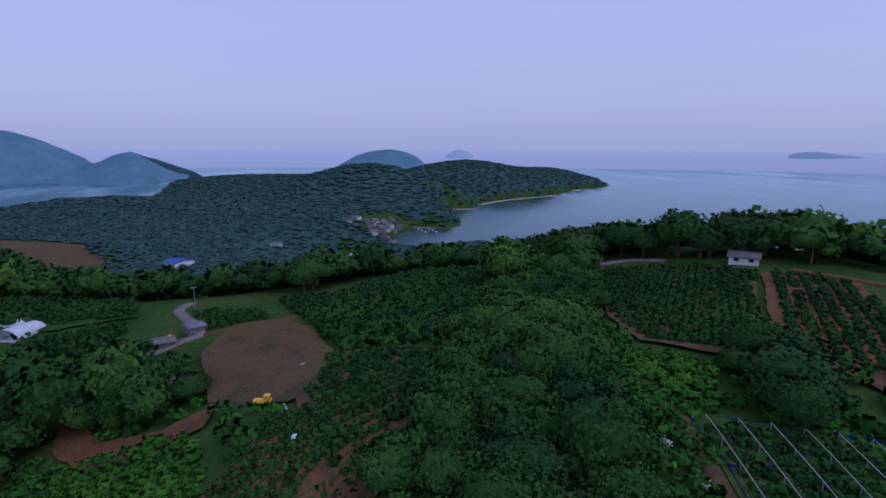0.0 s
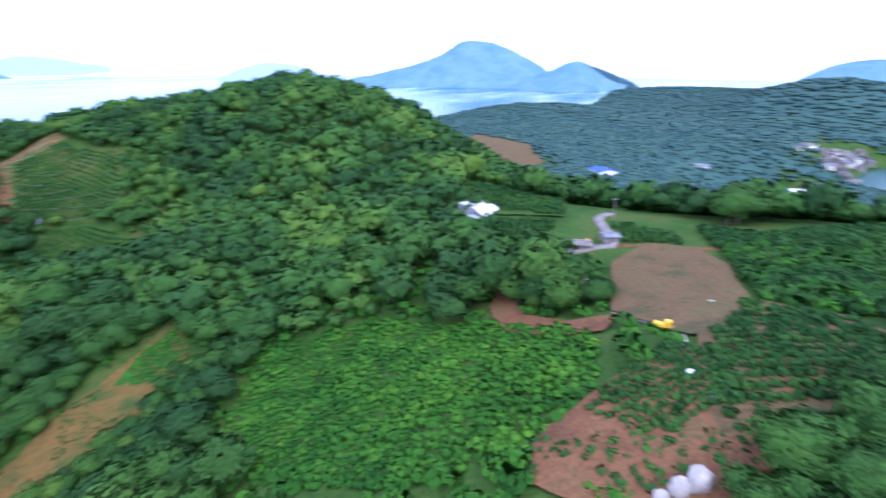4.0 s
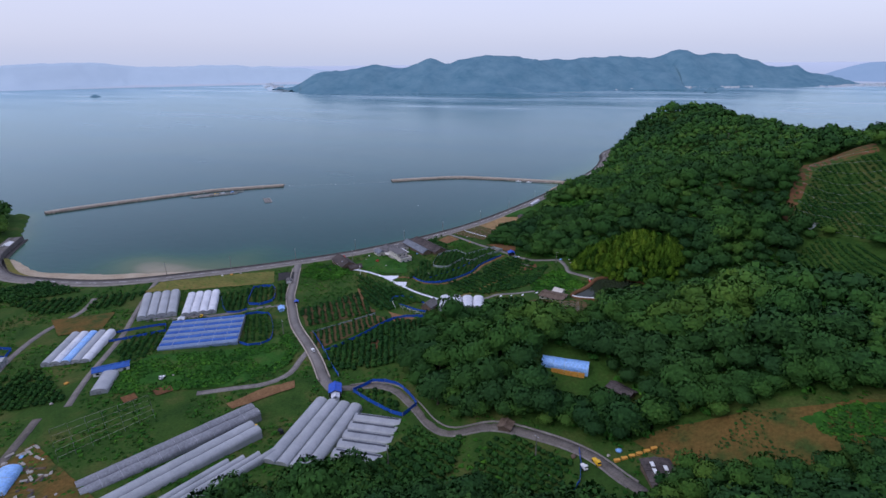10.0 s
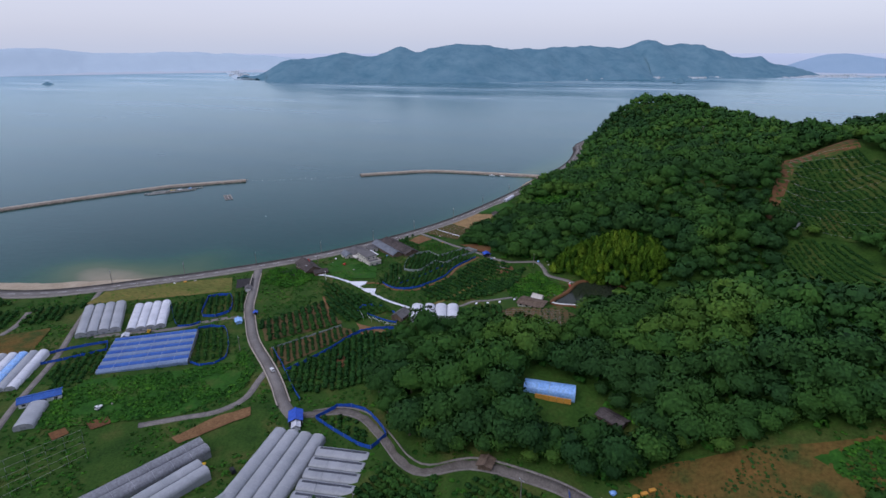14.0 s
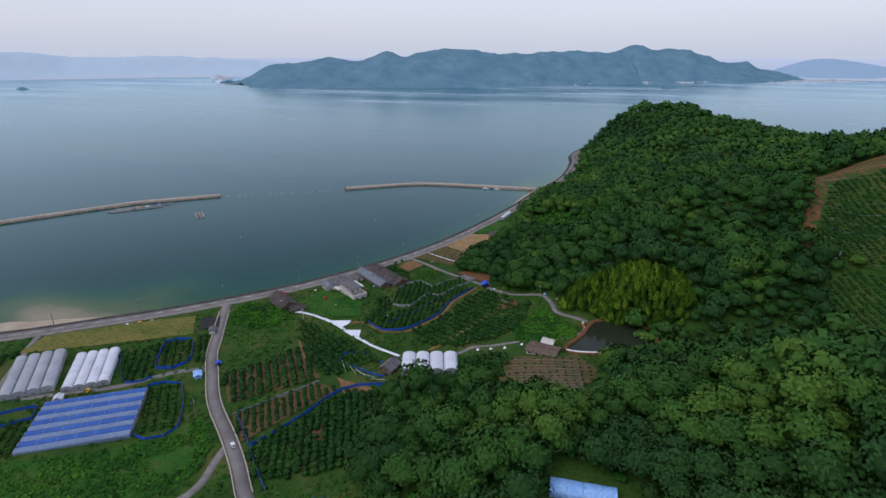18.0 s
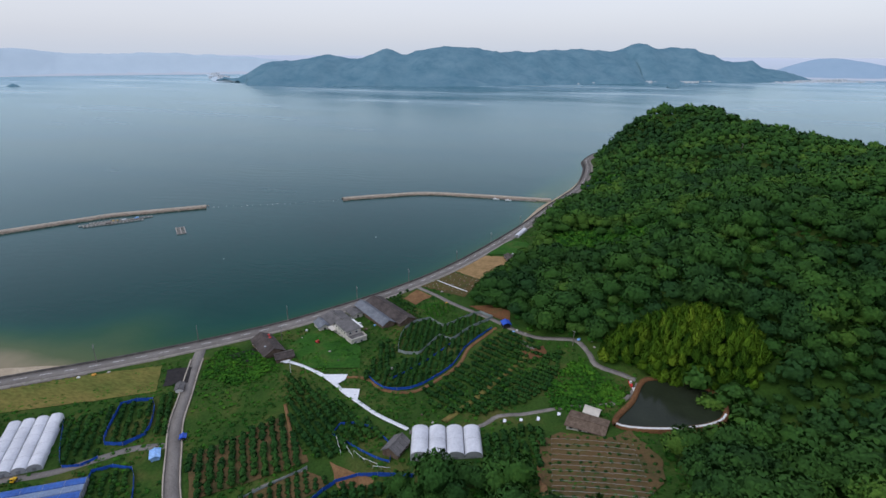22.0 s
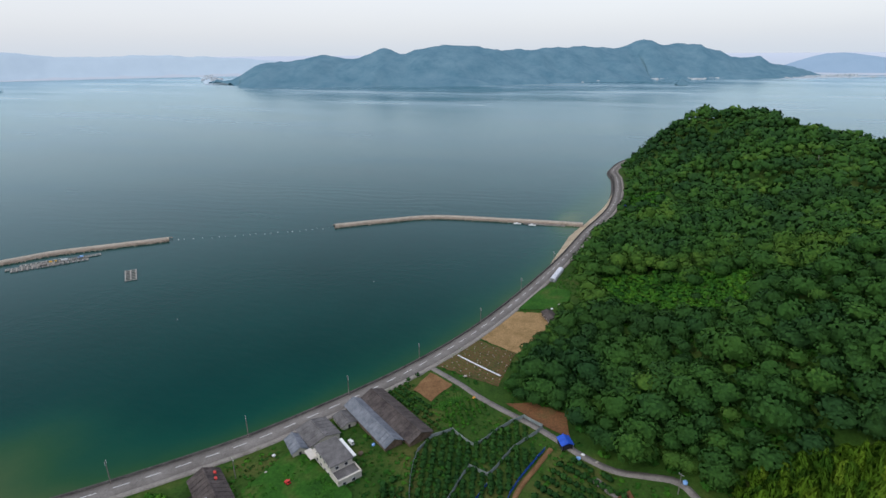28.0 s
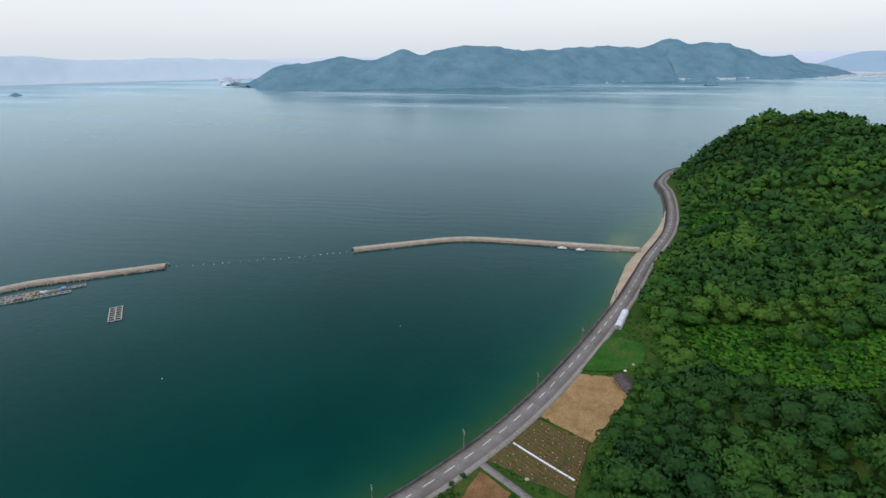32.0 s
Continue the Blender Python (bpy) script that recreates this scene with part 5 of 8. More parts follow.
scatter("peninsula_woods", FARC, np.stack([gx2, gy2, ground(gx2, gy2)], 1), r2, r2 * 0.32, M["leafhaze"], "distant woods on the peninsula, tinted blue-green for haze", "woods", np.clip(rng.normal(0.4, 0.25, gx2.size), 0, 1))

# ---------------------------------------------------------------- distance


def island(name, crest, width, mat, label, rough=12.0, seed=0):
    """A long wooded island from its crest line (x, y, height)."""
    line = smooth_line(crest, 24.0)
    p = line[:, :2]
    t = np.gradient(p, axis=0)
    t /= np.linalg.norm(t, axis=1)[:, None]
    nr = np.stack([-t[:, 1], t[:, 0]], 1)
    prof = [(-1.0, -0.06), (-0.9, 0.06), (-0.8, 0.13), (-0.7, 0.24), (-0.6, 0.36), (-0.5, 0.49), (-0.4, 0.62), (-0.3, 0.75), (-0.2, 0.86), (-0.1, 0.95), (0, 1.0), (0.1, 0.95), (0.2, 0.88), (0.3, 0.79), (0.4, 0.67), (0.5, 0.55), (0.6, 0.42), (0.7, 0.29), (0.8, 0.16), (0.9, 0.06), (1.0, -0.06)]
    co = []
    for i in range(len(p)):
        h = max(line[i, 2], 2.0)
        w = width * (0.35 + 0.65 * min(1.0, h / 90.0))
        for s, q in prof:
            x, y = p[i] + nr[i] * s * w
            bumpy = noise.fractal(Vector((x * 0.007, y * 0.007, seed)), 0.8, 2.1, 6) * rough * (1 if 0 < q < 0.95 else 0.55)
            co.append((x, y, q * h + (bumpy if q > 0 else -3)))
    a, k = len(p), len(prof)
    i = np.arange(a * k).reshape(a, k)
    f = np.stack([i[:-1, :-1], i[1:, :-1], i[1:, 1:], i[:-1, 1:]], -1).reshape(-1, 4)
    return put(name, tri_mesh(name, np.array(co), f, True), mat, None, label, "island", "structure")


ISLE = [(-2470, -2090, 4), (-2520, -2062, 30), (-2596, -1951, 93), (-2669, -1828, 113), (-2752, -1674, 139), (-2810, -1540, 120), (-2865, -1392, 170), (-2891, -1285, 143), (-2957, -1153, 176), (-3057, -1000, 177),
        (-3232, -828, 157), (-3403, -610, 163), (-3600, -414, 174), (-3747, -264, 172), (-3796, -152, 210), (-3887, -11, 175), (-3966, 150, 182), (-4082, 359, 113), (-4234, 542, 88), (-4470, 740, 4)]
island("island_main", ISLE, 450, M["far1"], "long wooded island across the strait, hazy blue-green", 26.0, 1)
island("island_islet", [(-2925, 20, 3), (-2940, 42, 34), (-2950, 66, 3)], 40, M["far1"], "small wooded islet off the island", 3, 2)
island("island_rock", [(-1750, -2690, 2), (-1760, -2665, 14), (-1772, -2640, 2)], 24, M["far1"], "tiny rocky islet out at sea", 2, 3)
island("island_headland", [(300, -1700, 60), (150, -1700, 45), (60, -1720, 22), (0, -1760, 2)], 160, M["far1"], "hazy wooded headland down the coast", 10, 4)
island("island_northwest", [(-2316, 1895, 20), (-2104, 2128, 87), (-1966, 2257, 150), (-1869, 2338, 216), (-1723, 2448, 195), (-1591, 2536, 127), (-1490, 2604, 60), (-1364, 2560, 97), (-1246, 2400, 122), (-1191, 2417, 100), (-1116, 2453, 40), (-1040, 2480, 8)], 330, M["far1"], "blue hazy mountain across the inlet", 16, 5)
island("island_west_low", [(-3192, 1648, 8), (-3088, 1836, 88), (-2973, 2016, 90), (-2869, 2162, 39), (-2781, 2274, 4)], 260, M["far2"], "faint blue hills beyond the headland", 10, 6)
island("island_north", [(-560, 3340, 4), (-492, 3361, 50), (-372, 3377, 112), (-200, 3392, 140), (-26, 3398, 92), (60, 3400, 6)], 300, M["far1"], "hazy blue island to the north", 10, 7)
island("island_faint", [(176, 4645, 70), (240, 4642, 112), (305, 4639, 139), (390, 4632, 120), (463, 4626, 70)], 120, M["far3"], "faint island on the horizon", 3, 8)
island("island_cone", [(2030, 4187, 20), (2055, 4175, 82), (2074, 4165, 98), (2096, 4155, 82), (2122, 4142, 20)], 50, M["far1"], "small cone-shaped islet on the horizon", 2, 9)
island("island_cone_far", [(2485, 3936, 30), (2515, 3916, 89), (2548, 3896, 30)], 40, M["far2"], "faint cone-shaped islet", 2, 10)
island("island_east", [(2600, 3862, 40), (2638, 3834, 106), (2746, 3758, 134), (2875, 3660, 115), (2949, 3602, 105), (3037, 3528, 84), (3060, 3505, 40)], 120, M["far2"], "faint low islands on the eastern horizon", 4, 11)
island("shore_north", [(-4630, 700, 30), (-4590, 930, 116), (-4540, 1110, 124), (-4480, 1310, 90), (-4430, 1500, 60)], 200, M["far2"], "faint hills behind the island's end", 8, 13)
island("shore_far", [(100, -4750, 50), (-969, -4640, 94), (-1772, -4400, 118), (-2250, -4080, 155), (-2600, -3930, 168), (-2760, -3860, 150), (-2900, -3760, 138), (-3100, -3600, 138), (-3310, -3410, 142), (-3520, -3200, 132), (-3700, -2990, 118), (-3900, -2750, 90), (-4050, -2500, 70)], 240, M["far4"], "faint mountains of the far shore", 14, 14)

# ---------------------------------------------------------------- breakwaters


def breakwater(name, line, width, top, label):
    p = smooth_line(line, 3.0)
    ob = thing(name, p[0][0], p[0][1], 0, 0, label, "breakwater")
    base = ribbon("cap", p, width * 0.42, M["pale"], 0, "", 2.4, None, "", top, "")
    base.parent, base.matrix_parent_inverse = ob, ob.matrix_world.inverted()
    skirt = ribbon("apron", p, width * 0.85, M["rock"], 0, "pale stone apron of rubble", 2.0, None, "", top - 0.7, "")
    skirt.parent, skirt.matrix_parent_inverse = ob, ob.matrix_world.inverted()
    t = np.gradient(p, axis=0)
    t /= np.linalg.norm(t, axis=1)[:, None]
    nr = np.stack([-t[:, 1], t[:, 0]], 1)
    k = len(p) * 9
    i = rng.integers(0, len(p), k)
    side = rng.choice([-1, 1], k) * rng.uniform(0.3, 0.62, k) * width
    c = p[i] + nr[i] * side[:, None] + rng.normal(0, 0.8, (k, 2))
    z = top - 0.9 - (np.abs(side) / width - 0.3) * 4.0
    v, f = ICO[1]
    v = v * np.array([1, 0.8, 0.7])
    s = rng.uniform(0.35, 0.75, k)
    co = v[None] * s[:, None, None] * (1 + rng.normal(0, 0.1, (k, len(v), 1))) + np.stack([c[:, 0], c[:, 1], z], 1)[:, None]
    me = tri_mesh("rubble", co.reshape(-1, 3), (f[None] + (np.arange(k) * len(v))[:, None, None]).reshape(-1, 3))
    r = put("rubble", me, M["rock"], ob, "rubble stones along both sides", "", "stuff")
    r.matrix_parent_inverse = ob.matrix_world.inverted()
    return ob


breakwater("breakwater", [(-306, -578), (-330, -568), (-372, -546), (-433, -510), (-449, -500), (-470, -478), (-502, -444)], 9.0, 2.3, "long pale stone breakwater from the southern headland")
breakwater("breakwater", [(-648, -136), (-645, -163), (-640, -200), (-629, -263), (-605, -300), (-576, -336)], 8.5, 2.3, "pale stone breakwater from the wooded headland")

# ---------------------------------------------------------------- greenhouses


def frame4(q, lift=0.0):
    """A rectangle fitted to four ground corners: centre, turn, half length along 0-1, half width along 1-2, height."""
    p = np.array(q, float)
    c = p.mean(0)
    u = (p[1] - p[0]) + (p[2] - p[3])
    v = (p[3] - p[0]) + (p[2] - p[1])
    lu, lv = np.linalg.norm(u) / 2, np.linalg.norm(v) / 2
    ang = math.atan2(u[1], u[0])
    av = math.atan2(v[1], v[0]) - math.pi / 2
    if lv > lu:
        ang = av
    z = min(float(ground(*np.array([a]).T)[0]) for a in p) * 0.5 + float(np.mean(ground(p[:, 0], p[:, 1]))) * 0.5
    return c[0], c[1], z + lift, math.degrees(ang), lu / 2, lv / 2


def solid(bm, co, faces):
    vs = [bm.verts.new(c) for c in co]
    for f in faces:
        bm.faces.new([vs[i] for i in f])
    return vs


def box(bm, x0, x1, y0, y1, z0, z1):
    solid(bm, [(x0, y0, z0), (x1, y0, z0), (x1, y1, z0), (x0, y1, z0), (x0, y0, z1), (x1, y0, z1), (x1, y1, z1), (x0, y1, z1)],
          [(3, 2, 1, 0), (4, 5, 6, 7), (0, 1, 5, 4), (1, 2, 6, 5), (2, 3, 7, 6), (3, 0, 4, 7)])


def box_part(name, b_, mat, parent, label=""):
    bm = bmesh.new()
    box(bm, *b_)
    return part(name, bm, mat, parent, label)


GH_PLANS = []


def greenhouse(q, bays, mat, label, along=0, wall=2.0, rise=1.5, gut="gutter", vent=None, group="", cats=None, hoops=6.0, step=0.0):
    """Arched bays side by side. along 0: ridges run along corners 0-1; 1: along corners 1-2. step: how much shorter each next bay is."""
    GH_PLANS.append(q)
    x, y, z, turn, hu, hv = frame4(q)
    if along:
        turn, hu, hv = turn + 90, hv, hu
    ob = thing("greenhouse", x, y, z - 0.1, turn, label, "greenhouse", group)
    w = 2 * hv / bays
    segs = 9
    for b_ in range(bays):
        y0 = -hv + b_ * w
        x0, x1 = -hu, hu - step * (bays - 1 - b_ if step > 0 else b_) * (1 if step > 0 else -1)
        prof = [(y0 + 0.06 if b_ else y0, -0.6), (y0 + 0.06 if b_ else y0, wall)]
        for k in range(1, segs):
            a = math.pi * k / segs
            prof.append((y0 + w / 2 - math.cos(a) * (w / 2 - 0.06), wall + rise * math.sin(a) ** 0.9))
        prof += [(y0 + w - 0.06, wall), (y0 + w - 0.06, -0.6)]
        n_ = len(prof)
        bm = bmesh.new()
        cols = max(2, int((x1 - x0) / 4.0))
        rows_ = [[bm.verts.new((x0 + (x1 - x0) * i / cols, p[0], p[1] + (0.05 * math.sin(i * 2.3 + b_) if 1 < j < n_ - 2 else 0))) for j, p in enumerate(prof)] for i in range(cols + 1)]
        for i in range(cols):
            for j in range(n_ - 1):
                f = bm.faces.new((rows_[i][j], rows_[i][j + 1], rows_[i + 1][j + 1], rows_[i + 1][j]))
                f.smooth = 1 < j < n_ - 3
        cm = mat if cats is None else cats[b_ % len(cats)]
        cover = part("bay_cover", bm, M[cm], ob)
        for xe, s in ((x0 + 0.03, 1), (x1 - 0.03, -1)):
            bm = bmesh.new()
            vs = [bm.verts.new((xe, p[0], p[1] - 0.03)) for p in prof]
            f = bm.faces.new(vs if s > 0 else vs[::-1])
            part("end_panel", bm, M["film" if mat in ("film", "filmw") else mat], ob)
            bm = bmesh.new()
            box(bm, xe - 0.08, xe + 0.08, y0 + w * 0.36, y0 + w * 0.64, -0.4, 2.0)
            part("door", bm, M["filmd"], ob)
        k = max(2, int((x1 - x0) / hoops))
        for i in range(k + 1):
            xe = x0 + (x1 - x0) * i / k
            bm = bmesh.new()
            pr = [(p[0] + (0.02 if j < n_ / 2 else -0.02) * 0, p[1] + 0.05) for j, p in enumerate(prof[1:-1])]
            va = [bm.verts.new((xe - 0.05, *p)) for p in pr]
            vb = [bm.verts.new((xe + 0.05, *p)) for p in pr]
            vc = [bm.verts.new((xe, p[0], p[1] + 0.06)) for p in pr]
            for j in range(len(pr) - 1):
                bm.faces.new((va[j], va[j + 1], vc[j + 1], vc[j]))
                bm.faces.new((vc[j], vc[j + 1], vb[j + 1], vb[j]))
            part("hoop", bm, M["steel"], ob)
        if vent:
            box_part("roof_vent", (x0 + 1, x1 - 1, y0 + w * 0.55, y0 + w * 0.72, wall + rise * 0.90, wall + rise * 1.02), M[vent], ob, "dark ridge vent strip")
        if b_:
            box_part("gutter", (x0, x1, y0 - 0.22, y0 + 0.22, wall - 0.12, wall + 0.10), M[gut], ob)
    return ob


GH = "greenhouses of the valley"
greenhouse([(-76, -163), (-133, -142), (-137, -150), (-79, -172)], 2, "filmd", "long double greenhouse under grey netting with a dark central gutter", group=GH, vent=None, wall=2.6, rise=1.4)
greenhouse([(-64, -152), (-124, -133), (-128, -142), (-66, -160)], 2, "film", "long twin-bay greenhouse of clouded film", group=GH, wall=2.4, rise=1.5)
greenhouse([(-69, -134), (-118, -120), (-121, -131), (-72, -143)], 4, "film", "stepped four-bay greenhouse of pale film", group=GH, wall=1.7, rise=1.2, step=-4.5)
greenhouse([(-50, -131), (-67, -131), (-70, -146), (-52, -147)], 6, "film", "six-bay greenhouse of pale film beside the lane", group=GH, wall=1.8, rise=1.0)
greenhouse([(-113, -123), (-116, -102), (-153, -108), (-152, -128)], 4, "film", "four-bay greenhouse of grey film with teal gutters", along=1, group=GH, gut="teal", wall=2.2, rise=1.6)
greenhouse([(-123, -101), (-126, -82), (-150, -88), (-150, -106)], 5, "film", "five-bay low greenhouse of grey film", along=0, group=GH, wall=1.8, rise=1.3, vent="gutter")
greenhouse([(-155, -225), (-178, -196), (-201, -217), (-179, -248)], 10, "film", "low greenhouse striped with blue netting", along=0, group=GH, gut="filmb", wall=2.3, rise=0.8, cats=["filmg", "filmb"])
greenhouse([(-177, -271), (-187, -254), (-212, -279), (-200, -296)], 4, "film", "four-bay greenhouse of grey film near the shore", along=1, group=GH, wall=2.2, rise=1.6)
greenhouse([(-190, -251), (-200, -238), (-223, -256), (-213, -274)], 4, "filmw", "four-bay greenhouse with loose white film", along=1, group=GH, wall=1.8, rise=1.5)
greenhouse([(-56, -300), (-72, -292), (-116, -331), (-102, -346)], 4, "film", "long four-bay greenhouse of pale film at the hill's foot", along=1, group=GH, wall=2.3, rise=1.5)
greenhouse([(-84, -300), (-105, -274), (-118, -285), (-98, -314)], 4, "film", "four-bay greenhouse of pale film", along=0, group=GH, wall=2.2, rise=1.2)
greenhouse([(-38, -262), (-46, -268), (-75, -210), (-67, -205)], 2, "film", "long twin-arch greenhouse of grey-brown film", along=1, group=GH, wall=1.8, rise=1.8)
greenhouse([(-34, -216), (-53, -228), (-66, -203), (-47, -191)], 5, "film", "five-bay greenhouse of grey film with open ends", along=0, group=GH, wall=2.0, rise=1.5)
greenhouse([(-20, -247), (-29, -253), (-46, -225), (-35, -216)], 4, "filmd", "greenhouse frame under torn grey netting", along=1, group=GH, wall=2.4, rise=1.0)
greenhouse([(-31, -256), (-38, -260), (-56, -232), (-48, -227)], 2, "filmb", "greenhouse bays covered with blue netting", along=1, group=GH, wall=2.6, rise=1.0)
greenhouse([(-7, -239), (-15, -244), (-24, -229), (-16, -224)], 2, "film", "small twin-bay greenhouse with a blue gutter", along=1, group=GH, gut="filmb", wall=1.8, rise=1.2)
greenhouse([(24, -210), (4, -218), (-8, -187), (12, -178)], 6, "film", "six-bay greenhouse of grey film on the upper terrace", along=0, group=GH, wall=2.2, rise=1.0)
greenhouse([(-121, -264), (-134, -247), (-160, -265), (-146, -281)], 5, "filmw", "five-bay greenhouse patched with white and blue film", along=1, group=GH, cats=["filmw", "film", "filmp"], wall=2.0, rise=1.4)
greenhouse([(-246, -117), (-253, -91), (-268, -100), (-257, -121)], 4, "filmw", "four-bay white greenhouse beside a cottage", along=1, group=GH, wall=2.2, rise=2.0)
greenhouse([(6, -171), (0, -175), (-5, -165), (1, -161)], 1, "filmp", "small arched storehouse under a pale blue sheet", along=1, group=GH, wall=1.8, rise=1.9)
greenhouse([(-13, -147), (-21, -149), (-36, -127), (-27, -123)], 2, "filmb", "large greenhouse covered with blue sheeting", along=1, group=GH, wall=2.2, rise=1.8)
greenhouse([(-61, -190), (-71, -198), (-76, -194), (-66, -185)], 1, "filmp", "small arched store under a pale blue sheet", along=0, group=GH, wall=1.6, rise=1.8)
greenhouse([(-115, -218), (-119, -213), (-131, -222), (-127, -228)], 1, "film", "single-bay grey greenhouse in a work yard", along=1, group=GH, wall=1.8, rise=1.4)
greenhouse([(-175, -41), (-177, -24), (-183, -25), (-181, -42)], 1, "filmp", "arched shed under a pale blue sheet in the woods", along=0, group=GH, wall=1.7, rise=1.7)
greenhouse([(-117, 151), (-102, 147), (-105, 156), (-119, 160)], 2, "filmw", "twin-arch white greenhouse behind the ridge", along=1, group=GH, wall=1.6, rise=2.0)
greenhouse([(-511, -142), (-532, -139.5), (-531, -136), (-510, -138)], 1, "filmw", "long narrow white greenhouse beside the coast road", along=0, group=GH, wall=1.4, rise=1.4)

# ---------------------------------------------------------------- shore
dash_bm = bmesh.new()
box(dash_bm, -2.4, 2.4, -0.11, 0.11, 0, 0.03)
DASH = bpy.data.meshes.new("centre_dash")
dash_bm.to_mesh(DASH)
dash_bm.free()
DASH.materials.append(M["line"])
coast_road = bpy.data.objects["road_coast"]
mid_line = offset(BAY, inland * 4.7)
run = np.concatenate([[0], np.cumsum(np.linalg.norm(np.diff(mid_line, axis=0), axis=1))])
for s in np.arange(140, run[-1] - 150, 9.6):
    k = int(np.searchsorted(run, s))
    a = (s - run[k - 1]) / (run[k] - run[k - 1])
    p, t = mid_line[k - 1] * (1 - a) + mid_line[k] * a, mid_line[k] - mid_line[k - 1]
    o = put("centre_dash", DASH, None, coast_road)
    o.matrix_world = pose(p[0], p[1], 3.352, 0, 0, math.degrees(math.atan2(t[1], t[0])))


def beach(name, line, widths, mat, label, high=1.7, low=-0.7):
    """Sand that slopes from the wall into the water."""
    p = smooth_line(line, 4.0)
    w = np.interp(np.linspace(0, 1, len(p)), np.linspace(0, 1, len(widths)), widths)
    t = np.gradient(p, axis=0)
    t /= np.linalg.norm(t, axis=1)[:, None]
    nr = np.stack([t[:, 1], -t[:, 0]], 1) * -inland
    cols = 7
    co = []
    for i in range(len(p)):
        for j in range(cols):
            s = j / (cols - 1)
            q = p[i] + nr[i] * s * w[i]
            co.append((q[0], q[1], high + (low - high) * s ** 0.8 + 0.12 * noise.noise(Vector((q[0] * 0.15, q[1] * 0.15, 0)))))
    i = np.arange(len(p) * cols).reshape(len(p), cols)
    f = np.stack([i[:-1, :-1], i[:-1, 1:], i[1:, 1:], i[1:, :-1]], -1).reshape(-1, 4)
    put(name, tri_mesh(name, np.array(co), f if inland > 0 else f[:, ::-1], True), mat, None, label, "beach", "structure")


beach("beach_bay", COAST[2:8], [8, 18, 24, 28, 30, 22, 8, 2], M["sand"], "pale sand beach below the sea wall")
beach("beach_verge", COAST[2:6], [3, 4, 5, 5, 4, 2], M["dry"], "grassy strip above the beach", 2.6, 1.35)
for ln in ([(80, 1241), (72, 1246), (130, 1260)], [(152, 1362), (243, 1490), (414, 1642)], [(512, 1828), (560, 1880)]):
    ribbon("beach_far", smooth_line(ln, 10.0), 16.0, M["pale"], 0, "pale shingle beach below the peninsula", 2.0, None, "structure", 1.2, "beach")
beach("beach_cove", COAST[12:16], [2, 7, 12, 10, 9, 4, 2], M["sand"], "narrow sand beach beside the breakwater")

# ---------------------------------------------------------------- buildings


def rect_of(q):
    x, y, z, turn, hu, hv = frame4(q)
    return (x, y, z, turn, hu, hv)


def roof_part(ob, hu, hv, eave, ridge, mat, over=0.5, label="", thick=0.22, hip=0.0):
    """Two slopes with thickness over a ridge along x, as a part with a ridge cap."""
    for s in (1, -1):
        bm = bmesh.new()
        a, b_ = hu + over, hv + over
        drop = (ridge - eave) * over / hv
        top = [(-a + hip, 0, ridge), (a - hip, 0, ridge), (a, s * b_, eave - drop), (-a, s * b_, eave - drop)]
        co = top + [(c[0], c[1], c[2] - thick) for c in top]
        fs = [(0, 1, 2, 3), (7, 6, 5, 4), (0, 4, 5, 1), (1, 5, 6, 2), (2, 6, 7, 3), (3, 7, 4, 0)]
        solid(bm, co, fs if s < 0 else [f[::-1] for f in fs])
        bmesh.ops.recalc_face_normals(bm, faces=bm.faces)
        rp = part("roof_slope", bm, mat, ob, label)
        for k in range(int(2 * hu / 2.2) + 1):
            bm = bmesh.new()
            x = -hu + k * 2.2
            vv = [(x, 0.05 * s, ridge + 0.02), (x + 0.09, 0.05 * s, ridge + 0.02), (x + 0.09, s * b_, eave - drop + 0.02), (x, s * b_, eave - drop + 0.02)]
            co = vv + [(c[0], c[1], c[2] + 0.09) for c in vv]
            solid(bm, co, [(4, 5, 6, 7), (0, 1, 5, 4), (1, 2, 6, 5), (2, 3, 7, 6), (3, 0, 4, 7)])
            bmesh.ops.recalc_face_normals(bm, faces=bm.faces)
            part("roof_batten", bm, mat, rp)
    box_part("ridge_cap", (-hu - over + hip, hu + over - hip, -0.22, 0.22, ridge - 0.08, ridge + 0.16), mat, ob)


def wall_part(ob, hu, hv, eave, ridge, mat):
    bm = bmesh.new()
    e, r = eave - 0.05, ridge - 0.3
    co = [(-hu, -hv, -1), (hu, -hv, -1), (hu, hv, -1), (-hu, hv, -1), (-hu, -hv, e), (hu, -hv, e), (hu, hv, e), (-hu, hv, e), (-hu, 0, r), (hu, 0, r)]
    solid(bm, co, [(0, 1, 5, 4), (2, 3, 7, 6), (1, 2, 6, 9, 5), (3, 0, 4, 8, 7)])
    return part("wall", bm, mat, ob)


def window_part(ob, x, y, z, w, h, face, name="window"):
    """A framed pane on a wall. face: 0 on the -y wall, 1 on +y, 2 on -x, 3 on +x."""
    fx, fy = ((1, 0), (1, 0), (0, 1), (0, 1))[face]
    bm = bmesh.new()
    d = 0.07
    box(bm, x - fx * w / 2 - fy * d, x + fx * w / 2 + fy * d, y - fy * w / 2 - fx * d, y + fy * w / 2 + fx * d, z, z + h)
    fr = part(name, bm, M["white" if name == "window" else "wood"], ob)
    bm = bmesh.new()
    d = 0.085
    box(bm, x - fx * (w / 2 - 0.1) - fy * d, x + fx * (w / 2 - 0.1) + fy * d, y - fy * (w / 2 - 0.1) - fx * d, y + fy * (w / 2 - 0.1) + fx * d, z + 0.1, z + h - 0.1)
    part("pane", bm, M["glass"], fr)


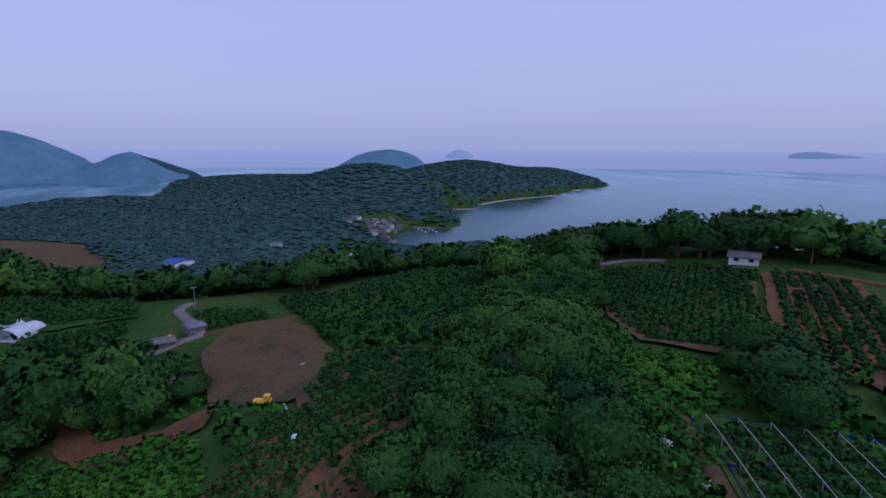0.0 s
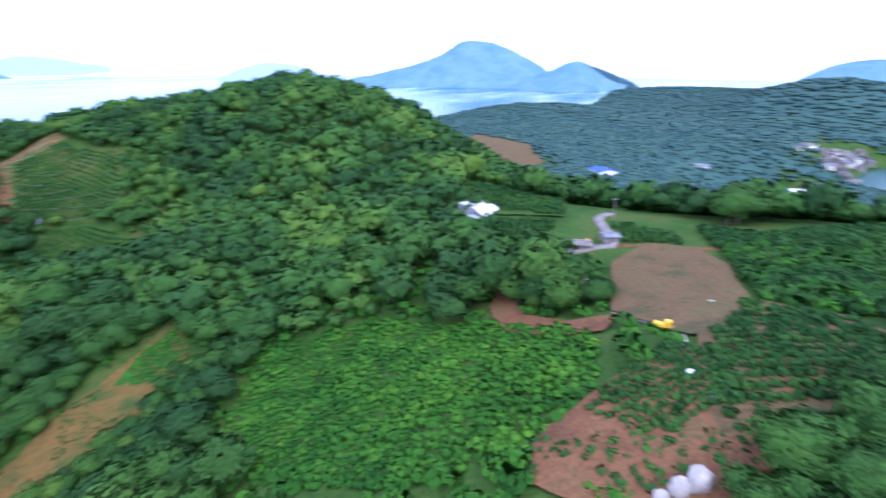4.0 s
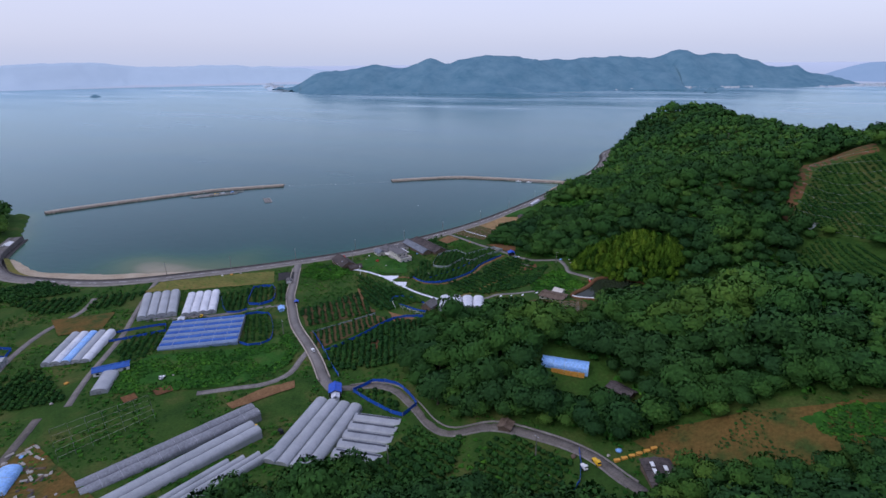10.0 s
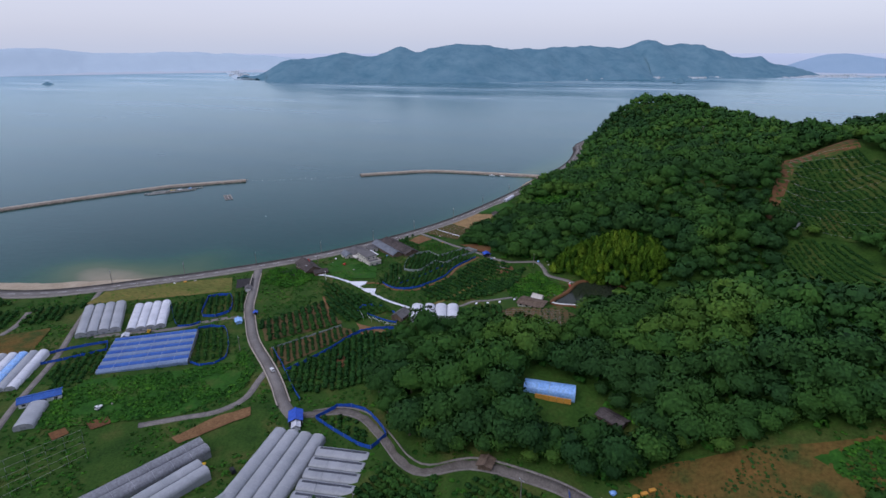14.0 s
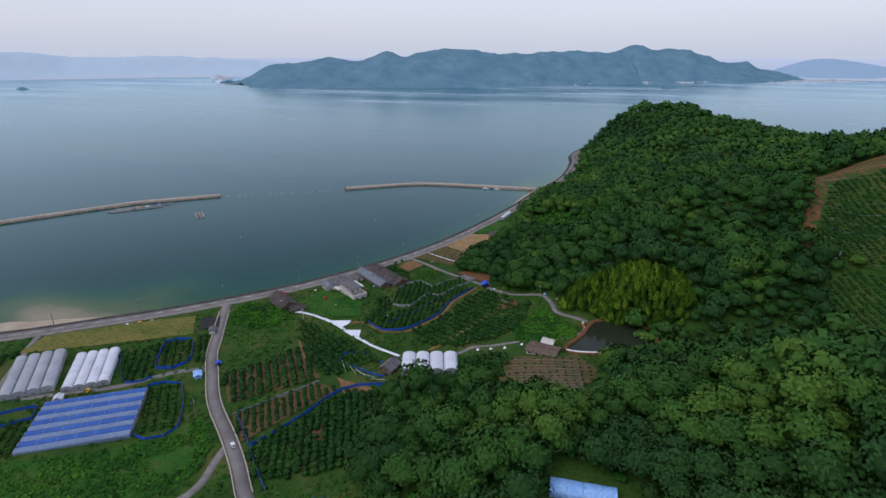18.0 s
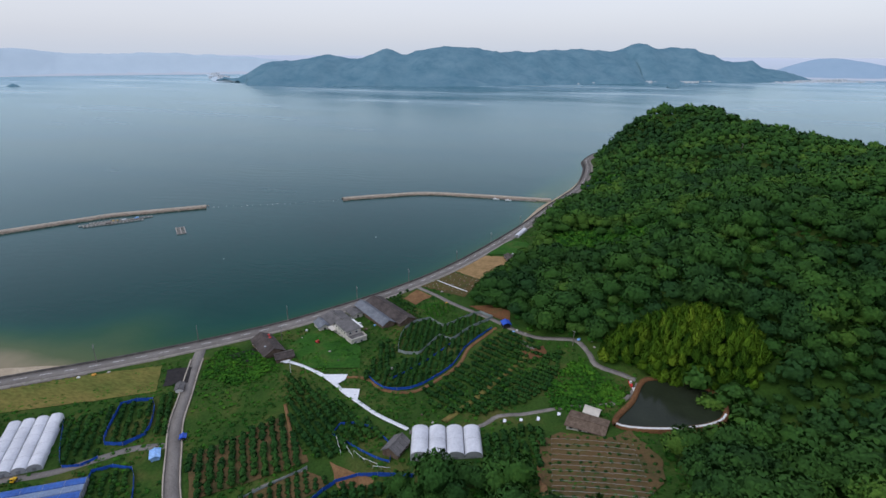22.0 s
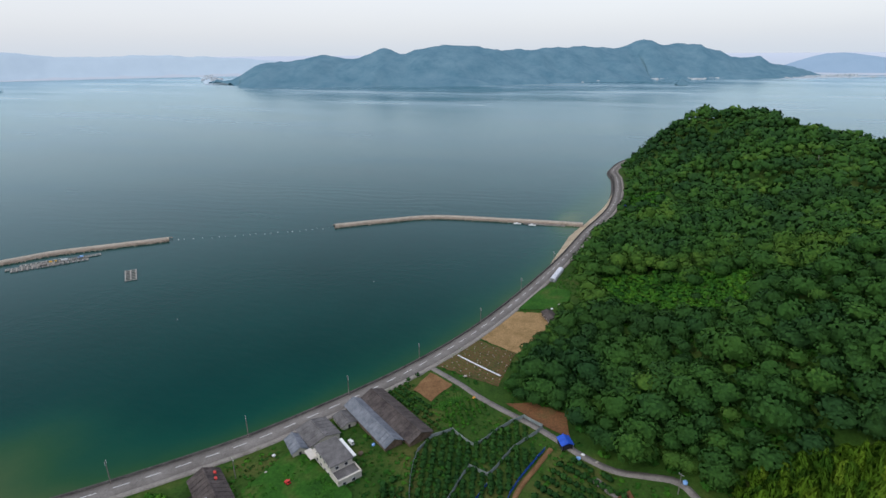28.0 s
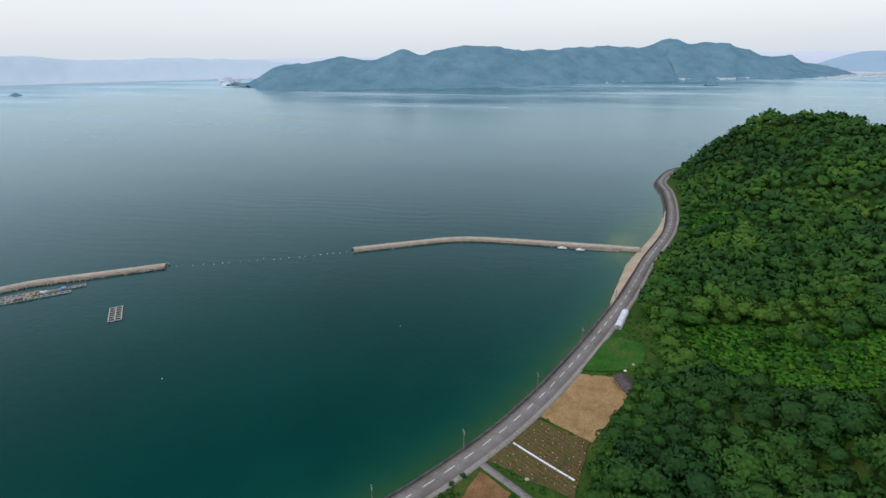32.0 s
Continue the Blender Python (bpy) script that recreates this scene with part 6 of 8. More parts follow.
def building(q, eave, ridge, wall, roof, label, name="house", category="house", along=None, windows=True, over=0.5, group=""):
    x, y, z, turn, hu, hv = rect_of(q)
    if (hv > hu) if along is None else along:
        turn, hu, hv = turn + 90, hv, hu
    ob = thing(name, x, y, z, turn, label, category, group)
    wall_part(ob, hu, hv, eave, ridge, M[wall])
    roof_part(ob, hu, hv, eave, ridge, M[roof], over)
    if windows:
        k = max(1, int(2 * hu / 3.2))
        for i in range(k):
            wx = -hu + (i + 0.5) * 2 * hu / k
            for s, f in ((-hv, 0), (hv, 1)):
                window_part(ob, wx, s, 0.9, 1.5, 1.1, f)
        window_part(ob, hu, 0, 0.0, 1.0, 2.0, 3, "door")
    return ob


farmhouse = building([(-297, -225), (-287, -210), (-295, -204), (-306, -221)], 3.0, 5.6, "wood", "rust", "old wooden farmhouse with a dark rusty patched roof")
for sx, sy, mt in ((-4, 2.5, "red"), (-7, 3.0, "red"), (3.5, -2.5, "steel")):
    bm = bmesh.new()
    box(bm, sx, sx + 1.2, sy - 0.4, sy + 0.4, 4.35, 4.75)
    part("roof_patch", bm, M[mt], farmhouse)
building([(-290, -207), (-286, -202), (-292, -197), (-296, -201)], 2.4, 3.4, "wood", "rust", "low lean-to shed with a rusty roof", "shed", "shed", windows=False)
building([(-332, -207), (-326, -197), (-336, -191), (-342, -201)], 3.0, 4.6, "plaster", "tile", "single-storey house with a grey tiled roof")
building([(-326, -208), (-321, -201), (-325, -198), (-331, -205)], 2.6, 4.2, "plaster", "slate", "small outbuilding with a blue-grey tiled roof", "outbuilding", "shed")
building([(-344, -198), (-340, -192), (-345, -189), (-350, -196)], 2.4, 3.4, "plaster", "tile", "small white-walled shed with a tiled roof", "shed", "shed")
building([(-351, -197), (-334, -171), (-340, -167), (-357, -193)], 3.2, 5.2, "wood", "slate", "long barn with a blue-grey tiled roof", "barn", "barn", windows=False)
building([(-357.2, -193), (-339.2, -164), (-348, -158), (-366, -188)], 3.2, 5.4, "wood", "rust", "long barn with a dark brown roof", "barn", "barn", windows=False)
building([(-245, -127), (-244, -121), (-252, -120), (-253, -126)], 2.6, 4.6, "wood", "tile", "small grey-roofed cottage beside a white greenhouse", "cottage", "cottage")
building([(-276, -67), (-275, -54), (-283, -55), (-285, -68)], 2.4, 3.0, "plaster", "wood", "low pump house with a pale rim and brown roof", "pump_house", "shed", over=0.8)
building([(-287, -63), (-286, -58), (-290, -57), (-291, -62)], 2.2, 3.4, "plaster", "plaster", "tiny pale hut beside the pond", "hut", "hut", windows=False)
building([(94, 140), (100, 136), (102, 139), (96, 143)], 2.5, 3.5, "white", "tile", "white-walled hut with a grey roof on the ridge", "hut", "hut")
building([(-459, -137), (-449, -131), (-453, -127), (-463, -133)], 2.6, 3.6, "wood", "rust", "small dark-roofed shed beside the straw field", "shed", "shed")
building([(-381, 66), (-376, 71), (-380, 75), (-385, 70)], 2.6, 3.6, "white", "concrete", "pale-roofed hut below the hill orchard", "hut", "hut", windows=False)
building([(-198, -463), (-209, -474), (-204, -480), (-192, -469)], 4.2, 5.2, "white", "white", "white workshop building beside the shore", "workshop", "workshop")
building([(-226, -486), (-234, -494), (-229, -499), (-221, -491)], 3.4, 4.4, "white", "white", "small white shore-side shed", "shed", "shed")
building([(-119, -371), (-131, -364), (-127, -357), (-115, -364)], 2.8, 4.8, "plaster", "tile", "farmhouse with a grey-brown tiled roof")
building([(-128, -235), (-139, -226), (-136, -222), (-125, -231)], 2.8, 3.8, "white", "filmb", "white office hut with a blue roof", "office", "office")
building([(-112, -452), (-124, -446), (-121, -440), (-109, -446)], 2.8, 4.4, "plaster", "white", "small pale-roofed house on the hillside")
building([(5, -162), (0, -161), (2, -154), (7, -155)], 2.4, 3.4, "wood", "slate", "shed with a blue-grey sheet roof", "shed", "shed", windows=False)
building([(0, -152), (-8, -154), (-9, -147), (-2, -145)], 2.6, 4.0, "wood", "wood", "shed with a brown sheet roof", "shed", "shed", windows=False)
building([(-6, -158), (-10, -152), (-14, -154), (-10, -160)], 2.6, 3.8, "wood", "slate", "open shed with a blue-grey roof", "shed", "shed", windows=False)
building([(-172, -17), (-168, -9), (-172, -7), (-176, -14)], 2.4, 3.2, "wood", "rust", "dark-roofed hut at the wood's edge", "hut", "hut", windows=False)
building([(-148, -47), (-144, -47), (-144, -43), (-148, -43)], 2.2, 2.8, "wood", "wood", "small brown shed beside the lane", "shed", "shed", windows=False)
lean = building([(-137, -2), (-128, 2), (-131, 9), (-140, 5)], 2.6, 3.2, "wood", "rust", "dark lean-to with pale roof panels at the lane's end", "shed", "shed", windows=False)
for px, py in ((-2.5, -1.6), (0.2, -1.8), (2.6, -1.4), (-1.0, 1.6), (1.8, 1.8)):
    bm = bmesh.new()
    box(bm, px - 0.9, px + 0.9, py - 0.5, py + 0.5, 2.95, 3.2)
    part("roof_panel", bm, M["white"], lean)
building([(-60, 131), (-55, 134), (-57, 138), (-62, 135)], 2.2, 2.6, "concrete", "concrete", "grey block shed beside the ridge lane", "shed", "shed", windows=False)
building([(-53, 139), (-50, 142), (-53, 145), (-56, 142)], 2.2, 2.6, "concrete", "slate", "grey hut beside the ridge lane", "shed", "shed", windows=False)
building([(-220, -208), (-217, -205), (-219, -203), (-222, -206)], 2.0, 2.4, "filmp", "filmp", "small pale blue box hut beside the road", "hut", "hut", windows=False)
building([(-256, -232), (-252, -229), (-254, -227), (-258, -230)], 2.0, 2.6, "white", "tile", "small white hut beside the road junction", "hut", "hut", windows=False)

# two-storey villa with flat terraces
x, y, z, turn, hu, hv = rect_of([(-324, -195), (-313, -178), (-320, -173), (-331, -190)])
villa = thing("house", x, y, z, turn, "two-storey cream house with flat dark roofs and a balcony", "house")
box_part("ground_floor", (-hu, hu, -hv, hv, -0.8, 3.0), M["plaster"], villa)
box_part("upper_floor", (-hu * 0.72, hu * 0.5, -hv, hv * 0.85, 3.0, 5.9), M["plaster"], villa)
box_part("upper_roof", (-hu * 0.78, hu * 0.56, -hv - 0.4, hv * 0.95, 5.9, 6.15), M["tile"], villa)
box_part("terrace_roof", (hu * 0.5, hu * 1.0, -hv, hv, 3.0, 3.12), M["tile"], villa)
for b_ in ((hu * 0.5, hu * 1.04, -hv - 0.05, -hv + 0.12, 3.1, 3.9), (hu * 0.5, hu * 1.04, hv - 0.12, hv + 0.05, 3.1, 3.9), (hu * 0.98, hu * 1.04, -hv, hv, 3.1, 3.9)):
    box_part("parapet", b_, M["plaster"], villa)
box_part("awning", (-hu * 0.6, hu * 0.5, hv * 0.9, hv * 1.25, 5.7, 5.82), M["white"], villa, "long white awning")
box_part("porch_roof", (-hu * 1.15, -hu * 0.6, -hv * 1.6, -hv, 2.4, 2.55), M["plaster"], villa)
for k in range(4):
    wx = -hu * 0.6 + k * hu * 0.3
    window_part(villa, wx, -hv, 3.9, 1.2, 1.2, 0)
    window_part(villa, wx, -hv, 0.9, 1.3, 1.2, 0)
for wy in (-hv * 0.5, hv * 0.3):
    window_part(villa, hu, wy, 0.9, 1.4, 1.3, 3)
    window_part(villa, hu * 0.5, wy, 3.8, 1.3, 1.3, 3)


def canopy(x, y, turn, w, d, h, mat, label):
    z = gz(x, y)
    ob = thing("tarp_shelter", x, y, z, turn, label, "shelter", "tarpaulin shelters")
    for sx in (-1, 1):
        for sy in (-1, 1):
            box_part("post", (sx * w / 2 - 0.06, sx * w / 2 + 0.06, sy * d / 2 - 0.06, sy * d / 2 + 0.06, -0.5, h), M["steel"], ob)
    roof_part(ob, w / 2, d / 2, h, h + d * 0.22, M[mat], 0.3, "", 0.08)
    box_part("skirt", (-w / 2 + 0.05, w / 2 - 0.05, -d / 2 + 0.05, d / 2 - 0.05, -0.3, h * 0.75), M["dark" if mat == "tarp" else mat], ob)
    return ob


canopy(-106, 145, 20, 8.0, 4.5, 1.5, "film", "white sheeted store on the ridge")
canopy(-357, -110.5, 30, 4.6, 4.2, 2.4, "tarp", "blue tarpaulin shelter beside the path")
canopy(-161, -126, 35, 6.5, 5.0, 2.8, "tarp", "large blue tarpaulin shelter beside a greenhouse")
canopy(-157, -123, 35, 3.0, 3.0, 2.4, "filmw", "white sheet shelter beside a blue tarpaulin")
canopy(-82, -262, 40, 6.5, 4.5, 2.4, "filmp", "pale blue sheeted store beside the lane")
canopy(-76, -265, 40, 3.6, 4.0, 2.2, "filmw", "white sheeted store beside the lane")
canopy(-184.5, -246, 40, 3.6, 3.0, 2.2, "filmw", "white sheeted water tank store")
canopy(-230.5, -203.5, 40, 2.4, 2.0, 1.6, "tarp", "low blue tarpaulin cover beside the road")
canopy(-705, -105, 10, 4.0, 3.0, 2.2, "tarp", "blue roofed shelter beside the coast road")

# ---------------------------------------------------------------- nets and fences


def net_fence(line, high, mat, label, closed=False, gap=5.0):
    p = smooth_line(line + (line[:1] if closed else []), gap)
    ob = thing("net_fence", p[0][0], p[0][1], gz(*p[0]), 0, label, "fence", "windbreak nets")
    inv = ob.matrix_world.inverted()
    zs = ground(p[:, 0], p[:, 1])
    for i in range(len(p) - 1):
        bm = bmesh.new()
        (ax, ay), (bx, by) = p[i], p[i + 1]
        dx, dy = np.array([by - ay, ax - bx]) / (math.hypot(bx - ax, by - ay) + 1e-6) * 0.05
        sag = 0.12
        co = [(ax, ay, zs[i] - 0.1), (bx, by, zs[i + 1] - 0.1), (bx, by, zs[i + 1] + high), ((ax + bx) / 2, (ay + by) / 2, (zs[i] + zs[i + 1]) / 2 + high - sag), (ax, ay, zs[i] + high)]
        co2 = [(c[0] + dx, c[1] + dy, c[2]) for c in co]
        solid(bm, co + co2, [(0, 1, 2, 3, 4), (9, 8, 7, 6, 5), (4, 3, 8, 9), (3, 2, 7, 8)])
        part("net", bm, M[mat], ob).matrix_parent_inverse = inv
    for i in range(len(p)):
        bm = bmesh.new()
        box(bm, p[i][0] - 0.06, p[i][0] + 0.06, p[i][1] - 0.06, p[i][1] + 0.06, zs[i] - 0.4, zs[i] + high + 0.15)
        part("post", bm, M["steel"], ob).matrix_parent_inverse = inv


net_fence([(-164, -119), (-172, -114), (-171, -101), (-158, -85), (-152, -88), (-157, -102)], 1.9, "bluenet", "blue windbreak net ringing a small orchard", True)
net_fence([(-201, -168), (-190, -154), (-178, -140), (-172, -132)], 1.9, "bluenet", "blue windbreak net beside the valley road")
net_fence([(-188, -151), (-206, -143), (-228, -136), (-235, -124), (-238, -112)], 1.8, "bluenet", "blue windbreak net above an orchard")
net_fence([(-202, -170), (-216, -160), (-231, -149)], 1.4, "greynet", "grey windbreak net between orchards")
net_fence([(-288, -155), (-282, -145), (-286, -134), (-297, -128), (-311, -124), (-328, -124), (-341, -121), (-353, -117)], 1.5, "bluenet", "blue windbreak net along a terrace")
net_fence([(-290, -145), (-304, -139), (-317, -135), (-330, -132)], 1.2, "bluenet", "low blue net between orchard rows")
net_fence([(-314, -153), (-324, -157), (-338, -160), (-347, -158), (-353, -152), (-347, -142), (-358, -136), (-369, -128), (-365, -120), (-350, -128), (-334, -133), (-336, -140), (-315, -143)], 1.8, "greynet", "tall grey net around citrus rows", True)
net_fence([(-238, -244), (-245, -234), (-227, -219), (-218, -229)], 1.8, "bluenet", "blue net around citrus rows", True)
net_fence([(-206, -220), (-212, -208), (-187, -185), (-178, -197)], 1.6, "bluenet", "blue net around citrus rows on brown soil", True)
net_fence([(-223, -257), (-204, -232), (-212, -224.5)], 1.4, "bluenet", "blue net beside dark citrus rows")
net_fence([(2, -223), (-8, -228), (-30, -208), (-27, -196), (-20, -193), (-8, -204)], 1.8, "bluenet", "blue net around an upper orchard", True)
net_fence([(-31, -190), (-44, -184), (-52, -178), (-50, -186)], 1.4, "bluenet", "blue net beside the lane")
net_fence([(-10, -177), (-30, -168), (-48, -159), (-44, -153), (-20, -160), (-4, -168)], 1.6, "greynet", "grey net around a citrus plot", True)
net_fence([(-105, -315), (-120, -290), (-126, -296), (-112, -322)], 1.6, "bluenet", "blue net beyond the greenhouses", True)
net_fence([(-165, -393), (-146, -364), (-122, -374)], 1.6, "bluenet", "blue net around a bare plot")
net_fence([(-130, -420), (-150, -405), (-172, -402), (-180, -415)], 1.6, "bluenet", "blue net below the southern wood")
net_fence([(-142, -20), (-128, -17), (-116, -22), (-112, -40)], 1.4, "bluenet", "blue net around a plot beside the lane")
net_fence([(-249, -150), (-255, -150), (-257, -139), (-249, -125), (-242, -123), (-244, -135)], 1.2, "bluenet", "blue net over a nursery plot", True)
net_fence([(-172, -243), (-150, -260), (-158, -266), (-178, -250)], 1.5, "bluenet", "blue net around a plot between greenhouses", True)
net_fence([(-290, -10), (-297, -4), (-305, -2)], 1.2, "bluenet", "blue net behind the pond")
net_fence([(40, 57), (46, 57), (58, 55)], 0.35, "navynet", "blue net at the top of a wire-framed orchard")
net_fence([(42, 56), (42, 48), (46, 48), (55, 51)], 0.9, "navynet", "blue net across a wire-framed orchard")
net_fence([(42, 48), (41, 38), (40, 24)], 0.9, "navynet", "blue net down the orchard's side")
net_fence([(58, 54), (63, 53), (68, 48)], 0.9, "navynet", "blue net beside a wire-framed orchard")


def trellis(a, b_, high, label, gap=4.0, mat="white", thick=0.07):
    """Posts with one rail on top."""
    a, b_ = np.array(a, float), np.array(b_, float)
    k = max(1, int(np.linalg.norm(b_ - a) / gap))
    p = np.array([a + (b_ - a) * i / k for i in range(k + 1)])
    zs = ground(p[:, 0], p[:, 1]) + high
    ob = thing("trellis", a[0], a[1], zs[0] - high, 0, label, "trellis", "orchard trellises")
    inv = ob.matrix_world.inverted()
    for i in range(k + 1):
        bm = bmesh.new()
        box(bm, p[i][0] - 0.05, p[i][0] + 0.05, p[i][1] - 0.05, p[i][1] + 0.05, zs[i] - high - 0.3, zs[i])
        part("post", bm, M["steel"], ob).matrix_parent_inverse = inv
        if i < k:
            bm = bmesh.new()
            v = Vector((*p[i + 1], zs[i + 1])) - Vector((*p[i], zs[i]))
            mm = Matrix.Translation(Vector((*p[i], zs[i])) + v / 2) @ v.to_track_quat("Z", "Y").to_matrix().to_4x4()
            bmesh.ops.create_cone(bm, cap_ends=True, segments=6, radius1=thick, radius2=thick, depth=v.length, matrix=mm)
            part("rail", bm, M[mat], ob).matrix_parent_inverse = inv


for k in range(7):
    trellis((43 + k * 3.5, 55 - k * 0.7), (41.5 + k * 3.9, 23), 1.9, "grey-white pipe trellis over low citrus bushes", 4.0, "litter", 0.05)
for k in range(5):
    trellis((-92 + k * 2.2, -207 + k * 5), (-124 + k * 2.0, -194 + k * 3.4), 2.0, "pale wire trellis in a grassy plot", 5.0, "litter", 0.045)
for k in range(9):
    trellis((-384 - k * 8.4, 62 + k * 1.8), (-357 - k * 11, 114 + min(k, 4) * 4 - max(0, k - 4) * 6), 1.4, "grey pipe trellis on the hill orchard", 7.0, "steel", 0.035)
for k in range(16):
    trellis((-268 + k * 3.1, -72 + k * 0.5), (-270 + k * 3.3, -45 + k * 0.6), 1.2, "thin grey wire trellis on the young terrace", 9.0, "steel", 0.035)
for k in range(5):
    trellis((-247 + k * 2.4, -147 + k * 5), (-237 + k * 0.4 - 3, -141 + k * 5), 1.6, "pale hoop frame in a nursery plot", 3.0)

# ---------------------------------------------------------------- pond
POND = [(-283, -51), (-300, -46), (-318, -41), (-321, -25), (-316, -14), (-300, -14), (-288, -30)]
bm = bmesh.new()
vs = [bm.verts.new((px, py, 13.4)) for px, py in [tuple(q) for q in smooth_line(POND, 4.0, True)]]
bm.faces.new(vs)
me = bpy.data.meshes.new("pond_water")
bm.normal_update()
if bm.faces[:][0].normal.z < 0:
    bmesh.ops.reverse_faces(bm, faces=bm.faces[:])
bm.to_mesh(me)
bm.free()
put("pond_water", me, M["pondw"], None, "still dark green irrigation pond", "pond", "structure")
rim = np.vstack([smooth_line(POND, 3.0, True), np.array(POND[:1], float)])
ribbon("pond_bank", rim, 2.0, M["soil"], 0, "brown earth bank around the pond", 3.0, None, "structure", 14.1, "bank")
ribbon("pond_kerb", rim[int(len(rim) * 0.62):], 0.7, M["white"], 0, "pale concrete kerb of the pond", 1.0, None, "structure", 14.4, "kerb")

# ---------------------------------------------------------------- poles


def utility_pole(x, y, high, label, turn=0.0, arms=2, z=None):
    ob = thing("utility_pole", x, y, gz(x, y) if z is None else z, turn, label, "utility pole", "utility poles")
    bm = bmesh.new()
    bmesh.ops.create_cone(bm, cap_ends=True, segments=10, radius1=0.19, radius2=0.12, depth=high + 0.6, matrix=Matrix.Translation((0, 0, high / 2 - 0.3)))
    part("shaft", bm, M["concrete"], ob)
    for k in range(arms):
        box_part("crossarm", (-0.9, 0.9, -0.06, 0.06, high - 0.5 - k * 0.9, high - 0.38 - k * 0.9), M["steel"], ob)
        for sx in (-0.8, 0.0, 0.8):
            bm = bmesh.new()
            bmesh.ops.create_cone(bm, cap_ends=True, segments=6, radius1=0.07, radius2=0.04, depth=0.22, matrix=Matrix.Translation((sx, 0.09, high - 0.27 - k * 0.9)))
            part("insulator", bm, M["white"], ob)
    return ob


POLES = [(-232, -312), (-256, -281), (-291, -252), (-325, -226), (-362, -206), (-399, -188), (-441, -172), (-490, -161), (-541, -150)]
for px, py in POLES:
    q = np.argmin(np.hypot(SEA_WALL[:, 0] - px, SEA_WALL[:, 1] - py))
    e = offset(BAY, inland * 2.0)[q]
    utility_pole(e[0], e[1], 9.5, "grey concrete utility pole beside the sea wall", 40, 2, 3.3)
for px, py, hh in ((-341, -74, 8), (-686, 34, 9), (-700, -20, 8), (-124, -78, 9), (-136, -32, 8), (-196, -184, 8), (-86, -240, 8), (-62, -176, 8), (-306, -214, 8.5), (34, 158, 8), (116, 138, 9), (-60, 160, 8), (-40, 100, 6), (-150, 180, 8)):
    utility_pole(px, py, hh, "grey utility pole among fields", 60, 1)
lamp = thing("street_lamp", -281, -191, gz(-281, -191), 20, "pale lamp post beside the house garden", "lamp post")
box_part("post", (-0.08, 0.08, -0.08, 0.08, -0.3, 7.0), M["white"], lamp)
box_part("lamp_head", (-0.1, 1.2, -0.15, 0.15, 6.9, 7.05), M["white"], lamp)

# ---------------------------------------------------------------- sea things


def raft(x, y, turn, nx, ny, cell, label):
    ob = thing("fish_raft", x, y, 0.15, turn, label, "raft", "mooring rafts")
    L, W = nx * cell, ny * cell
    for i in range(nx + 1):
        box_part("beam", (i * cell - L / 2 - 0.35, i * cell - L / 2 + 0.35, -W / 2 - 0.3, W / 2 + 0.3, 0.0, 0.35), M["litter"], ob)
    for j in range(ny + 1):
        box_part("plank", (-L / 2 - 0.4, L / 2 + 0.4, j * cell - W / 2 - 0.3, j * cell - W / 2 + 0.3, 0.355, 0.6), M["litter"], ob)
    for i in range(nx):
        for j in range(ny):
            bm = bmesh.new()
            bmesh.ops.create_cone(bm, cap_ends=True, segments=8, radius1=0.4, radius2=0.4, depth=0.9, matrix=Matrix.Translation((i * cell - L / 2 + 0.5, j * cell - W / 2, -0.1)) @ Matrix.Rotation(math.pi / 2, 4, "Y"))
            part("float", bm, M["dark"], ob)


raft(-436, -410, 49, 6, 2, 3.2, "square timber fish raft moored in the bay")
for px, py, tn, nx, lb in ((-431, -480, 142, 15, "long grey mooring raft beside the breakwater"), (-440, -481, 143, 11, "weathered mooring raft with fishing gear"), (-424, -491, 141, 9, "grey timber mooring raft beside the breakwater"), (-452, -472, 144, 6, "narrow timber raft beside the breakwater"), (-432, -491, 142, 8, "grey plank raft beside the breakwater")):
    raft(px, py, tn, nx, 1, 3.0, lb)
for k, (px, py, tn, mt) in enumerate(((-442, -479.5, 143, "white"), (-436, -484, 143, "yellow"), (-428, -482.4, 142, "rust"), (-449, -474, 144, "filmp"), (-433, -478.5, 142, "litter"), (-438, -474.5, 142, "litter"))):
    ob = thing("gear_crates", px, py, 0.75, tn, ("white", "yellow", "rusty", "pale blue", "pale grey", "pale grey")[k] + " fishing gear crates piled on a raft", "gear")
    for j in range(4):
        s = rng.uniform(0.4, 0.9)
        ox, oy = rng.uniform(-2, 2), rng.uniform(-0.6, 0.6)
        box_part("crate", (ox - s, ox + s, oy - 0.5, oy + 0.5, 0, s), M[mt], ob)


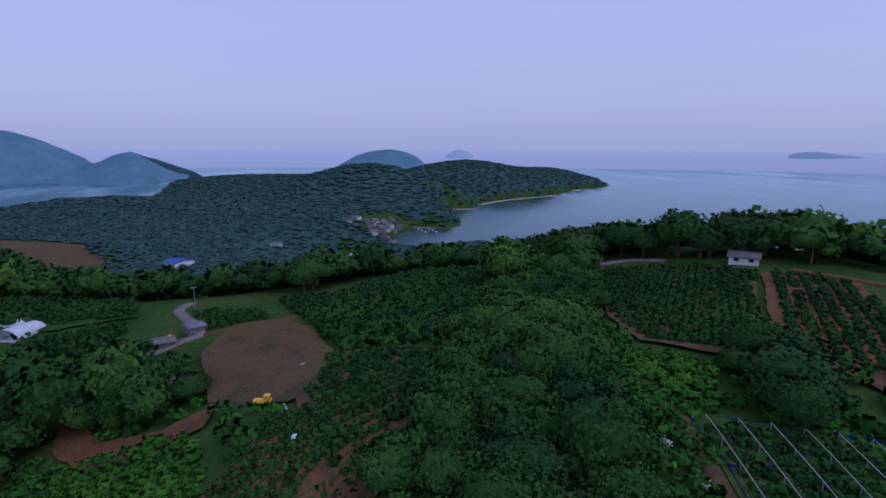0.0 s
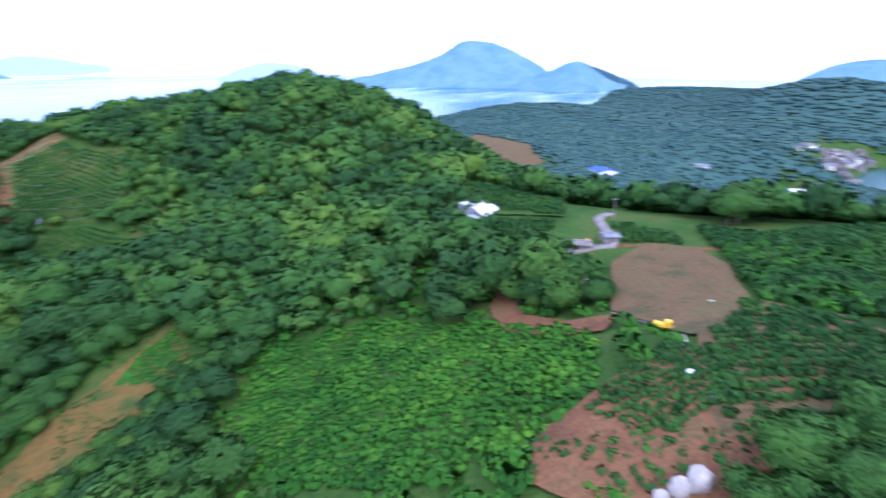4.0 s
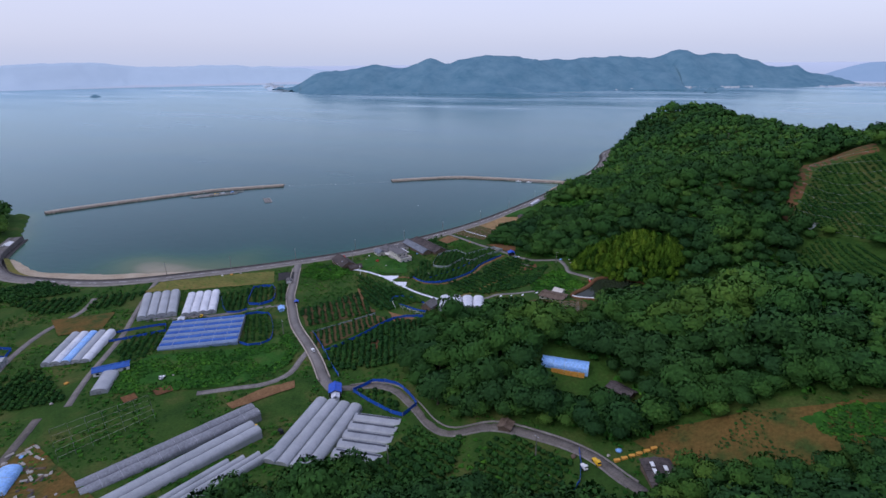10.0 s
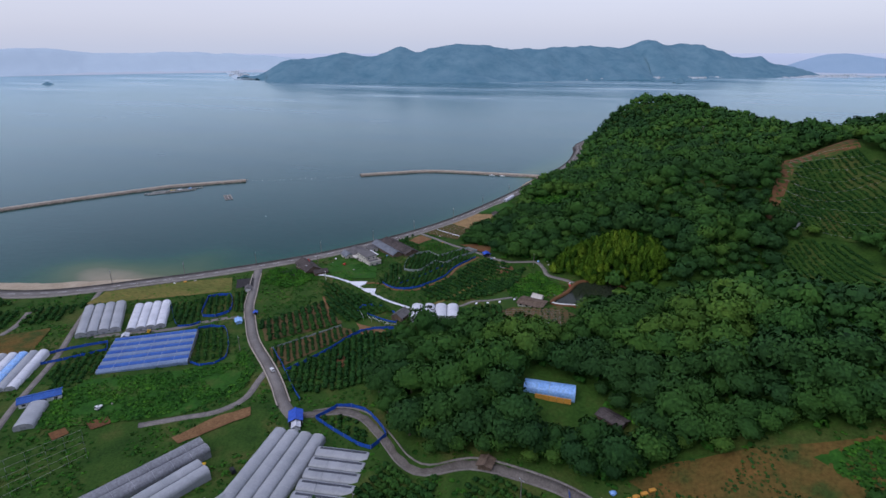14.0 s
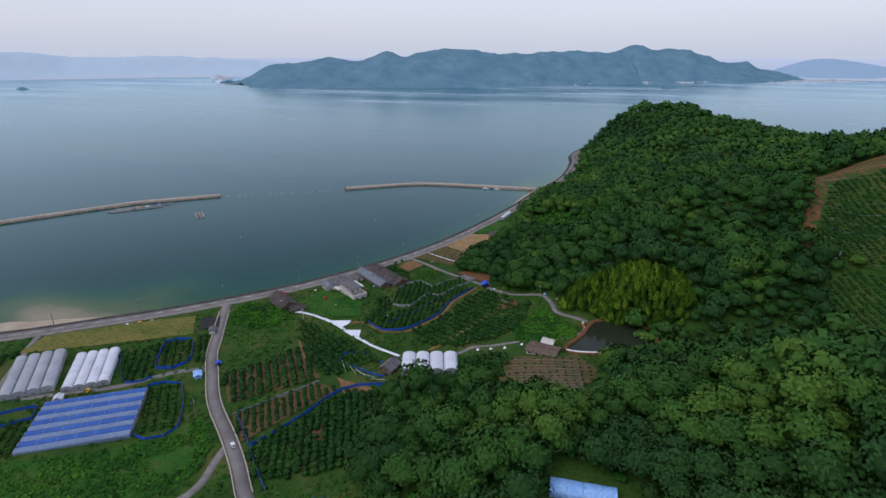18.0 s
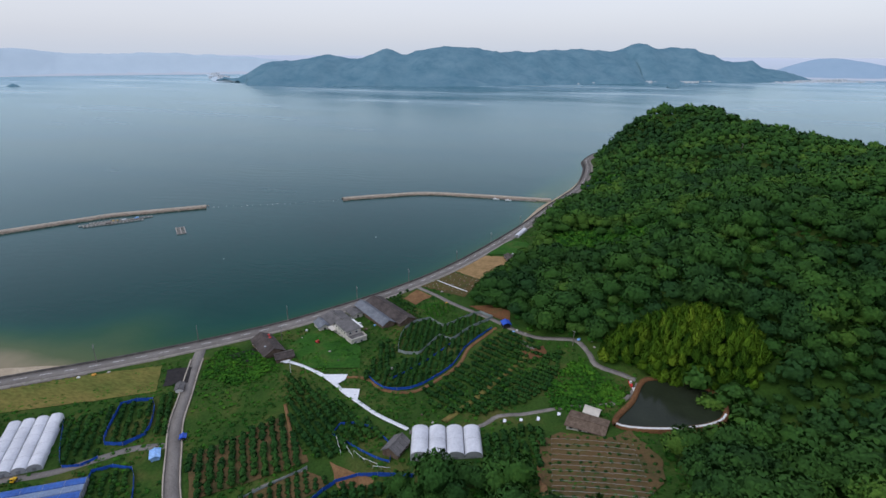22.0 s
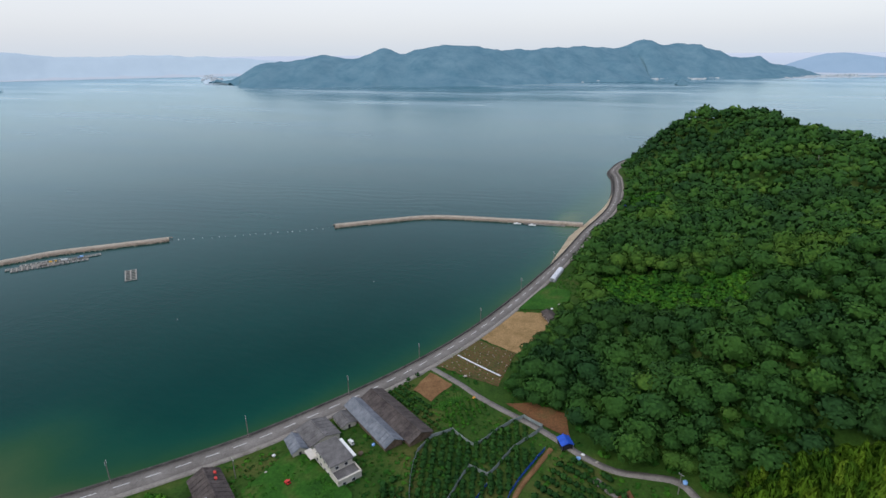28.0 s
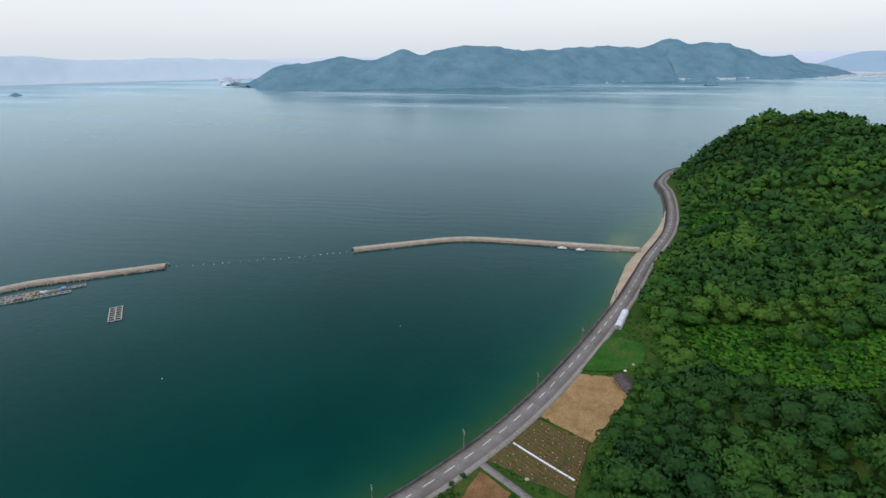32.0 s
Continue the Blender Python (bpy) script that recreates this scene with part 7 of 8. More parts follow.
def boat(x, y, turn, L, label, mat="white", z=0.0):
    """An open boat: a pointed hull with a deck and a low cabin."""
    ob = thing("fishing_boat", x, y, z, turn, label, "boat", "small boats")
    bm = bmesh.new()
    st = [(-0.5, 0.42), (-0.2, 0.5), (0.2, 0.46), (0.4, 0.28), (0.52, 0.02)]
    top = [(sx * L, w * L * 0.3, 0.75 + 0.25 * max(0, sx)) for sx, w in st] + [(sx * L, -w * L * 0.3, 0.75 + 0.25 * max(0, sx)) for sx, w in reversed(st)]
    bot = [(c[0] * 0.94, c[1] * 0.6, -0.25) for c in top]
    k = len(top)
    solid(bm, top + bot, [tuple(range(k)), tuple(range(2 * k - 1, k - 1, -1))] + [(i, k + i, k + (i + 1) % k, (i + 1) % k) for i in range(k)])
    bmesh.ops.recalc_face_normals(bm, faces=bm.faces)
    part("hull", bm, M[mat], ob)
    box_part("cabin", (-0.2 * L, 0.08 * L, -0.09 * L, 0.09 * L, 0.7, 1.6), M["white"], ob)
    box_part("windscreen", (0.081 * L, 0.088 * L, -0.08 * L, 0.08 * L, 1.05, 1.5), M["glass"], ob)
    box_part("engine", (-0.53 * L, -0.46 * L, -0.25, 0.25, 0.4, 1.2), M["dark"], ob)


boat(-634, -190, 95, 7, "small white fishing boat moored at the breakwater")
boat(-634, -177, 92, 6.5, "white open boat moored at the breakwater")
boat(-438, -505, 35, 6, "small pale boat beside the mooring rafts")
boat(-311, -45, 20, 5, "white boat laid up beside the pond", "white", gz(-311, -45) + 0.3)
boat(-315, -47, 20, 4, "red and blue boat laid up beside the pond", "red", gz(-315, -47) + 0.3)
ribbon("jetty", [(-641, -150), (-638, -172), (-636, -185)], 2.0, M["concrete"], 0, "low concrete jetty beside the breakwater", 1.2, None, "", 1.0, "jetty")
buoy_me = None
for k in range(22):
    s = (k + 0.5) / 22
    bx, by = -504 + (-574 + 504) * s + rng.normal(0, 0.8), -442 + (-338 + 442) * s + 6 * math.sin(s * 3.14) + rng.normal(0, 0.8)
    if buoy_me is None:
        bm = bmesh.new()
        bmesh.ops.create_icosphere(bm, subdivisions=2, radius=0.45)
        for v in bm.verts:
            v.co.z *= 0.8
        bmesh.ops.create_cone(bm, cap_ends=True, segments=8, radius1=0.12, radius2=0.1, depth=0.5, matrix=Matrix.Translation((0, 0, 0.5)))
        buoy_me = bpy.data.meshes.new("buoy")
        bm.to_mesh(buoy_me)
        bm.free()
        buoy_me.materials.append(M["white"])
    ob = new("buoy", buoy_me)
    ob.matrix_world = pose(bx, by, 0.1) @ Matrix.Scale(0.6, 4)
    tagged(ob, "white float of the buoy line across the harbour mouth", "buoy", "buoy line")
for bx, by in ((-396, -330), (-480, -250)):
    ob = new("buoy", buoy_me)
    ob.matrix_world = pose(bx, by, 0.1) @ Matrix.Scale(0.55, 4)
    tagged(ob, "single white float in the bay", "buoy", "stray floats")

# ---------------------------------------------------------------- farm things


def lump(name, x, y, s, mat, label, category, squash=0.7, group="", z=None):
    """A soft irregular heap or sack."""
    bm = bmesh.new()
    bmesh.ops.create_icosphere(bm, subdivisions=2, radius=1.0)
    off = rng.uniform(0, 50)
    for v in bm.verts:
        w = 1 + 0.35 * noise.noise(v.co * 1.6 + Vector((off, 0, 0)))
        v.co = Vector((v.co.x * s * w, v.co.y * s * 0.8 * w, max(v.co.z, -0.4) * s * squash * w))
    for f in bm.faces:
        f.smooth = True
    me = bpy.data.meshes.new(name)
    bm.to_mesh(me)
    bm.free()
    ob = put(name, me, M[mat], None, label, category, "", group)
    ob.matrix_world = pose(x, y, (gz(x, y) if z is None else z) + s * squash * 0.3 + 0.3, 0, 0, rng.uniform(0, 360))
    return ob


for px, py, s in ((0, 44.5, 1.5), (-1.3, 43.2, 1.3), (-2.5, 41.6, 0.9)):
    lump("sack", px, py, s, "litter", "bulging pale grey sack on red soil", "sack", 1.1, "sacks on the slope")
for px, py, s in ((37, 52, 1.2), (38, 46, 1.3), (39, 42, 1.2), (40.5, 36, 1.1), (36, 58, 1.0)):
    lump("sheet_heap", px, py, s, "litter", "crumpled white sheet on the ground", "sheet", 0.35, "crumpled sheets")
heaps = [(-78, -198), (-82, -194), (-75, -203), (-80, -201), (-72, -195), (-77, -189), (-70, -178), (-66, -172), (-73, -172), (-68, -165), (-64, -158), (-70, -160), (-61, -150), (-57, -298), (-62, -296), (-67, -292), (-54, -292), (-60, -288),
         (-3, -166), (-8, -163), (-12, -158), (-15, -156), (-6, -150), (-250, -275), (-254, -270), (-246, -279), (-142, -12), (-145, -9), (-138, -20), (-128, -26), (-165, -22), (-163, -18), (-350, -99), (-354, -103), (-358, -108), (-352, -106), (-360, -112), (-298, -150), (-294, -147), (-290, -152), (-301, -146),
         (-320, -208), (-312, -206), (-336, -176), (-330, -178), (-304, -184), (-296, -176), (-376, -150), (-390, -158), (-343, -66), (-339, -64), (-345, -72), (-270, -122), (-266, -116), (-110, -236), (-116, -238), (-104, -228), (-470, -134), (-474, -130), (-452, -131), (-456, -135), (-141, -200), (-64, 134), (-58, 140), (-3, 58), (-8, 66), (-14, 100)]
for k, (px, py) in enumerate(heaps):
    mt = ("litter", "white", "litter", "filmp", "wood", "litter", "rust", "orange")[k % 8]
    nm = {"litter": "pale", "white": "white", "filmp": "pale blue", "wood": "brown", "rust": "dark", "orange": "orange"}[mt]
    kind = {"litter": "sack", "white": "sheet_bundle", "filmp": "rolled_tarpaulin", "wood": "compost_mound", "rust": "scrap_mound", "orange": "rolled_tarpaulin"}[mt]
    lump(kind, px + rng.uniform(-1, 1), py + rng.uniform(-1, 1), rng.uniform(0.5, 1.1), mt, nm + " " + kind.replace("_", " ") + " lying on farm ground", kind.split("_")[0], 0.6, "farm clutter")


def machine(x, y, turn, L, mat, label, category, name, tracks=False):
    """A small farm machine: body, cab or tank, and four wheels."""
    ob = thing(name, x, y, gz(x, y) + 0.45, turn, label, category, "farm machines")
    bm = bmesh.new()
    box(bm, -L * 0.5, L * 0.5, -0.65, 0.65, 0.35, 0.95)
    bmesh.ops.bevel(bm, geom=bm.edges[:], offset=0.1, segments=2, affect="EDGES")
    part("body", bm, M[mat], ob)
    bm = bmesh.new()
    box(bm, L * 0.08, L * 0.46, -0.6, 0.6, 0.96, 1.75)
    bmesh.ops.bevel(bm, geom=bm.edges[:], offset=0.12, segments=2, affect="EDGES")
    cab = part("cab", bm, M[mat], ob)
    box_part("windscreen", (L * 0.461, L * 0.475, -0.5, 0.5, 1.15, 1.6), M["glass"], cab)
    for sx in (-0.33, 0.33):
        for sy in (-0.62, 0.62):
            bm = bmesh.new()
            bmesh.ops.create_cone(bm, cap_ends=True, segments=14, radius1=0.34, radius2=0.34, depth=0.24, matrix=Matrix.Translation((sx * L, sy, 0.3)) @ Matrix.Rotation(math.pi / 2, 4, "X"))
            part("wheel", bm, M["dark"], ob)
    return ob


machine(-137, -14, 40, 3.4, "yellow", "yellow crop sprayer parked beside the lane", "sprayer", "sprayer")
machine(-134, -17, 40, 2.6, "white", "white tank cart beside the lane", "cart", "tank_cart")
machine(-17, 83, 5, 3.0, "yellow", "yellow monorail cart on the field's edge", "cart", "rail_cart")
machine(-126, -137, 30, 3.2, "yellow", "yellow machine cover beside greenhouses", "machine", "farm_machine")
machine(-128, -140, 30, 3.0, "yellow", "yellow farm machine beside greenhouses", "machine", "farm_machine")
machine(-62, -153, 20, 2.6, "yellow", "yellow farm machine at the greenhouse end", "machine", "farm_machine")
machine(-130, -129, 60, 3.2, "dark", "dark small truck parked beside greenhouses", "truck", "small_truck")
machine(-137, -202, 10, 3.0, "white", "white small excavator in the meadow", "excavator", "excavator")
machine(-309, -195, 70, 2.2, "red", "red garden tiller on the lawn", "tiller", "tiller")
machine(-186, -157, 55, 3.2, "white", "white small truck at the road fork", "truck", "small_truck")
machine(-193.5, -240.5, 30, 2.4, "yellow", "yellow machine beside a white greenhouse", "machine", "farm_machine")
machine(-334, -185, 55, 3.2, "white", "white small truck beside the house", "truck", "small_truck")
for k in range(6):
    ob = thing("plywood_stack", -146 + k * 1.3, 1 - k * 1.9, gz(-146 + k * 1.3, 1 - k * 1.9) + 0.2, 125, "orange plywood stacked beside the lane", "plywood", "plywood stacks")
    for j in range(3):
        box_part("board", (-0.9, 0.9, -0.5, 0.5, j * 0.24, j * 0.24 + 0.2), M["orange"], ob)
shed_wall = thing("plywood_wall", -174.5, -31, gz(-174.5, -31), 95, "orange plywood leaning on the blue shed", "plywood")
for j in range(5):
    box_part("board", (-6 + j * 2.4, -3.7 + j * 2.4, -0.15, 0.15, 0.1, 2.0), M["orange"], shed_wall)
for k in range(8):
    ob = thing("lumber_stack", -88 + k * 2.3, -128 + k * -0.3, gz(-88 + k * 2.3, -128) + 0.1, 15, "yellow boards stacked below a greenhouse", "boards", "board stacks")
    for j in range(3):
        box_part("board", (-1.1, 1.1, -0.4 + 0.3 * j, -0.15 + 0.3 * j, 0, 0.3), M["yellow" if k % 3 else "wood"], ob)
q = offset(BAY, inland * 11.6)
for k, i in enumerate(range(52, 62)):
    ob = thing("concrete_block", q[i][0], q[i][1], gz(q[i][0], q[i][1]) + 0.1, math.degrees(math.atan2(*(q[i + 1] - q[i])[::-1])), "pale concrete block laid along the road verge", "block", "verge blocks")
    box_part("slab", (-1.6, 1.6, -0.5, 0.5, -0.2, 0.6), M["concrete"], ob)

# path of laid stones down the red slope
for ln in (smooth_line([(-30, 93), (-23, 88), (-16, 83), (-12, 76), (-7, 62), (-6, 55), (-6, 46), (-7, 38)], 1.1),):
    ob = thing("drain_channel", ln[0][0], ln[0][1], gz(*ln[0]), 0, "pale concrete drain channel running down the slope", "channel")
    inv = ob.matrix_world.inverted()
    for i in range(len(ln) - 1):
        bm = bmesh.new()
        (ax, ay), (bx, by) = ln[i], ln[i + 1]
        az, bz = gz(ax, ay) + 0.45, gz(bx, by) + 0.45
        dx, dy = np.array([by - ay, ax - bx]) / math.hypot(bx - ax, by - ay) * 0.28
        ax, ay, bx, by = ax + (bx - ax) * 0.06, ay + (by - ay) * 0.06, bx - (bx - ax) * 0.06, by - (by - ay) * 0.06
        co = [(ax - dx, ay - dy, az), (bx - dx, by - dy, bz), (bx + dx, by + dy, bz), (ax + dx, ay + dy, az)]
        solid(bm, co + [(c[0], c[1], c[2] - 0.4) for c in co], [(0, 1, 2, 3), (0, 4, 5, 1), (1, 5, 6, 2), (2, 6, 7, 3), (3, 7, 4, 0)])
        bmesh.ops.recalc_face_normals(bm, faces=bm.faces)
        part("channel_stone", bm, M["concrete"], ob).matrix_parent_inverse = inv

# ---------------------------------------------------------------- harbour village, far off
for k in range(84):
    a, r = rng.uniform(0, 6.28), rng.uniform(0, 1) ** 0.5
    vx, vy = -48 + 32 * r * math.cos(a), 840 + 105 * r * math.sin(a)
    if not 8 < coast_depth(np.array([vx]), np.array([vy]))[0] < 40:
        continue
    s, w = rng.uniform(4, 6.5), rng.uniform(3, 4.5)
    tn = rng.choice([12, 30, 100, 118]) + rng.normal(0, 5)
    ob = thing("village_house", vx, vy, gz(vx, vy), tn, ("pale-walled", "cream", "grey")[k % 3] + " harbour house with a tiled roof", "house", "harbour village")
    e = rng.uniform(3.5, 6.2)
    wall_part(ob, s, w, e, e + 1.8, M[("plaster", "concrete", "concrete")[k % 3]])
    roof_part(ob, s, w, e, e + 1.8, M[("tile", "slate", "rust", "concrete")[k % 4]], 0.4)
for px, py, hu_, hv_, tn, mt, lb in ((-64, 662, 17, 8, 20, "white", "long white harbour warehouse"), (-52, 672, 12, 7, 20, "concrete", "grey-roofed warehouse at the harbour"), (-98, 800, 9, 30, -8, "concrete", "large pale-roofed hall on the hillside"), (-175, 668, 9, 5, 10, "slate", "blue-roofed hall on the hillside"), (-202, 463, 10, 9, -35, "filmb", "blue sheeted hillside greenhouse")):
    c, s = math.cos(radians(tn)), math.sin(radians(tn))
    building([(px + a * hu_ * c - b_ * hv_ * s, py + a * hu_ * s + b_ * hv_ * c) for a, b_ in ((-1, -1), (1, -1), (1, 1), (-1, 1))], 5.0, 6.5, "white", mt, lb, "warehouse", "warehouse")
ribbon("pier", [(-18, 946), (10, 944), (44, 936)], 5.0, M["concrete"], 0, "pale concrete pier of the northern harbour", 2.5, None, "", 1.6, "pier")
for k in range(6):
    boat(2 + k * 6, 928 - (k % 3) * 16, 70 + k * 11, 8, "small white boat in the northern harbour")

# far town along the island's shore
tv, tf = [], []
for k in range(200):
    s = rng.uniform(0, 1)
    i = min(int(s * 6) + 13, 17) if k % 3 else rng.integers(9, 18)
    a = ISLE[i]
    b_ = ISLE[i + 1]
    q = rng.uniform(0, 1)
    cx, cy = a[0] + (b_[0] - a[0]) * q, a[1] + (b_[1] - a[1]) * q
    t = np.array([b_[0] - a[0], b_[1] - a[1]], float)
    t /= np.linalg.norm(t)
    nx, ny = -t[1], t[0]
    sgn = 1 if nx > 0 else -1
    dist = 395 + rng.uniform(-30, 12)
    cx, cy = cx + nx * sgn * dist * (0.72 + 0.28 * min(1, a[2] / 120)), cy + ny * sgn * dist * (0.72 + 0.28 * min(1, a[2] / 120))
    w, h = rng.uniform(6, 20), rng.uniform(4, 10)
    o = len(tv)
    for dz in (-2, h):
        tv += [(cx - w / 2, cy - w / 2, dz), (cx + w / 2, cy - w / 2, dz), (cx + w / 2, cy + w / 2, dz), (cx - w / 2, cy + w / 2, dz)]
    tf += [(o + 4, o + 5, o + 6, o + 7), (o, o + 1, o + 5, o + 4), (o + 1, o + 2, o + 6, o + 5), (o + 2, o + 3, o + 7, o + 6), (o + 3, o, o + 4, o + 7)]
for k in range(260):
    q = rng.uniform(0, 1)
    a, b_ = (((-2700, -2350), (-3900, -3550)), ((-3720, 610), (-4050, 1120)), ((-3900, 700), (-4250, 1060)))[k % 3]
    cx, cy = a[0] + (b_[0] - a[0]) * q + rng.normal(0, 22), a[1] + (b_[1] - a[1]) * q + rng.normal(0, 22)
    w, h = rng.uniform(5, 22), rng.uniform(3, 9) if k % 9 else rng.uniform(9, 15)
    o = len(tv)
    for dz in (-2, h):
        tv += [(cx - w / 2, cy - w / 2, dz), (cx + w / 2, cy - w / 2, dz), (cx + w / 2, cy + w / 2, dz), (cx - w / 2, cy + w / 2, dz)]
    tf += [(o + 4, o + 5, o + 6, o + 7), (o, o + 1, o + 5, o + 4), (o + 1, o + 2, o + 6, o + 5), (o + 2, o + 3, o + 7, o + 6), (o + 3, o, o + 4, o + 7)]
for nm, ln in (("shore_spit", [(-2480, -2150), (-2900, -2560), (-3600, -3250)]), ("shore_flat", [(-3690, 590), (-3860, 820), (-4060, 1130)])):
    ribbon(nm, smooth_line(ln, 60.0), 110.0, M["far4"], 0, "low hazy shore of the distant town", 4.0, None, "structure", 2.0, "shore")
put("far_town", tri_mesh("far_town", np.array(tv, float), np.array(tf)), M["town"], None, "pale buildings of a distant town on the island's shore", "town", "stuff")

# big lone trees on the ridge
for px, py, r, h, i in ((124, 160, 6.5, 6.0, 1), (133, 153, 5.5, 5.0, 1), (103, 152, 7.5, 6.5, 0), (110, 149, 6.0, 5.5, 2), (58, 63, 5.0, 3.6, 1), (62, 69, 4.6, 3.4, 0), (-57, 101, 4.0, 3.5, 8), (-62, 106, 4.2, 3.6, 2), (-50, 100, 4.0, 3.4, 3), (-44, 98, 4.0, 3.4, 1)):
    tree(px, py, gz(px, py) + h * 1.0, r, h, i, "large spreading broadleaf tree on the ridge")
gx2, gy2 = jitter_grid(-175, -112, -560, -470, 3.6)
SOUTH_BAMBOO = [(-110, -526), (-140, -552), (-165, -522), (-180, -490), (-150, -468), (-128, -478)]
ok = inside(SOUTH_BAMBOO, gx2, gy2)
gx2, gy2 = gx2[ok], gy2[ok]
r2 = rng.uniform(2.2, 3.2, gx2.size)
scatter("southern_bamboo", THIN_PLUMES, np.stack([gx2, gy2, ground(gx2, gy2) + 3.5], 1), r2, rng.uniform(4.5, 6.0, gx2.size), M["bamboo"], "yellow-green bamboo on the southern headland", "bamboo", np.clip(rng.normal(0.4, 0.25, gx2.size), 0, 1))

# weeds over the valley's open ground
WEED = []
for i in range(4):
    v, f, q = crown(300 + i, 1, 14, 0.34, 5, 0.6)
    k = len(ICO[1][0])
    WEED.append((v[k:], f[(f >= k).all(1)] - k, q[k:]))
gx2, gy2 = jitter_grid(-540, 40, -445, 62, 2.7)
ok = inside(VALLEY, gx2, gy2) & (coast_depth(gx2, gy2) > 14)
for p in GH_PLANS:
    ok &= ~inside(p, gx2, gy2)
for nm, poly, mt, lb in FIELDS:
    if mt in ("dry", "straw", "meadow", "fallow", "soil", "earth", "brown", "black"):
        ok &= ~inside(poly, gx2, gy2)
for ln, wd in ROADS:
    ok &= line_distance([tuple(v) for v in ln[::3]], gx2, gy2) > wd * 0.8
ok &= clump(gx2, gy2, 0.045, 8.0) > -0.18
gx2, gy2 = gx2[ok], gy2[ok]
r2 = rng.uniform(0.5, 1.35, gx2.size)
scatter("weeds", WEED, np.stack([gx2, gy2, ground(gx2, gy2)], 1), r2, r2 * 0.55, M["vine"], "dark weeds and shrubs on open ground", "weeds", np.clip(rng.normal(0.28, 0.26, gx2.size) + 0.4 * clump(gx2, gy2, 0.05, 3.0), 0, 1))


def tufts_in(name, poly, step, lo, hi, mat, label, tall=0.6, mean=0.5, thin=-0.3):
    e = np.array(poly)
    x, y = jitter_grid(e[:, 0].min(), e[:, 0].max(), e[:, 1].min(), e[:, 1].max(), step)
    ok = inside(poly, x, y)
    x, y = x[ok], y[ok]
    ok = clump(x, y, 0.09, 6.0) > thin
    x, y = x[ok], y[ok]
    r = rng.uniform(lo, hi, x.size)
    scatter(name, WEED, np.stack([x, y, ground(x, y) + 0.25], 1), r, r * tall, M[mat], label, "weeds", np.clip(mean + 0.6 * clump(x, y, 0.1, 1.0) + rng.normal(0, 0.22, x.size), 0, 1))


PLAN = {nm: poly for nm, poly, mt, lb in FIELDS}
tufts_in("meadow_growth", PLAN["field_meadow"], 1.7, 0.6, 1.3, "vine", "tall weeds across the green meadow", 0.6, 0.5, -0.22)
tufts_in("fallow_growth", PLAN["field_fallow"], 1.5, 0.35, 0.9, "citrus", "scattered weeds on the fallow slope", 0.5, 0.5, 0.05)
tufts_in("fallow_green_growth", PLAN["field_weedy"], 1.3, 0.5, 1.1, "vine", "green weeds at the slope's top", 0.5, 0.5, -0.3)
tufts_in("garden_growth", PLAN["field_lawn"], 1.8, 0.4, 1.0, "vine", "garden shrubs and rough lawn", 0.6, 0.5, 0.0)
tufts_in("field_brown_growth", PLAN["field_brown"], 1.7, 0.3, 0.8, "citrus", "low weeds on the brown field", 0.4, 0.4, 0.1)
tufts_in("terrace_growth", PLAN["field_terrace"], 1.8, 0.4, 0.9, "vine", "weeds over the young terrace", 0.4, 0.5, 0.0)
tufts_in("clearing_growth", PLAN["field_clearing"], 1.6, 0.3, 0.7, "vine", "rough grass of the mown plot", 0.3, 0.7, -0.1)
tufts_in("seaside_growth", PLAN["field_seaside"], 2.0, 0.3, 0.8, "vine", "grass tufts in the yellowed field", 0.3, 0.8, 0.08)
tufts_in("net_orchard_growth", PLAN["field_net_orchard"], 1.4, 0.5, 1.0, "citrus", "weeds under the wire frames", 0.6, 0.45, -0.25)
tufts_in("slope_growth", PLAN["field_slope"], 1.5, 0.5, 1.0, "citrus", "weeds on the red slope", 0.6, 0.5, -0.02)
tufts_in("yard_growth", PLAN["field_yard"], 1.8, 0.4, 1.1, "vine", "weeds among the yard's clutter", 0.5, 0.4, -0.05)

# vegetable plots: rows of low plants, stakes and a white film strip
for nm, poly, turn, row, gap, size, lb in (("bean_rows", PLAN["field_vegetable"], 58, 1.7, 0.9, 0.34, "rows of low vegetables between stakes"), ("leaf_rows", PLAN["field_greens"], 25, 1.1, 0.5, 0.36, "rows of bright leafy vegetables"),
                                           ("garden_rows", [(-366, -162), (-376, -152), (-371, -141), (-353, -152)], 30, 2.6, 1.8, 0.8, "mixed garden plants and bushes")):
    orchard(nm, poly, turn, row, gap, size, lb, "vine", 0.8)
e = np.array(PLAN["field_vegetable"])
x, y = jitter_grid(e[:, 0].min(), e[:, 0].max(), e[:, 1].min(), e[:, 1].max(), 3.6)
ok = inside(PLAN["field_vegetable"], x, y)
stake_bm = bmesh.new()
box(stake_bm, -0.05, 0.05, -0.05, 0.05, -0.3, 0.35)
box(stake_bm, -0.16, 0.16, -0.16, 0.16, 0.3, 0.5)
STAKE = bpy.data.meshes.new("stake")
stake_bm.to_mesh(STAKE)
stake_bm.free()
STAKE.materials.append(M["litter"])
for px, py in zip(x[ok], y[ok]):
    ob = new("stake", STAKE)
    ob.matrix_world = pose(px, py, gz(px, py) + 0.4, 0, 0, rng.uniform(0, 90))
    tagged(ob, "pale plastic-topped stake in the vegetable plot", "stake", "vegetable stakes")
ribbon("film_strip", smooth_line([(-407, -168), (-401, -156), (-395, -144)], 2.0), 0.7, M["sheet"], 0.55, "strip of white film between vegetable rows", 0.15, None, "", None, "film")
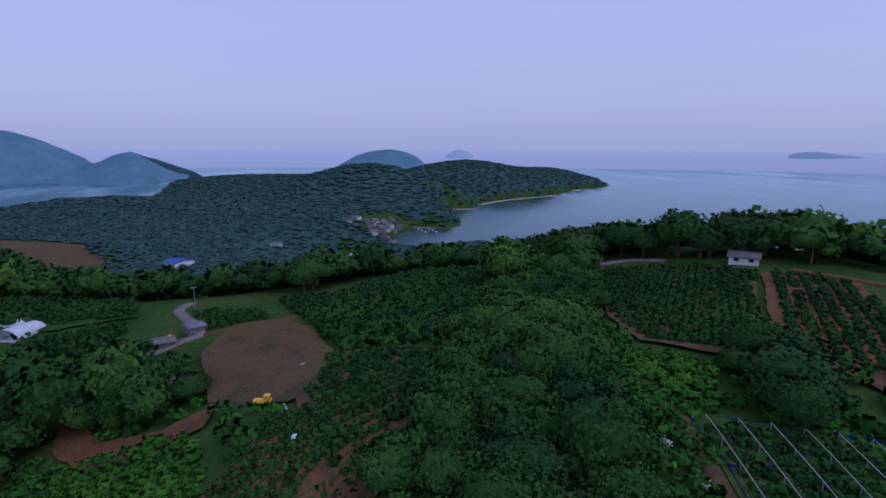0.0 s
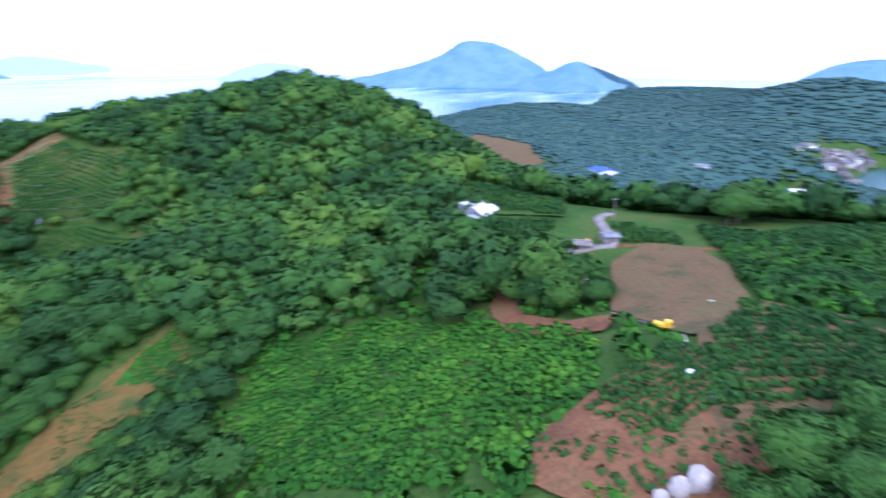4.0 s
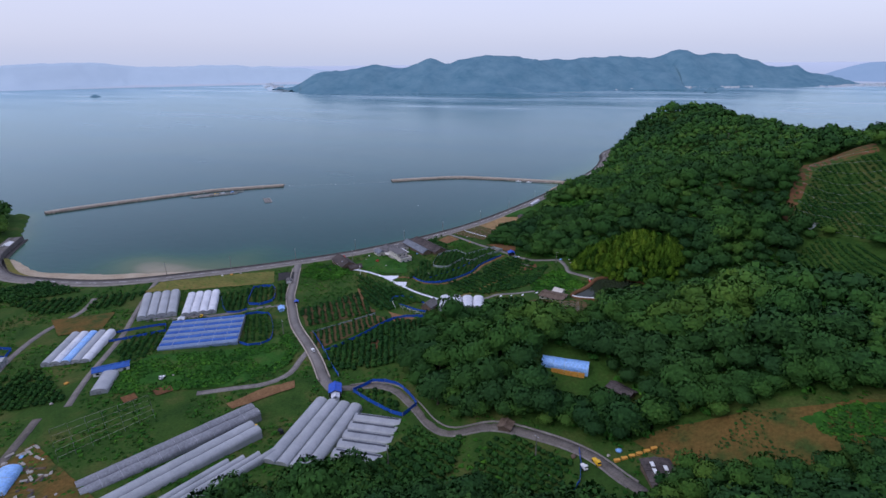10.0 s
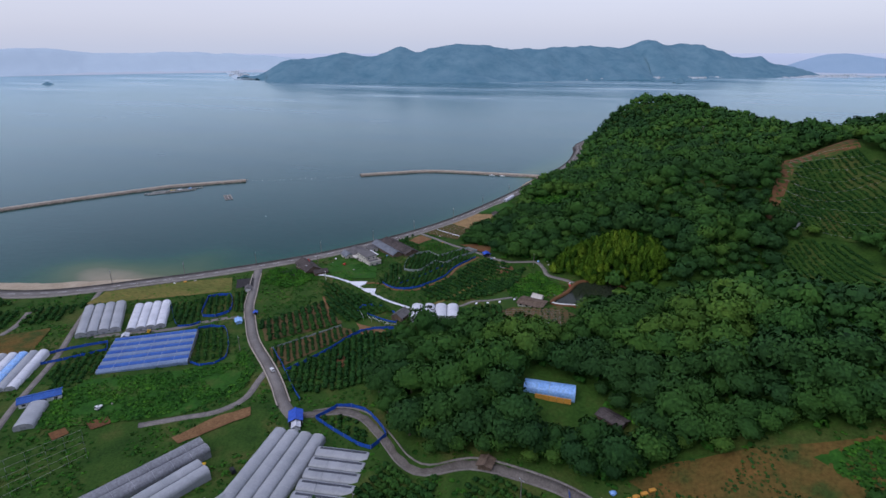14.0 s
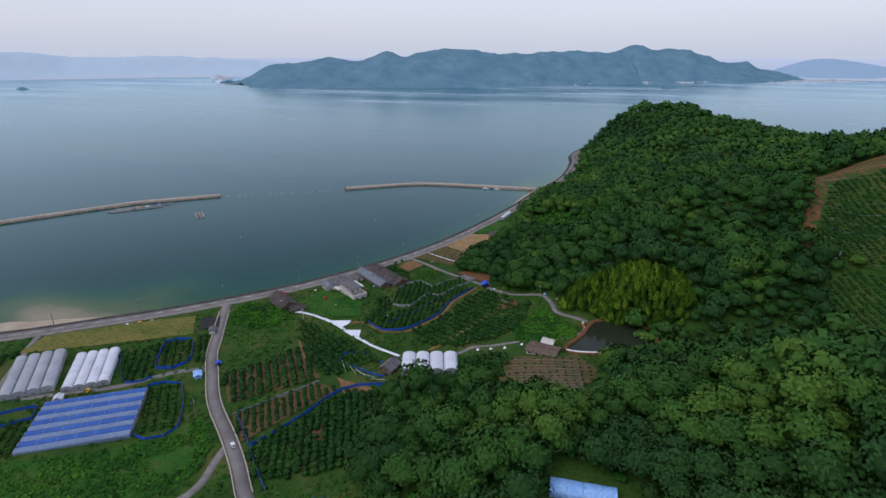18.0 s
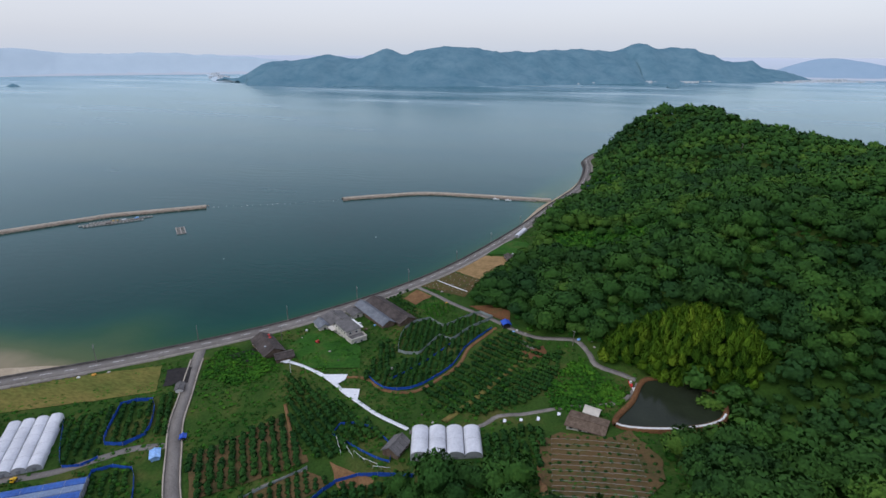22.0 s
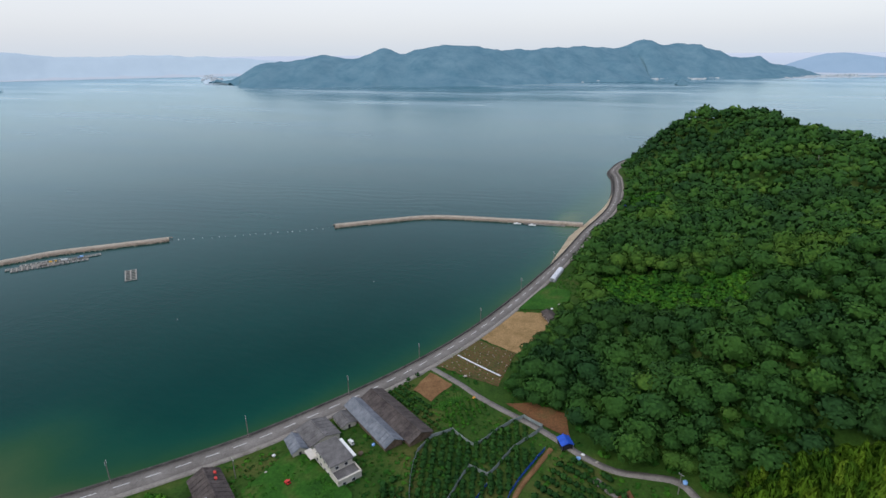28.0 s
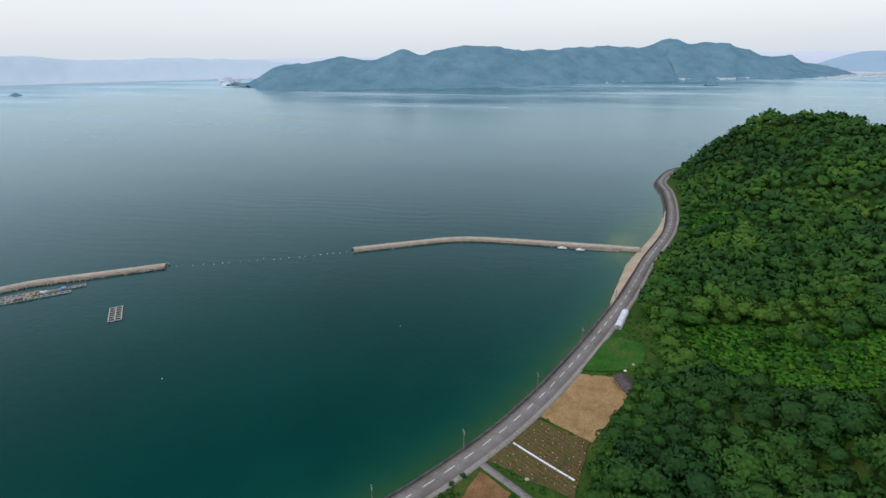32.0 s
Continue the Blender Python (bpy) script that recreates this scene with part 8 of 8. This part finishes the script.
for px, py, tn in ((-341, -97, 55), (-338, -93, 60)):
    ob = thing("concrete_slab", px, py, gz(px, py) + 0.35, tn, "pale concrete slab beside the path", "slab", "path slabs")
    box_part("slab", (-2.2, 2.2, -1.3, 1.3, -0.2, 0.35), M["concrete"], ob)
for px, py, w, d in ((-472, -133, 1.2, 0.9), (-480, -132, 1.2, 0.8), (-467, -128, 1.1, 0.9)):
    lump("sheet_bundle", px, py, w * 0.38, "sheet", "white sheet lying on the mown plot", "sheet", 0.3, "white sheets")

tufts_in("bank_growth", [(32, 14), (42, 22), (43, 56), (36, 62), (30, 40)], 1.2, 0.5, 1.2, "vine", "rank weeds beside the wire-framed orchard", 0.7, 0.45, -0.25)
tufts_in("slope_foot_growth", [(-30, 20), (2, 20), (6, 40), (-16, 42)], 1.3, 0.5, 1.2, "vine", "rank weeds at the foot of the red slope", 0.6, 0.5, -0.3)

HOSE = [(-12.8, 80.1), (-9.4, 71.8), (-6.6, 63.5), (-6.5, 56.1), (-6.6, 52.2), (-6.9, 48.9), (-7.3, 46.1)]
ribbon("irrigation_hose", smooth_line(HOSE, 2.0), 0.4, M["litter"], 0.5, "pale irrigation hose lying down the red slope", 0.2, None, "", None, "hose")

# crates and boards lying about the greenhouse yard
crate_rng = np.random.default_rng(31)
for k in range(46):
    s = crate_rng.uniform(0, 1)
    px, py = -84 + 24 * s + crate_rng.normal(0, 2.6), -204 + 46 * s + crate_rng.normal(0, 2.6)
    if any(inside(p, np.array([px]), np.array([py]))[0] for p in GH_PLANS):
        continue
    nm, mt, lb = (("crate", "rust", "dark plastic crate lying in the yard"), ("plank_bundle", "wood", "weathered plank bundle lying in the yard"), ("sheet_roll", "litter", "rolled pale film lying in the yard"), ("plank_bundle", "litter", "pale plank bundle lying in the yard"))[k % 4]
    ob = thing(nm, px, py, gz(px, py) + 0.45, crate_rng.uniform(0, 180), lb, nm.split("_")[0], "yard clutter")
    a, c = (0.5, 0.4) if nm == "crate" else (crate_rng.uniform(0.9, 2.0), 0.35)
    for j in range(2):
        box_part("board" if nm != "crate" else "box", (-a, a, -c + 0.45 * j, -c + 0.4 + 0.45 * j, -0.1, 0.25 + 0.1 * j), M[mt], ob)

for px, py, w in ((-276, -91, 1.3), (-278, -85, 1.0), (-280, -79, 1.4), (-285, -72, 1.2)):
    drape("ground_sheet", [(px - w, py - 0.6), (px + w, py - 0.4), (px + w * 0.8, py + 0.7), (px - w * 0.7, py + 0.6)], M["sheet"], 0.75, "white sheet lying flat beside the terrace path", 2.0, "sheet", "", 0.3)
